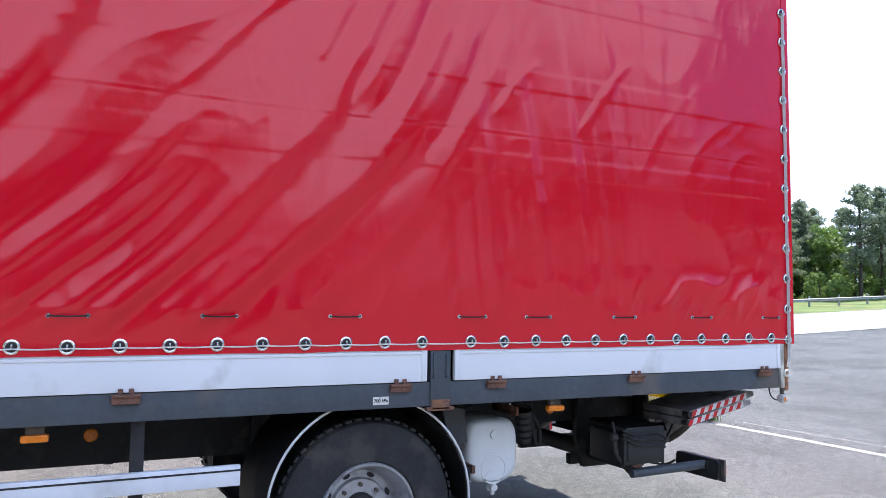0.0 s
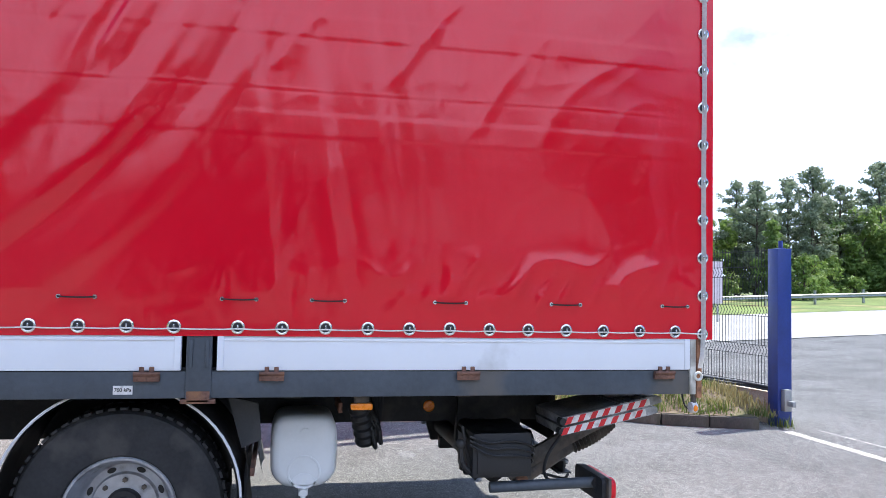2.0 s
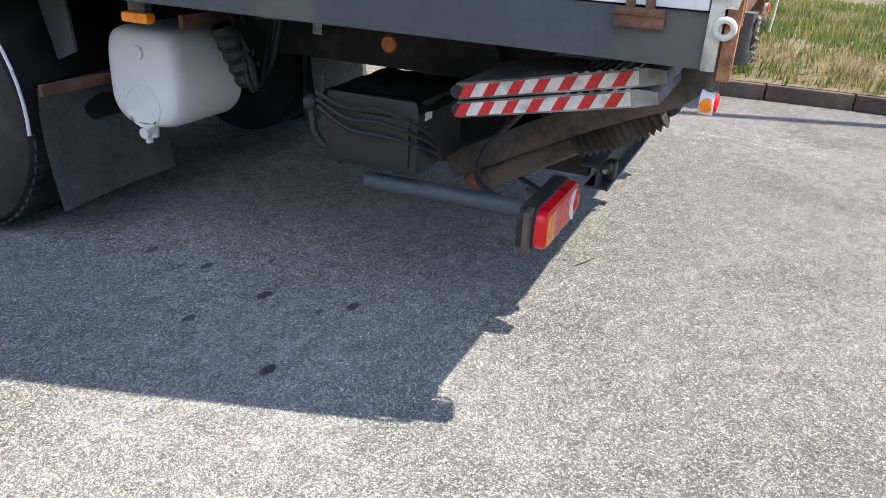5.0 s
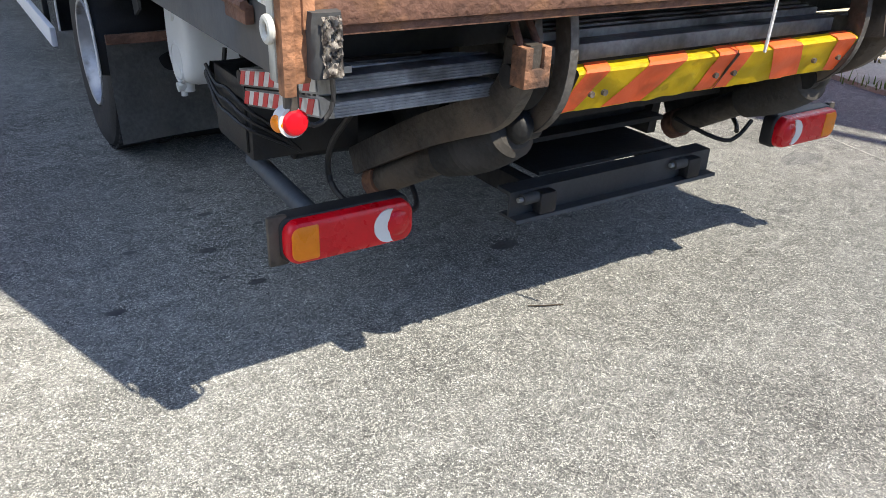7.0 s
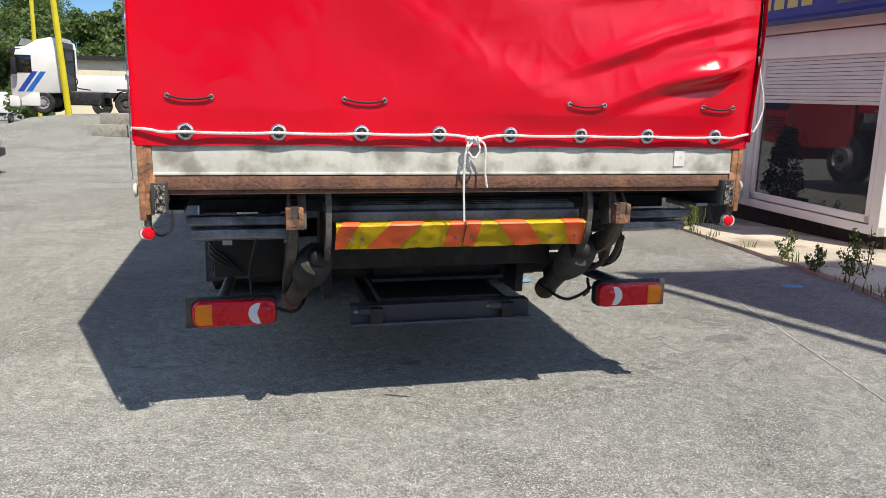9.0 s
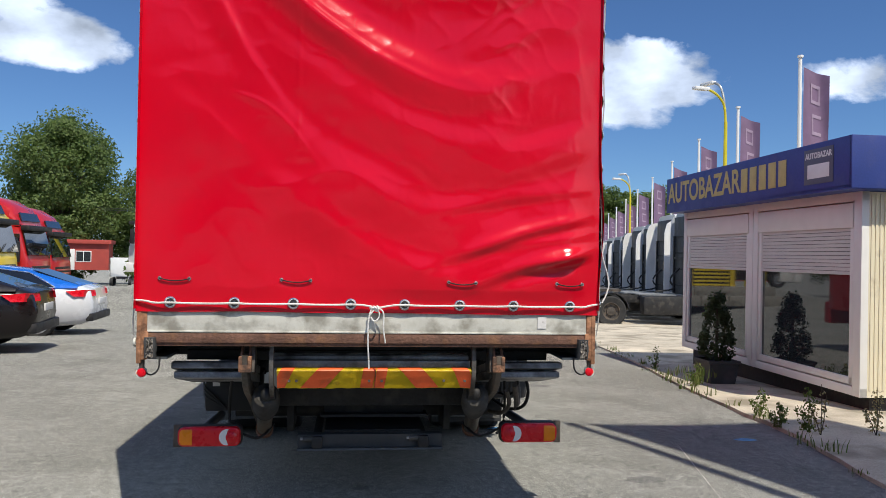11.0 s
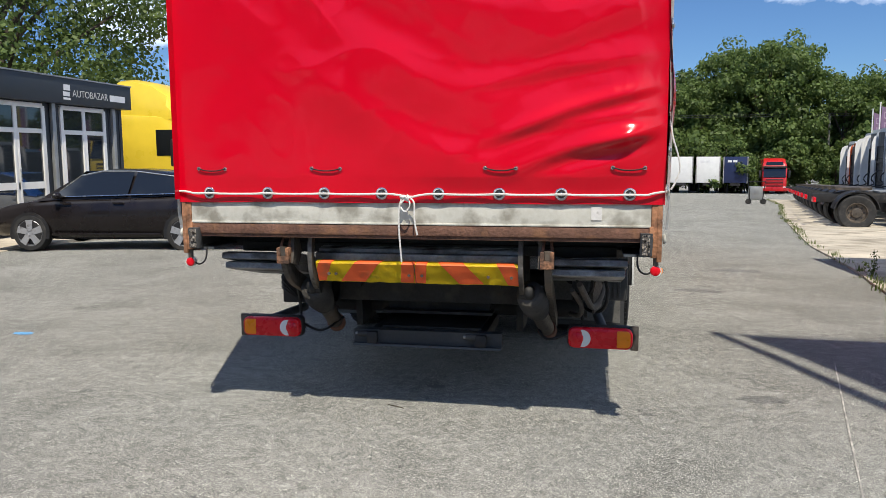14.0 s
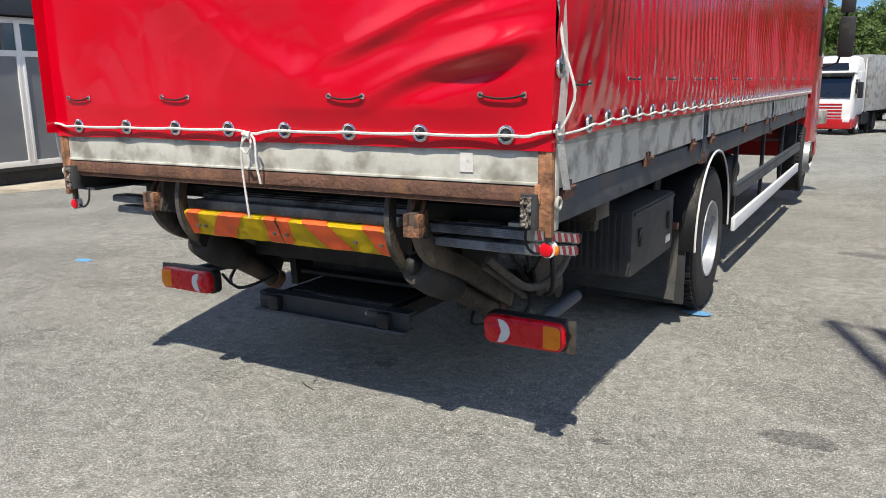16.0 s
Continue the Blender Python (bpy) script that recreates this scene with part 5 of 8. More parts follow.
    ram = part("ram", cyl(B(), b - (b - a) * 0.05, e, 0.046, 18), GREASY, lift, "dusty hydraulic ram")
    part("ram_collar", cyl(B(), e + (b - e) * 0.02, e + (b - e) * 0.16, 0.055, 18), RUST, ram)
    part("hydraulic_hose", tube(B(), [(c + s * 0.83, 0.5, 0.8), (c + s * 0.85, 0.56, 0.71), (c + s * 0.87, 0.66, 0.6), (c + s * 0.87, 0.68, 0.49), (c + s * 0.85, 0.6, 0.44), (c + s * 0.8, 0.56, 0.43)], 0.009, 8, 2), PLASTIC_BLACK, lift)
    part("hydraulic_hose", tube(B(), [(c + s * 0.6, 0.7, 0.47), (c + s * 0.66, 0.5, 0.42), (c + s * 0.74, 0.5, 0.44), (c + s * 0.82, 0.52, 0.48)], 0.008, 8, 2), PLASTIC_BLACK, lift)
    bm = prism(B(), [(0, 0), (0.3, 0.0), (0.36, 0.2), (0.34, 0.5), (0.1, 0.52), (-0.02, 0.3)], (c + s * 0.5 - 0.02, 0.72, 0.42), (0, 1, 0), (0, 0, 1), (0.04, 0, 0))
    part("pivot_plate", bm, BLACK_STEEL, lift)
DUSTY_HOSE = mat("dusty grey hose", (0.11, 0.1, 0.09), 0.7, 0, var=0.3, scale=12, fine=90, bump=0.3, dirt=(0.09, 0.08, 0.07), amount=0.4, dscale=9)
for k, pts in enumerate((((0.86, 0.3, 0.78), (0.9, 0.42, 0.68), (0.93, 0.55, 0.6), (0.98, 0.72, 0.62), (1.0, 0.85, 0.74)), ((0.82, 0.34, 0.74), (0.88, 0.5, 0.62), (0.86, 0.66, 0.53), (0.8, 0.8, 0.52)), ((0.98, 0.62, 0.82), (1.02, 0.58, 0.7), (1.0, 0.62, 0.58), (0.92, 0.74, 0.54), (0.82, 0.86, 0.6)), ((0.9, 0.5, 0.84), (0.94, 0.52, 0.74), (0.9, 0.6, 0.66), (0.84, 0.7, 0.66)))):
    part("hydraulic_hose", tube(B(), pts, 0.017 - 0.003 * k, 8, 2), DUSTY_HOSE if k < 2 else PLASTIC_BLACK, lift, "dusty hydraulic hose")
part("valve_bracket", prism(B(), [(0, 0), (0.14, 0.02), (0.16, 0.14), (0.05, 0.22), (-0.03, 0.12)], (0.93, 0.62, 0.56), (0.3, 1, 0), (0, 0, 1), (0.012, 0, 0)), GREASY, lift, "dusty steel valve bracket")
part("cross_tube", cyl(B(), (-0.86, 0.95, 0.52), (0.9, 0.95, 0.52), 0.055, 16), BLACK_STEEL, lift)
part("number_plate_shelf", box(box(B(), (-0.28, 0.62, 0.55), (0.34, 0.66, 0.7), 0.006), (-0.3, 0.55, 0.54), (0.36, 0.68, 0.556)), BLACK_STEEL, lift)
# plain dark panel across the frame rails, behind the warning board
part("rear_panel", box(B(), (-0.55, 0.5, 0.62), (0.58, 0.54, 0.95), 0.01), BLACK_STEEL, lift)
# under-run bar
bm = prism(B(), [(0.35, 0.388), (0.43, 0.388), (0.43, 0.396), (0.394, 0.396), (0.394, 0.462), (0.45, 0.462), (0.45, 0.472), (0.386, 0.472), (0.386, 0.396), (0.35, 0.396)], (-0.425, 0, 0), (0, 1, 0), (0, 0, 1), (0.86, 0, 0))
bar = part("under_run_bar", bm, PLASTIC_GREY, lift, "dark steel under-run bar")
part("lip_edge", box(B(), (-0.425, 0.347, 0.386), (0.435, 0.351, 0.398)), STEEL_GREY, bar, "scraped dull lip")
for x in (-0.31, 0.32):
    part("bar_bracket", box(B(), (x - 0.032, 0.345, 0.398), (x + 0.032, 0.387, 0.468), 0.012), PLASTIC_BLACK, bar)
    part("roller", cyl(B(), (x - 0.085, 0.368, 0.452), (x - 0.028, 0.368, 0.452), 0.017, 14), PLASTIC_GREY, bar)
    part("roller_pin", cyl(B(), (x - 0.1, 0.368, 0.452), (x - 0.085, 0.368, 0.452), 0.008, 10), GALV, bar)
    part("bar_arm", box(B(), (x - 0.025, 0.44, 0.4), (x + 0.025, 1.0, 0.47), 0.004), BLACK_STEEL, bar)
part("drip_tray", box(B(), (-0.27, 0.45, 0.474), (0.31, 0.98, 0.486), 0.003), BLACK_STEEL, lift, "dusty dark tray behind the bar")

# ---- rear lamp clusters ----
def lens_shell(bm, x0, x1, z0, z1, r0, r1, front, depth, bulge):
    """A lens between x0 and x1 with corner radii r0 and r1 at its two ends, its face bulging to y = front."""
    line = []
    for cx, cz, r, q0 in ((x1 - r1, z1 - r1, r1, 0), (x0 + r0, z1 - r0, r0, 1), (x0 + r0, z0 + r0, r0, 2), (x1 - r1, z0 + r1, r1, 3)):
        line += [(cx + r * math.cos(q), cz + r * math.sin(q)) for q in np.linspace(q0 * math.pi / 2, (q0 + 1) * math.pi / 2, 7)]
    mx, mz = (x0 + x1) / 2, (z0 + z1) / 2
    return loft(bm, [[Vector((mx + (px - mx) * kx, yy, mz + (pz - mz) * kz)) for px, pz in line] for kx, kz, yy in ((1, 1, front + depth), (1, 1, front + bulge), (0.985, 0.965, front + bulge * 0.4), (0.96, 0.88, front + bulge * 0.1), (0.9, 0.6, front))])


for s, x0, x1, z0, z1 in ((-1, -1.112, -0.757, 0.41, 0.522), (1, 0.803, 1.147, 0.414, 0.528)):
    xo, xi = (x0, x1) if s < 0 else (x1, x0)
    body = part("rear_lamp", lens_shell(B(), x0 - 0.006, x1 + 0.006, z0 - 0.006, z1 + 0.006, 0.03, 0.03, 0.402, 0.05, 0.012), PLASTIC_BLACK, truck, "red rear lamp cluster with amber indicator")
    xa = xo - s * 0.088
    amber = (xo + 0.011, xa - 0.004) if s < 0 else (xa + 0.004, xo - 0.011)
    part("amber_lens", lens_shell(B(), *amber, z0 + 0.009, z1 - 0.009, 0.024 if s < 0 else 0.006, 0.006 if s < 0 else 0.024, 0.3675, 0.02, 0.007), AMBER_LENS, body, "amber indicator lens")
    red = (xo, xi) if s < 0 else (xi, xo)
    part("red_lens", lens_shell(B(), *red, z0, z1, 0.034, 0.034, 0.370, 0.038, 0.014), RED_LENS, body, "red tail and brake lens")
    zc, rr = (z0 + z1) / 2, (z1 - z0) * 0.42
    arc = [(-math.cos(q) * rr * 0.95, math.sin(q) * rr) for q in np.linspace(-1.5, 1.5, 16)]
    inner = [(-math.cos(q) * rr * 0.28 + 0.012, math.sin(q) * rr * 0.96) for q in np.linspace(1.45, -1.45, 14)]
    part("white_crescent", prism(B(), [(-s * p, q) for p, q in arc + inner], (xi + s * 0.075, 0.3665, zc), (1, 0, 0), (0, 0, 1), (0, 0.006, 0)), WHITE_LENS, body, "white crescent reversing lens")
    part("red_dome", lathe(B(), [(0.0, 0.012), (0.02, 0.01), (0.033, 0.004), (0.037, 0.0)], (xi + s * 0.05, 0.371, zc), (0, -1, 0), 20), RED_LENS, body, "round red dome")
    part("backplate", box(B(), (xo - 0.01 if s > 0 else xo - 0.032, 0.412, z0 - 0.012), (xo + 0.034 if s > 0 else xo + 0.02, 0.43, z1 + 0.01), 0.006), GREASY, body, "worn grey back plate")
    part("lamp_arm", cyl(B(), (s * 1.0, 0.44, zc + 0.018), (s * 0.965, 1.0, zc + 0.0), 0.028, 16), STEEL_GREY, body, "grey tubular lamp arm")
    part("arm_plate", prism(B(), [(0.0, -0.05), (0.03, -0.05), (0.06, 0.02), (0.045, 0.05), (0.015, 0.052)], (s * 1.03, 0.415, zc), (0, 1, 0), (0, 0, 1), (s * 0.008, 0, 0)), BLACK_STEEL, body)

# right-hand equipment boxes
bm = box(B(), (0.8, 1.22, 0.525), (1.155, 2.02, 0.85), 0.02)
eq = part("equipment_box", bm, PLASTIC_GREY, chassis, "dark grey plastic storage box")
for y in (1.34, 1.88):
    part("latch", box(B(), (1.155, y - 0.018, 0.66), (1.17, y + 0.018, 0.75), 0.003), BLACK_STEEL, eq)
for k in range(9):
    part("rib", box(B(), (0.83 + 0.033 * k, 1.212, 0.55), (0.845 + 0.033 * k, 1.222, 0.83), 0.003), PLASTIC_GREY, eq)
part("box_label", box(B(), (1.155, 1.86, 0.58), (1.1575, 1.95, 0.62)), WHITE_FILM, eq)
part("box_step", box(B(), (1.153, 1.24, 0.82), (1.163, 2.0, 0.835), 0.003), PLASTIC_GREY, eq)
part("splash_panel", box(B(), (0.58, 2.24, 0.135), (1.18, 2.27, 0.62), 0.004), PLASTIC_GREY, chassis)
part("rear_valve_block", box(box(B(), (0.98, 0.8, 0.86), (1.12, 0.98, 0.95), 0.01), (1.02, 0.9, 0.8), (1.08, 0.96, 0.87), 0.01), GREASY, chassis)

# ---- cab ----
cab = thing("cab", "", "")
cab.parent = truck
sec = [(8.75, 0.7, 2.75, 1.2), (8.85, 0.65, 2.95, 1.24), (9.6, 0.6, 3.0, 1.25), (10.3, 0.6, 2.6, 1.23), (10.6, 0.62, 1.8, 1.2), (10.68, 0.65, 1.5, 1.15)]
bm = B()
loft(bm, [[Vector((-w, y, z0)), Vector((w, y, z0)), Vector((w, y, z1 - 0.15)), Vector((w - 0.12, y, z1)), Vector((-w + 0.12, y, z1)), Vector((-w, y, z1 - 0.15))] for y, z0, z1, w in sec])
part("cab_shell", bm, CAB_RED, cab, "red painted cab shell")
for s in (-1, 1):
    part("side_window", box(B(), (s * 1.235, 9.3, 1.75), (s * 1.256, 10.1, 2.4), 0.008), CAR_GLASS, cab)
    m = part("mirror", box(B(), (s * 1.42, 9.95, 1.75), (s * 1.62, 10.08, 2.3), 0.04), PLASTIC_BLACK, cab, "black wing mirror")
    part("mirror_upper", box(B(), (s * 1.42, 9.95, 2.34), (s * 1.6, 10.08, 2.58), 0.04), PLASTIC_BLACK, m)
    part("mirror_arm", tube(B(), [(s * 1.2, 10.1, 2.7), (s * 1.5, 10.05, 2.62), (s * 1.5, 10.02, 1.7), (s * 1.22, 10.1, 1.6)], 0.016, 8, 1), PLASTIC_BLACK, m)
part("bumper", box(B(), (-1.2, 10.55, 0.3), (1.2, 10.78, 0.75), 0.05), CAB_RED, cab)

# ---- cream sales cabin ----
kl = 6.28
KM = Matrix.Translation((5.25, 3.27, -0.03)) @ Matrix.Rotation(math.atan2(4.55, 0.1), 4, "Z") @ Matrix.Diagonal((0.7245, 0.8, 0.786, 1))
# local: x along the front from the near end, y towards the yard, z up
cabin = thing("sales_cabin", "cream sales cabin with blue sign fascia and half-closed shutters", "cabin", m=KM)


def kpart(name, bm, material, parent=None, label="", angle=35):
    return part(name, bm, material, parent or cabin, label, angle)


bm = box(B(), (0, -2.5, 0.2), (kl, -0.1, 2.98))
for k in range(38):
    box(bm, (-0.012, -2.45 + k * 0.062, 0.3), (0.0, -2.42 + k * 0.062, 2.95))
kpart("cabin_wall", bm, CREAM, label="cream ribbed cladding")
bm = box(B(), (0, -0.1, 0.2), (kl, 0.0, 0.32), 0.004)
box(bm, (0, -0.1, 2.86), (kl, 0.0, 3.0), 0.004)
for x in (0.0, kl - 0.16, kl / 2 - 0.16, kl / 2 + 0.02):
    box(bm, (x, -0.1, 0.2), (x + 0.16 + (0 if x else 0.02), 0.004, 3.0), 0.004)
kpart("cabin_frame", bm, FRAME_WHITE, label="white steel cabin frame")
for x0, x1 in ((0.2, kl / 2 - 0.18), (kl / 2 + 0.2, kl - 0.18)):
    w = kpart("window", box(box(box(box(B(), (x0, -0.08, 0.34), (x0 + 0.09, -0.01, 2.84), 0.006), (x1 - 0.09, -0.08, 0.34), (x1, -0.01, 2.84), 0.006), (x0, -0.08, 0.34), (x1, -0.01, 0.44), 0.006), (x0, -0.08, 2.5), (x1, 0.01, 2.84), 0.006), FRAME_WHITE, label="white framed shop window with lowered shutter")
    kpart("pane", box(B(), (x0 + 0.08, -0.06, 0.42), (x1 - 0.08, -0.045, 2.5)), GLASS, w, "dark reflecting pane")
    for k in range(12):
        z = 2.5 - k * 0.055
        kpart("shutter_slat", box(B(), (x0 + 0.08, -0.035, z - 0.05), (x1 - 0.08, -0.018, z), 0.006), SHUTTER, w)
bm = box(B(), (-0.28, -2.6, 2.99), (kl + 0.12, 0.34, 3.05), 0.0)
box(bm, (-0.28, 0.28, 3.0), (kl + 0.12, 0.34, 3.7), 0.008)
box(bm, (-0.3, -2.6, 3.0), (-0.24, 0.34, 3.7), 0.008)
box(bm, (kl + 0.06, -2.6, 3.0), (kl + 0.12, 0.34, 3.7), 0.008)
sign = kpart("fascia", bm, FASCIA, label="weathered blue sign fascia")
kpart("roof_sheet", box(B(), (-0.2, -2.55, 3.05), (kl + 0.05, 0.3, 3.1)), FASCIA)
text_on("AUTOBAZAR", 0.56, Matrix.Translation((kl * 0.585 + 0.95, 0.3445, 3.36)) @ pose(0, 0, 0, 90, 0, 180), LETTER, sign, bold=0.013)
for k in range(5):
    kpart("letter_bar", box(B(), (kl * 0.585 - 1.0 - k * 0.32, 0.343, 3.16), (kl * 0.585 - 0.76 - k * 0.32, 0.3475, 3.56), 0.002), LETTER, sign)
kpart("cabin_base", box(B(), (0.1, -2.4, -0.4), (kl - 0.1, -0.2, 0.2)), BLACK_STEEL)

# faded second plate and ring of stars on the fascia
plate = kpart("sign_plate", box(B(), (kl * 0.02, 0.342, 3.12), (kl * 0.14, 0.348, 3.62), 0.002), mat("faded plate", (0.1, 0.11, 0.16), 0.6, 0, var=0.15, bump=0.03), sign, "small faded plate with two lines of lettering")
text_on("AUTOBAZAR", 0.115, Matrix.Translation((kl * 0.08, 0.3495, 3.52)) @ pose(0, 0, 0, 90, 0, 180), LETTER_WHITE, plate, bold=0.003)
kpart("letter_bar", box(B(), (kl * 0.035, 0.348, 3.2), (kl * 0.125, 0.3495, 3.4), 0.001), LETTER_WHITE, plate)
for k in range(12):
    a = k * math.tau / 12
    c = Vector((-0.301, -0.55 + 0.26 * math.cos(a), 3.36 + 0.2 * math.sin(a)))
    star = [((0.045 if q % 2 == 0 else 0.018) * math.sin(q * math.pi / 5), (0.045 if q % 2 == 0 else 0.018) * math.cos(q * math.pi / 5)) for q in range(10)]
    kpart("star", prism(B(), star, c, (0, 1, 0), (0, 0, 1), (-0.004, 0, 0)), LETTER_WHITE, sign)

# ---- setting: slab, verge, road ----
def slab(name, poly, z0, z1, material, label, category):
    bm = B()
    prism(bm, poly, (0, 0, z0), (1, 0, 0), (0, 1, 0), (0, 0, z1 - z0))
    return solo(name, bm, material, label, category, kind="structure", angle=60)


SLAB_EDGE = [(3.55, 0.6), (3.82, 2.2), (3.9, 3.0), (4.02, 4.2), (4.2, 5.6), (4.65, 8.1), (5.1, 12.0), (6.6, 20.0), (8.2, 28.0), (10.9, 40.0), (13.2, 54.0)]
def apron(u, v):
    ys = [p[1] for p in SLAB_EDGE]
    y = ys[0] + (ys[-1] - ys[0]) * u ** 1.6
    row = round(v * 7)
    out = (0.0, 0.0, 0.25, 0.6, 1.0, 2.0, 9.0, 24.0)[row]
    return Vector((float(np.interp(y, ys, [p[0] for p in SLAB_EDGE])) + 0.05 * wob(y * 1.7, 3.0) * (out < 0.1) + out, y, (0.03 if row else -0.12) + rise(float(np.interp(y, ys, [p[0] for p in SLAB_EDGE])) + out, y)))


bm = sheet(B(), 60, 7, apron)
bmesh.ops.recalc_face_normals(bm, faces=bm.faces[:])
solo("pavement", bm, CONCRETE, "pale cracked concrete apron before the sales cabin", "pavement", kind="structure", angle=60)
slab("pavement", [(-8.75, 3.0), (-9.25, 6.8), (-9.9, 14.0), (-14, 14.0), (-14, 3.0)], -0.7, -0.16, CONCRETE, "pale concrete strip before the dark office", "pavement")


ROAD = mat("pale worn road", (0.29, 0.295, 0.3), 0.85, var=0.12, scale=0.6, fine=40, bump=0.2, dirt=(0.3, 0.3, 0.3), amount=0.2, dscale=0.5)


def on_land(u, v, x0, x1, y0, y1, lift):
    x, y = x0 + (x1 - x0) * u, y0 + (y1 - y0) * v
    return Vector((x, y, rise(x, y) + lift))


solo("road", sheet(B(), 4, 60, lambda u, v: on_land(u, v, 14, 26, -70, 30, 0.02)), ROAD, "pale grey sunlit road past the fence", "road", kind="structure", angle=60)
solo("ground", sheet(B(), 12, 70, lambda u, v: on_land(u, v, 26, 120, -110, 30, 0.03) + Vector((0, 0, 0.25 * min(1, u * 8)))), MEADOW, "mown grass verge along the road", "grass", kind="structure", angle=60)

# planted island with kerb stones
ISLAND = [(3.66, 0.6), (3.74, -0.7), (3.7, -1.47), (3.45, -1.75), (3.15, -2.13), (2.95, -2.6), (2.78, -3.1), (2.75, -3.6), (13.0, -1.95), (13.0, 0.6)]


def bank(u, v):
    """Soil that climbs from the kerb to the foot of the fence."""
    edge = ISLAND[:7]
    k = u * (len(edge) - 1)
    i = min(int(k), len(edge) - 2)
    x = edge[i][0] + (edge[i + 1][0] - edge[i][0]) * (k - i)
    y = edge[i][1] + (edge[i + 1][1] - edge[i][1]) * (k - i)
    back = Vector((13.0, 0.6 - 2.55 * u, 0))
    w = v ** 2.2
    p = Vector((x, y, 0)).lerp(back, w)
    p.z = 0.13 + 0.21 * step(w * (back.x - x), 0.0, 0.9) + 0.02 * wob(p.x * 3, p.y * 3) * min(1, v * 6)
    return p


bm = sheet(B(), 40, 26, bank)
bmesh.ops.recalc_face_normals(bm, faces=bm.faces[:])
solo("ground", bm, SOIL, "dry soil of the planted island", "soil", kind="structure", angle=60)
kerb_edge = [Vector((x, y, 0)) for x, y in ISLAND[:7]]
bm = B()
box(bm, (-0.5, -0.05, -0.1), (0.5, 0.05, 0.125), 0.016)
KERB = mesh_of("kerb_stone", bm, mat("dark kerb concrete", (0.085, 0.073, 0.06), 0.9, 0, var=0.3, scale=4, fine=50, bump=0.4, dirt=(0.08, 0.07, 0.05), amount=0.3, by_piece=0.2))
kerb = tagged(new("kerb"), "weathered concrete kerb round the grass island", "kerb", kind="structure")
for a, b in zip(kerb_edge, kerb_edge[1:]):
    d = b - a
    n = max(1, round(d.length / 0.75))
    for i in range(n):
        ob = new("kerb_stone", KERB)
        ob.parent = kerb
        ob.matrix_local = Matrix.Translation(a + d * ((i + 0.5) / n)) @ Matrix.Rotation(math.atan2(d.y, d.x), 4, "Z") @ Matrix.Diagonal((d.length / n * 0.985, 1, 1, 1))

# painted lines and marks
def strip(name, a, b, w, material, label, z=0.004, seg=30, ragged=0.012):
    a, b = Vector(a), Vector(b)
    d = (b - a).normalized()
    s = Vector((-d.y, d.x, 0))
    return solo(name, sheet(B(), seg, 2, lambda u, v: Vector((*(a.lerp(b, u) + s * (w * (v - 0.5) + ragged * wob(u * 40, v * 3)) ).xy, rise(a.lerp(b, u).x, a.lerp(b, u).y) + z))), material, label, "marking", kind="structure")


strip("road_line", (2.6, -3.32, 0), (0.2, -3.33, 0), 0.12, LINE_PAINT, "worn white painted line")
strip("road_line", (2.62, -3.73, 0), (0.5, -3.82, 0), 0.035, LINE_PAINT, "worn white painted line")
strip("road_line", (2.05, -0.5, 0), (2.62, 1.9, 0), 0.009, LINE_PAINT, "thin faded white line", ragged=0.004)


def blot(x, y, r, material, label, squash=0.55, name="stain", a=0.0):
    bm = B()
    n = 18
    ring_pts = [bm.verts.new((x + r * (1 + 0.35 * wob(k * 0.9, x * 7, y * 5)) * math.cos(k * math.tau / n + a), y + r * squash * (1 + 0.35 * wob(k * 0.9, y * 7, 3)) * math.sin(k * math.tau / n + a), rise(x, y) + 0.0016)) for k in range(n)]
    bm.faces.new(ring_pts)
    solo(name, bm, material, label, "stain", kind="structure")


for x, y, r in ((-0.95, 1.95, 0.035), (-0.96, 1.68, 0.03), (-1.0, 1.76, 0.02), (-1.05, 1.36, 0.035), (-0.97, 1.05, 0.03), (-1.3, 1.47, 0.028), (-1.43, 1.07, 0.032), (-0.04, 0.87, 0.06), (-1.06, 1.13, 0.022), (-0.5, 1.75, 0.03), (-0.8, 1.5, 0.02), (0.25, 1.4, 0.03), (-0.76, -0.89, 0.016), (-0.28, -0.3, 0.012), (0.56, 0.22, 0.014)):
    blot(x, y, r, OIL, "dark oil drip on asphalt")
for x, y, r in ((1.95, 0.95, 0.15), (1.25, 0.55, 0.05), (2.1, 5.2, 0.3), (2.9, 7.4, 0.35), (0.3, -1.1, 0.04), (-2.2, 0.4, 0.05)):
    blot(x, y, r, WORN, "dark worn patch on asphalt")
blot(-3.77, 1.73, 0.1, SPRAY, "blue spray mark on asphalt", 0.5)
blot(1.215, 2.56, 0.085, SPRAY, "blue spray mark on asphalt", 0.6, a=0.6)
blot(3.3, 2.05, 0.1, SPRAY, "blue spray mark on asphalt", 0.5)
solo("twig", tube(B(), [(-0.25, 0.46, 0.004), (-0.2, 0.43, 0.007), (-0.14, 0.41, 0.004)], 0.0025, 5), BARK, "thin dry twig on asphalt", "twig")

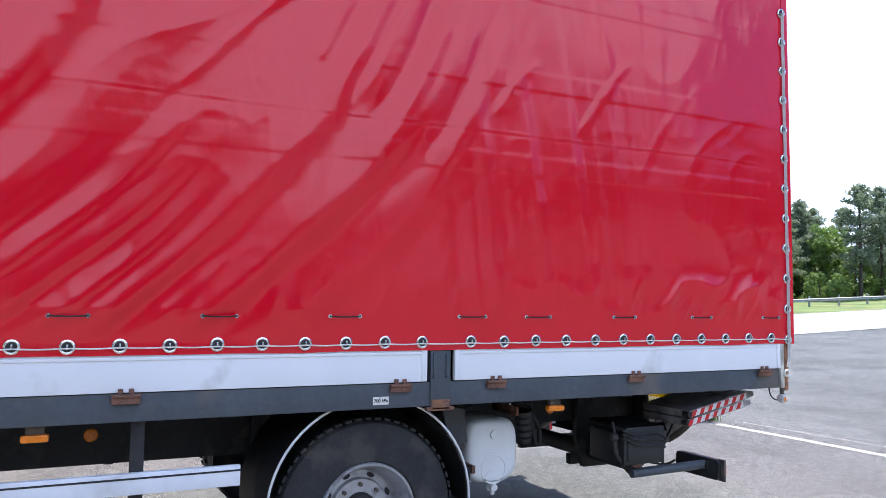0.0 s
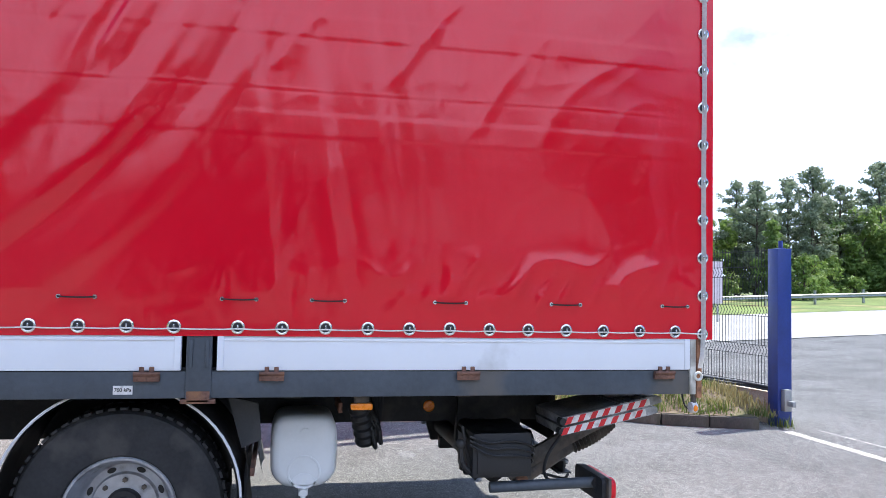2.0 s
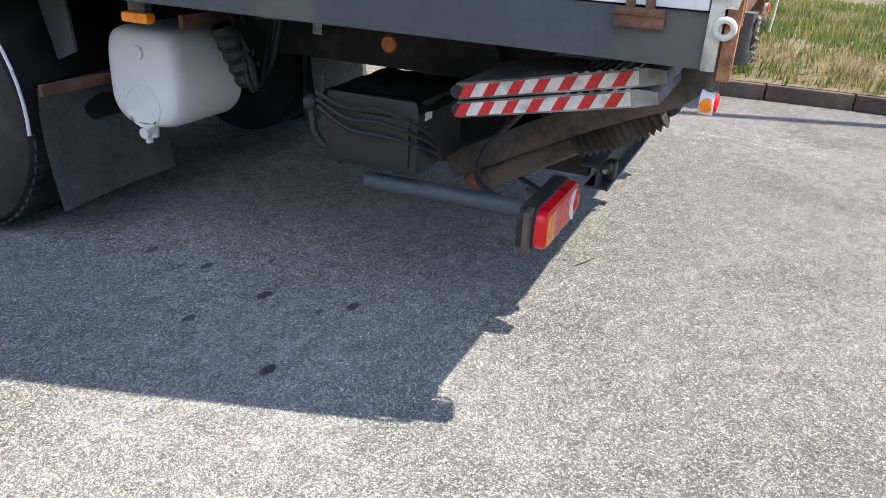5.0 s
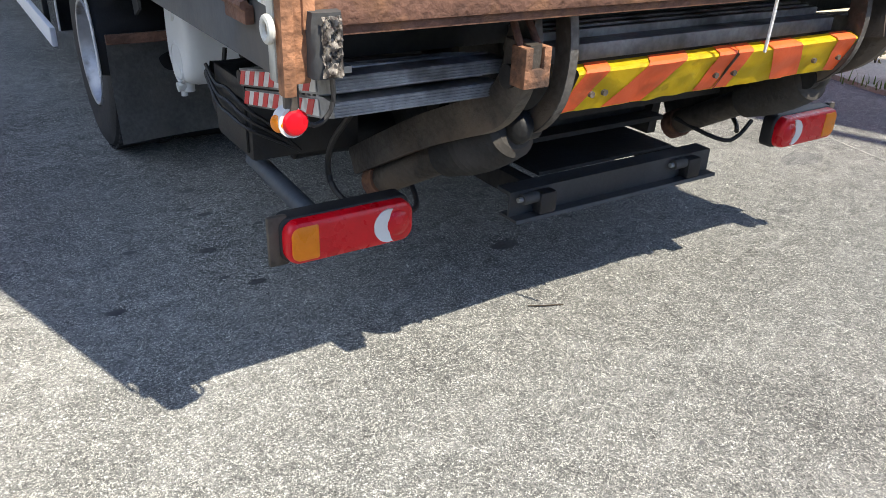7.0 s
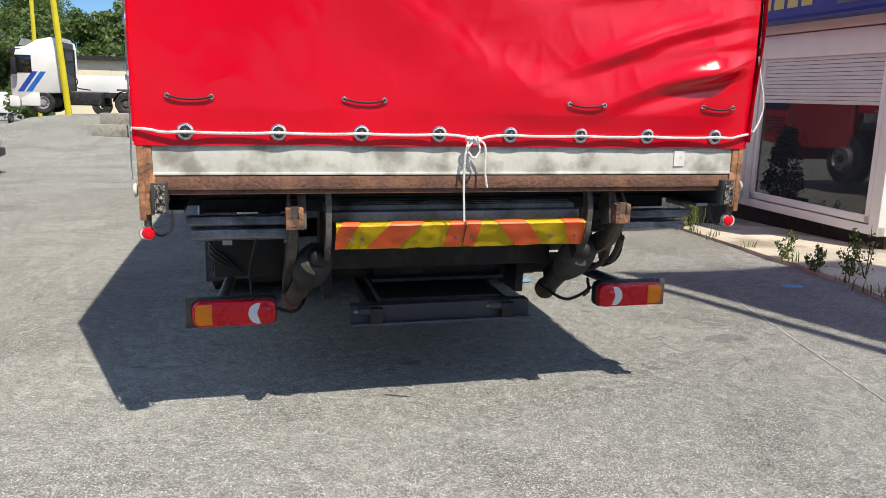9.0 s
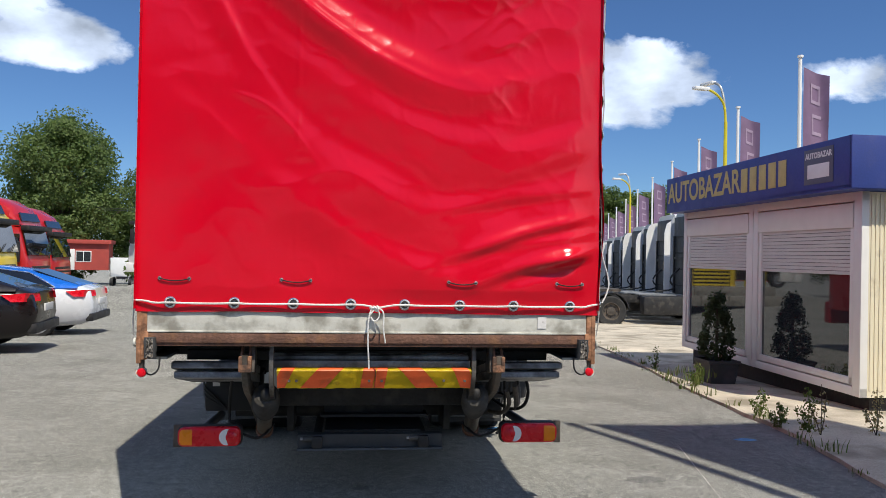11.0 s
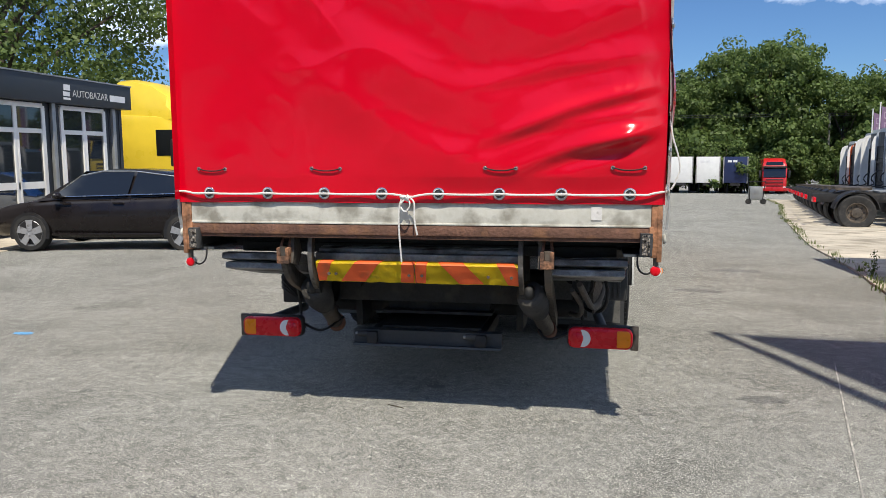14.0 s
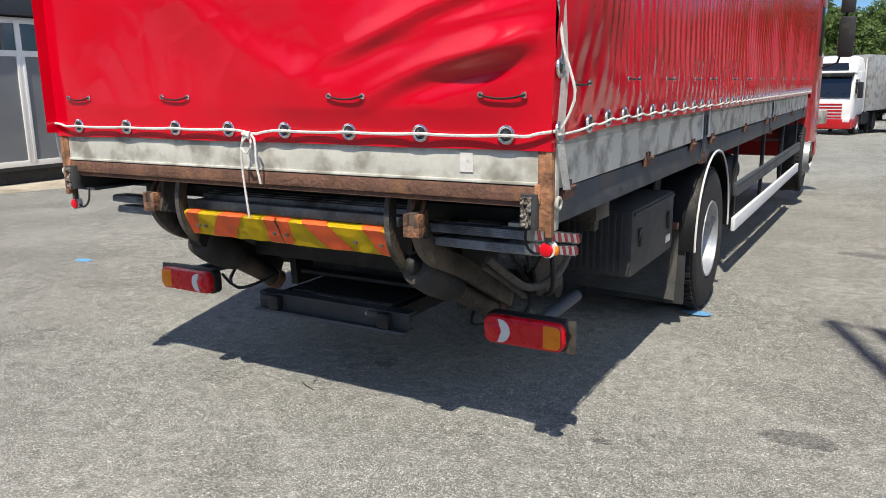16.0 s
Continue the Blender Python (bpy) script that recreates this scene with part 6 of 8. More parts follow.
# ---- weeds and grass ----
def tuft(bm, x, y, z, n, h, spread):
    for _ in range(n):
        a, r = random.uniform(0, math.tau), spread * random.random() ** 0.7
        px, py = x + r * math.cos(a), y + r * math.sin(a)
        b = random.uniform(0, math.tau)
        hh = h * random.uniform(0.5, 1.1)
        lean = Vector((math.cos(b), math.sin(b), 0)) * hh * random.uniform(0.15, 0.6)
        s = Vector((-math.sin(b), math.cos(b), 0)) * 0.006
        p = Vector((px, py, z))
        v = [bm.verts.new(q) for q in (p - s, p + s, p + lean * 0.35 + Vector((0, 0, hh * 0.6)) + s * 0.7, p + lean * 0.35 + Vector((0, 0, hh * 0.6)) - s * 0.7, p + lean + Vector((0, 0, hh)))]
        bm.faces.new((v[0], v[1], v[2], v[3]))
        bm.faces.new((v[3], v[2], v[4]))


def blades(name, places, material, label):
    bm = B()
    for q in places:
        tuft(bm, *q)
    solo(name, bm, material, label, "grass", kind="stuff", angle=180)


GREEN_BLADE = leaf_mat("green weed blades", (0.09, 0.15, 0.025), (0.17, 0.2, 0.05))
DRY_BLADE = leaf_mat("dry grass blades", (0.26, 0.22, 0.09), (0.36, 0.32, 0.16))


def inside(x, y, poly):
    c = False
    for (x0, y0), (x1, y1) in zip(poly, poly[1:] + poly[:1]):
        if (y0 > y) != (y1 > y) and x < (x1 - x0) * (y - y0) / (y1 - y0) + x0:
            c = not c
    return c


random.seed(4)
green, dry = [], []
for _ in range(2600):
    x, y = 2.8 + 7.0 * random.random() ** 1.5, random.uniform(-3.4, 0.55)
    if inside(x - 0.07, y, ISLAND) and y > -3.42 + 0.164 * (x - 2.96):
        (dry if wob(x * 1.3, y * 1.3, 2) + random.uniform(-0.25, 0.25) > 0.16 else green).append((x, y, 0.11 + 0.21 * step(x - float(np.interp(-y, [-p[1] for p in ISLAND[:8]], [p[0] for p in ISLAND[:8]])), 0.0, 0.9), 12, random.uniform(0.05, 0.17), 0.12))
blades("weeds", green, GREEN_BLADE, "green weeds on the island")
blades("dry_grass", dry, DRY_BLADE, "dry straw coloured grass on the island")
edge = []
for (x0, y0), (x1, y1) in zip(SLAB_EDGE, SLAB_EDGE[1:]):
    n = int(math.hypot(x1 - x0, y1 - y0) / 0.22)
    for i in range(n):
        t = (i + random.random()) / n
        if wob(x0 * 3 + t * 9, y0 * 2) > -0.15:
            edge.append((x0 + (x1 - x0) * t + random.uniform(-0.08, 0.12), y0 + (y1 - y0) * t, 0.02 + rise(x0, y0 + (y1 - y0) * t), random.randint(5, 12), random.uniform(0.04, 0.13), 0.09))
edge += [(4.3 + random.uniform(-0.2, 0.2), 5.2 + random.uniform(-0.5, 0.5), 0.05, 12, 0.12, 0.12) for _ in range(6)]
edge += [(2.75 + random.uniform(-0.2, 0.2), -3.4 + random.uniform(-0.1, 0.1), 0.01, 12, 0.12, 0.1) for _ in range(5)]
blades("weeds", edge, GREEN_BLADE, "weeds growing along the concrete edge")

# ---- fence, gate post, poles ----
gate = thing("gate_post", "dark blue square steel gate post with latch", "post", m=Matrix.Translation((2.96, -3.49, 0)))
part("post_body", box(B(), (-0.09, -0.09, -0.1), (0.09, 0.09, 2.0), 0.01), BLUE_PAINT, gate)
part("hinge_pin", box(cyl(B(), (-0.02, 0.0, 1.99), (-0.02, 0, 2.09), 0.025, 10), (-0.06, -0.03, 1.99), (0.03, 0.03, 2.01)), BLUE_PAINT, gate)
part("latch_box", box(box(B(), (-0.16, -0.04, 0.18), (-0.09, 0.05, 0.42), 0.01), (-0.26, -0.02, 0.24), (-0.16, 0.02, 0.3), 0.006), GALV, gate, "galvanised latch")
fence = thing("mesh_fence", "dark wire mesh fence on a low concrete base", "fence", m=Matrix.Translation((3.06, -3.48, 0.0)) @ Matrix.Rotation(radians(9.3), 4, "Z"))
FENCE_Z = (0.43, 0.82, 1.28, 1.74, 2.0)


def fence_y(z):
    """The panels are pressed into shallow V beads at each pair of cross wires."""
    return -0.035 * max(0.0, 1 - min(abs(z - q) for q in FENCE_Z[1:4]) / 0.06)


def wire_rows(bm, x):
    for z0, z1 in zip(wire_z, wire_z[1:]):
        a, b = Vector((x, fence_y(z0), z0)), Vector((x, fence_y(z1), z1))
        prism(bm, [(-0.0025, -0.0025), (0.0025, -0.0025), (0.0025, 0.0025), (-0.0025, 0.0025)], a, (1, 0, 0), (0, 1, 0), b - a)


wire_z = [0.43]
for q in FENCE_Z[1:4]:
    wire_z += [q - 0.06, q, q + 0.06]
wire_z += [2.0, 2.03]
bm = B()
for i in range(200):
    wire_rows(bm, 0.03 + i * 0.05)
part("wire_mesh", bm, WIRE, fence)["kind"] = "stuff"
for z in (0.44, 0.76, 0.88, 1.22, 1.34, 1.68, 1.8, 1.99):
    part("cross_wire", box(B(), (0, -0.006 + fence_y(z), z - 0.003), (10.0, 0.004 + fence_y(z), z + 0.003)), WIRE, fence)
part("base_board", box(B(), (0, -0.05, 0.0), (10.0, 0.03, 0.36), 0.01), CONCRETE, fence, "low concrete base board")
for x in (9.95,):
    part("fence_post", box(B(), (x - 0.025, -0.09, 0.0), (x + 0.025, -0.04, 2.03), 0.004), BLUE_PAINT, fence, "blue fence post")
for k in range(2):
    part("cable", tube(B(), [(i * 0.4, 0.06 + 0.02 * wob(i, k), 0.39 + 0.03 * k + 0.035 * wob(i * 0.9, k * 5)) for i in range(25)], 0.015, 6, 1), PLASTIC_BLACK, fence, "black cable lying along the fence")
pole = thing("flagpole", "tall pale flagpole with a hanging banner", "flagpole", m=Matrix.Translation((3.9, -2.66, 0.29)) @ Matrix.Rotation(radians(-1.1), 4, "Y"))
part("mast", cyl(B(), (0, 0, -0.1), (0, 0, 9.3), 0.078, 20, 0.05), PINK_POLE, pole)
part("foot_plate", box(B(), (-0.16, -0.16, -0.02), (0.16, 0.16, 0.03), 0.006), GALV, pole)
part("foot_collar", lathe(B(), [(0.075, 0.0), (0.13, 0.0), (0.13, 0.05), (0.1, 0.07), (0.1, 0.12), (0.078, 0.13)], (0, 0, 0.02), (0, 0, 1), 20), PINK_POLE, pole)
part("banner", sheet(B(), 10, 24, lambda u, v: Vector((0.17 + 2.4 * u, 0.05 * math.sin(u * 5 + v * 3), 4.9 + 4.3 * v))), FLAG, pole)
part("banner_arm", cyl(B(), (0, 0, 9.24), (2.6, 0, 9.24), 0.015, 8), GALV, pole)
signpost = thing("banner_post", "blue post with a hanging blue and yellow banner", "post", m=Matrix.Translation((6.64, -2.87, 0.2)))
part("post_body", cyl(B(), (0, 0, -0.1), (0, 0, 3.35), 0.05, 14), BLUE_PAINT, signpost)
ban = part("banner", sheet(B(), 8, 14, lambda u, v: Vector((0.07 + 0.45 * u, -0.29 * u + 0.02 * math.sin(u * 6 + v * 4), 1.75 + 1.5 * v))), BANNER, signpost, "blue banner with yellow bars")
part("banner_stripe", sheet(B(), 8, 1, lambda u, v: Vector((0.07 + 0.45 * u - 0.006, -0.29 * u + 0.02 * math.sin(u * 6) - 0.008, 1.76 + 0.09 * v))), YELLOW_PRINT, ban)
for k in range(5):
    w = (0.25, 0.13, 0.3, 0.33, 0.29)[k]
    part("text_bar", box(B(), (0.275 - w / 2, -0.178, 2.75 - k * 0.13), (0.275 + w / 2, -0.171, 2.81 - k * 0.13), turn=Matrix.Rotation(-0.57, 4, "Z")), YELLOW_PRINT, ban)
# boards on legs across the road
def road_board(x, y, w, h, z, material, label):
    zz = rise(x, y)
    b = thing("sign_board", label, "sign", m=Matrix.Translation((x, y, zz)) @ Matrix.Rotation(radians(-90), 4, "Z"))
    part("board", box(B(), (-w / 2, -0.02, z), (w / 2, 0.02, z + h), 0.004), material, b)
    for q in (-w * 0.4, w * 0.4):
        part("leg", box(B(), (q - 0.03, 0.02, -0.1), (q + 0.03, 0.07, z + h * 0.9)), GALV, b)
    for k in range(int(w / 0.18)):
        part("rib", box(B(), (-w / 2 + 0.09 + k * 0.18, -0.026, z), (-w / 2 + 0.1 + k * 0.18, -0.02, z + h)), GALV, b)
    return b


for x, y, w, h, z, m, label in ((21.5, -13.5, 1.72, 1.6, 1.09, PINK_POLE, "pale pink ribbed notice board on legs"), (21.6, -12.3, 0.95, 0.65, 2.03, WHITE_PAINT, "red and white notice board on legs"), (21.4, -10.4, 1.0, 0.68, 1.54, ALU_WHITE, "small pale ribbed notice board on legs"), (21.0, -5.3, 0.8, 0.75, 1.92, ALU_WHITE, "small pale ribbed notice board on legs")):
    z -= rise(x, y)
    rb = road_board(x, y, w, h, z, m, label)
    if m == WHITE_PAINT:
        part("red_field", box(B(), (-0.44, -0.03, 0.02 + z), (0.44, -0.027, 0.4 + z)), CAB_RED, rb)

# guard rail along the road
rail = thing("guard_rail", "galvanised steel crash barrier along the road", "crash barrier")
bm = B()
ys = np.linspace(25, -90, 70)
prof = [(0, 0.46), (-0.05, 0.5), (0, 0.57), (-0.05, 0.64), (0, 0.68), (0.02, 0.68), (0.02, 0.46)]
loft(bm, [[Vector((31.2 + px, y, rise(31, y) + 0.02 + pz)) for px, pz in prof] for y in map(float, ys)])
part("beam", bm, GALV, rail)
for y in np.arange(22, -88, -3.0):
    y = float(y)
    part("rail_post", box(B(), (31.24, y - 0.05, rise(31, y)), (31.34, y + 0.05, rise(31, y) + 0.9)), GALV, rail)

# ---- trees ----
def leaf_cards(bm, c, r, n, size, squash=0.8):
    for _ in range(n):
        d = Vector((random.gauss(0, 1), random.gauss(0, 1), random.gauss(0, 1))).normalized() * r * random.uniform(0.55, 1.05)
        d.z *= squash
        p = Vector(c) + d
        nrm = (d.normalized() + Vector((random.uniform(-1, 1), random.uniform(-1, 1), random.uniform(-0.6, 1.2))) * 0.9).normalized()
        u = nrm.orthogonal().normalized()
        u = Matrix.Rotation(random.uniform(0, 6.28), 3, nrm) @ u
        v = nrm.cross(u)
        s = size * random.uniform(0.6, 1.4)
        bm.faces.new([bm.verts.new(p + q) for q in (u * s * 0.5, v * s * 0.32, -u * s * 0.5, -v * s * 0.32)])


# single leafy weeds along the concrete edge
def weed(x, y, h, lush, dry=False):
    random.seed(int(x * 100 + y * 10))
    w = thing("weed", "dry brown weed stalk at the concrete edge" if dry else "leafy green weed growing at the concrete edge", "weed", "weeds along the edge")
    stem, leaves = B(), B()
    for k in range(3):
        a = k * 2.2 + x
        tip = Vector((0.05 * math.cos(a) * k, 0.05 * math.sin(a) * k, h * (1 - 0.22 * k)))
        tube(stem, [(0, 0, 0), tip * 0.5 + Vector((0.01, 0, 0)), tip], [0.005, 0.004, 0.002], 5, 1)
        for i in range(lush):
            f = 0.15 + 0.85 * i / lush
            leaf_cards(leaves, tip * f, 0.045 * (1.2 - 0.6 * f) + 0.012, 6, 0.032, 0.5)
    part("stem", stem, BARK if dry else GREEN_BLADE, w)
    part("leaves", leaves, DRY_BLADE if dry else GREEN_BLADE, w, angle=180)
    w.matrix_world = Matrix.Translation((x, y, 0.02 + rise(x, y)))


for x, y, h, lush, dry in ((4.55, 7.0, 0.38, 8, False), (4.3, 5.1, 0.32, 12, False), (4.42, 5.25, 0.3, 10, False), (3.95, 2.95, 0.3, 10, False), (3.85, 2.44, 0.24, 14, False), (3.98, 2.2, 0.42, 14, False), (4.03, 2.09, 0.46, 5, True), (4.55, 2.07, 0.44, 9, True)):
    weed(x, y, h, lush, dry)


def broad_tree(h, w, material, label, seed, leaf=0.35, clumps=70, per=60, group="trees", low=0.24):
    """Leafy tree: limbs run to separate lobes of the crown, each lobe a shell of leaf clumps with gaps between."""
    random.seed(seed)
    t = thing("tree", label, "tree", group)
    bm = B()
    tube(bm, [(0, 0, -0.3), (0.1, 0.05, h * 0.2), (-0.05, 0.1, h * 0.5), (0.05, 0, h * 0.85)], [h * 0.028, h * 0.022, h * 0.015, 0.03], 10, 2)
    crown = B()
    lobes = []
    n = max(8, clumps // 9)
    for i in range(n):
        z = low + (0.88 - low) * ((i + random.random()) / n)
        wide = math.sin(min(1.0, max(0.14, z - 0.1) * 1.25) * math.pi * 0.82 + 0.35)
        rad = w * 0.5 * max(0.05, wide) * random.uniform(0.3, 0.86)
        a = i * 2.4 + random.uniform(-0.5, 0.5)
        c = Vector((rad * math.cos(a), rad * math.sin(a), h * z))
        lobes.append((c, w * random.uniform(0.13, 0.21)))
        s = Vector((0, 0, h * max(0.15, z * 0.7 - 0.1)))
        tube(bm, [s, s.lerp(c, 0.5) + Vector((0, 0, 0.06 * h * random.uniform(-0.3, 0.6))), c], [h * 0.01, h * 0.007, 0.02], 5, 1)
    for i in range(clumps):
        c, r = lobes[i % n]
        d = Vector((random.gauss(0, 1), random.gauss(0, 1), random.gauss(0.25, 0.8))).normalized()
        r *= random.uniform(0.55, 1.1)
        leaf_cards(crown, c + Vector((d.x * r, d.y * r, d.z * r * 0.85)), w * random.uniform(0.06, 0.115), per, leaf)
    part("trunk", bm, BARK, t)
    part("crown", crown, material, t, angle=180)
    return t


def conifer(h, w, material, label, seed, group="trees", leaf=0.15, bare=0.22, thin=0.75):
    """Pine: whorls of uneven limbs, each carrying flat sprays of needles, with a pointed leader."""
    random.seed(seed)
    t = thing("tree", label, "tree", group)
    bm = tube(B(), [(0, 0, -0.3), (0.08, 0.03, h * 0.5), (0, 0, h)], [h * 0.016, h * 0.011, 0.015], 8, 1)
    crown = B()
    z = h * bare
    while z < h * 0.985:
        f = max(0.0, (z / h - bare) / (1 - bare))
        reach = w * 0.5 * (0.4 + 0.6 * min(1, f * 3)) * (1 - f ** 2.2) * (0.7 + 0.5 * wob(z * 1.7, seed)) + 0.1
        n = random.choice((3, 4, 5))
        a0 = random.uniform(0, math.tau)
        for k in range(n):
            if random.random() > thin + 0.2 * f:
                continue
            a = a0 + k * math.tau / n + random.uniform(-0.35, 0.35)
            e = reach * random.uniform(0.35, 1.3)
            tip = Vector((e * math.cos(a), e * math.sin(a), z + e * random.uniform(-0.1, 0.7)))
            root = Vector((0.03, 0.01, z - 0.05))
            tube(bm, [root, root.lerp(tip, 0.5) - Vector((0, 0, 0.06 * e)), tip], [0.012 + 0.012 * e, 0.01 + 0.006 * e, 0.006], 4)
            m = max(2, int(e / 0.22))
            for q in range(m):
                g = 0.3 + 0.7 * (q + 0.6) / m
                c = root.lerp(tip, g) + Vector((random.uniform(-0.12, 0.12), random.uniform(-0.12, 0.12), random.uniform(-0.02, 0.14)))
                leaf_cards(crown, c, 0.2 + 0.12 * e * (1 - g) + 0.08 * random.random(), 34, leaf, 0.7)
        z += random.uniform(0.22, 0.45)
    leaf_cards(crown, (0, 0, h), 0.1, 10, leaf * 0.8, 2.5)
    part("trunk", bm, BARK, t)
    part("crown", crown, material, t, angle=180)
    return t


def scatter(n, f, seed, s0=0.8, s1=1.15, taller=0.0):
    random.seed(seed)
    res = []
    for i in range(n):
        x, y = f(i / max(1, n - 1))
        res.append((x + random.uniform(-1.5, 1.5), y + random.uniform(-2, 2), random.uniform(s0, s1) * (1 + taller * i / n), random.uniform(0, 6.28)))
    return res


def grow(kind, spots):
    """Each tree in turn: the first spot takes the tree itself, the others copies."""
    x, y, s, a = spots[0]
    for x1, y1, s1, a1 in spots[1:]:
        kind.scale = (s1, s1, s1)
        copy_thing(kind, Matrix.Translation((x1, y1, rise(x1, y1))) @ Matrix.Rotation(a1, 4, "Z"))
    kind.matrix_world = Matrix.Translation((x, y, rise(x, y))) @ Matrix.Rotation(a, 4, "Z") @ Matrix.Diagonal((s, s, s, 1))


# wood past the road
grow(conifer(7.4, 5.0, LEAF_PINE, "tall pine with a ragged crown at the edge of the wood", 11), scatter(17, lambda t: (40.5 + 2.5 * math.sin(t * 19), 6 - 68 * t), 1, 0.86, 1.12, 0.3))
grow(conifer(6.8, 5.6, LEAF_PINE, "broad dark pine at the edge of the wood", 13, bare=0.1, thin=0.85), scatter(15, lambda t: (43 + 2.5 * math.sin(t * 13 + 1), 5 - 66 * t), 3, 0.85, 1.12, 0.3))
grow(broad_tree(6.2, 5.6, LEAF_BIRCH, "leafy green tree at the edge of the wood", 12, 0.2, 90, 90, low=0.12), scatter(13, lambda t: (41.5 + 2 * math.sin(t * 17), 7 - 70 * t), 2, 0.75, 1.1, 0.2))
grow(conifer(7.6, 5.6, LEAF_PINE, "dark pine deep in the wood", 16, bare=0.05, thin=0.95), scatter(22, lambda t: (48 + 2 * math.sin(t * 7), 14 - 84 * t), 6, 0.9, 1.06, 0.3))
grow(conifer(6.9, 4.6, LEAF_BIRCH, "bright green young tree by the road", 14, leaf=0.2, bare=0.03, thin=1.0), [(36.6, -40.8, 1.0, 0), (37.0, -27.5, 0.75, 1)])
grow(broad_tree(3.1, 4.2, LEAF_BIRCH, "green bush along the edge of the wood", 15, 0.17, 60, 70, "bushes", 0.08), scatter(24, lambda t: (38.5 + 1.2 * math.sin(t * 20), 8 - 72 * t), 5, 0.75, 1.25))
grow(broad_tree(3.8, 5.4, LEAF, "dense undergrowth inside the wood", 17, 0.22, 60, 70, "bushes", 0.08), scatter(20, lambda t: (45.5, 12 - 80 * t), 8, 0.9, 1.2))
# wood behind the yard
grow(broad_tree(17, 14, LEAF, "tall leafy tree behind the yard", 21, 0.4, 150, 130), [(17, 97, 1.08, 0), (24, 96, 1.12, 2), (6, 98, 0.8, 1), (-8, 97, 0.78, 3), (33, 94, 0.86, 4), (42, 96, 0.86, 1.4), (51, 95, 0.9, 2.7)])
grow(broad_tree(14.5, 12, LEAF, "dark leafy tree behind the yard", 22, 0.38, 130, 120), [(11, 93, 0.92, 0), (21, 92, 1.2, 1), (29, 91, 0.95, 2), (-2, 90, 0.8, 3), (38, 90, 0.95, 5), (47, 91, 0.95, 0.5), (1, 96, 0.9, 4), (14, 101, 1.1, 3)])
grow(broad_tree(5, 7, LEAF, "undergrowth at the edge of the wood", 23, 0.32, 55, 80, "bushes", 0.08), scatter(16, lambda t: (-7 + 63 * t, 87), 7, 0.8, 1.2) + scatter(18, lambda t: (-5 + 66 * t, 92), 9, 1.4, 2.1))
# wood closing the west and the south
grow(broad_tree(11, 9, LEAF, "leafy tree at the yard's edge", 24, 0.55, 70, 50), [(-33 + 3 * math.sin(k * 2.1), -34 + 5.5 * k, 1.0 + 0.15 * math.sin(k * 3.7), k * 1.3) for k in range(13)] + [(-34 + 5.0 * k, -47 + 3 * math.sin(k * 1.7), 1.25 + 0.15 * math.sin(k * 2.9), k * 0.9) for k in range(10)])
# old oaks on the yard's far side
grow(broad_tree(12.6, 10.5, LEAF, "broad old oak with a full crown", 31, 0.2, 400, 140), [(-40.8, 110.4, 1.95, 0), (-64.7, 114.8, 1.5, 1), (-29.6, 118.3, 1.5, 2.0)])
grow(broad_tree(5.5, 6, LEAF, "lower green tree by the red building", 32, 0.22, 80, 100), [(-37.3, 103.4, 1.7, 0), (-31.7, 112.4, 1.8, 1)])
grow(broad_tree(9.0, 9.0, LEAF, "tall leafy tree behind the dark office", 33, 0.12, 260, 240, low=0.15), [(-19.2, 18.9, 1.4, 0)])
grow(broad_tree(8, 8, LEAF, "leafy tree behind the parked lorries", 34, 0.26, 100, 110), [(-9.5, 58, 1.15, 0.3), (-4.5, 60, 1.25, 1.3), (-13.5, 59, 1.1, 2), (-1.5, 57, 1.0, 0.9)])
grow(broad_tree(4, 6, LEAF, "undergrowth behind the parked lorries", 35, 0.24, 60, 80, "bushes", 0.08), [(-8.5, 52, 1.2, 0), (-4.6, 51, 1.1, 1), (-12.5, 51, 1.2, 2), (-1.5, 51, 1.0, 4)])

# ---- dark office of containers ----
office = thing("dark_office", "anthracite container office with tall white-framed glazing", "office", m=Matrix.Translation((0, 0.42, -0.22)))
OX, OY0, OY1 = -11.0, 1.0, 13.75
wall = part("office_wall", box(B(), (OX - 5, OY0, 0.3), (OX, OY1, 2.95)), DARK_CLAD, office)
rib_mesh = mesh_of("rib", box(B(), (0, 0, 0.45), (0.02, 0.09, 2.9)), DARK_CLAD)
for k in range(60):
    ob = new("rib", rib_mesh)
    ob.parent = wall
    ob.matrix_local = Matrix.Translation((OX, OY0 + 0.1 + k * 0.212, 0))
top = part("office_fascia", box(B(), (OX - 5.05, OY0 - 0.1, 2.93), (OX + 0.22, OY1 + 0.12, 3.5), 0.01), DARK_CLAD, office, "plain dark fascia with small white lettering")
part("roof_edge", box(B(), (OX - 5.06, OY0 - 0.12, 3.5), (OX + 0.24, OY1 + 0.14, 3.53)), GALV, top)
text_on("AUTOBAZAR", 0.22, Matrix.Translation((OX + 0.224, 12.25, 3.17)) @ pose(0, 0, 0, 90, 0, 90), SHUTTER, top)
part("text_bar", box(B(), (OX + 0.221, 12.98, 3.09), (OX + 0.2245, 13.6, 3.24)), LETTER_WHITE, top)
bm = box(B(), (OX + 0.221, 11.28, 3.02), (OX + 0.2245, 11.52, 3.07))
box(bm, (OX + 0.221, 11.28, 3.1), (OX + 0.2245, 11.5, 3.2))
box(bm, (OX + 0.221, 11.3, 3.23), (OX + 0.2245, 11.52, 3.36))
part("mark", bm, LETTER_WHITE, top)
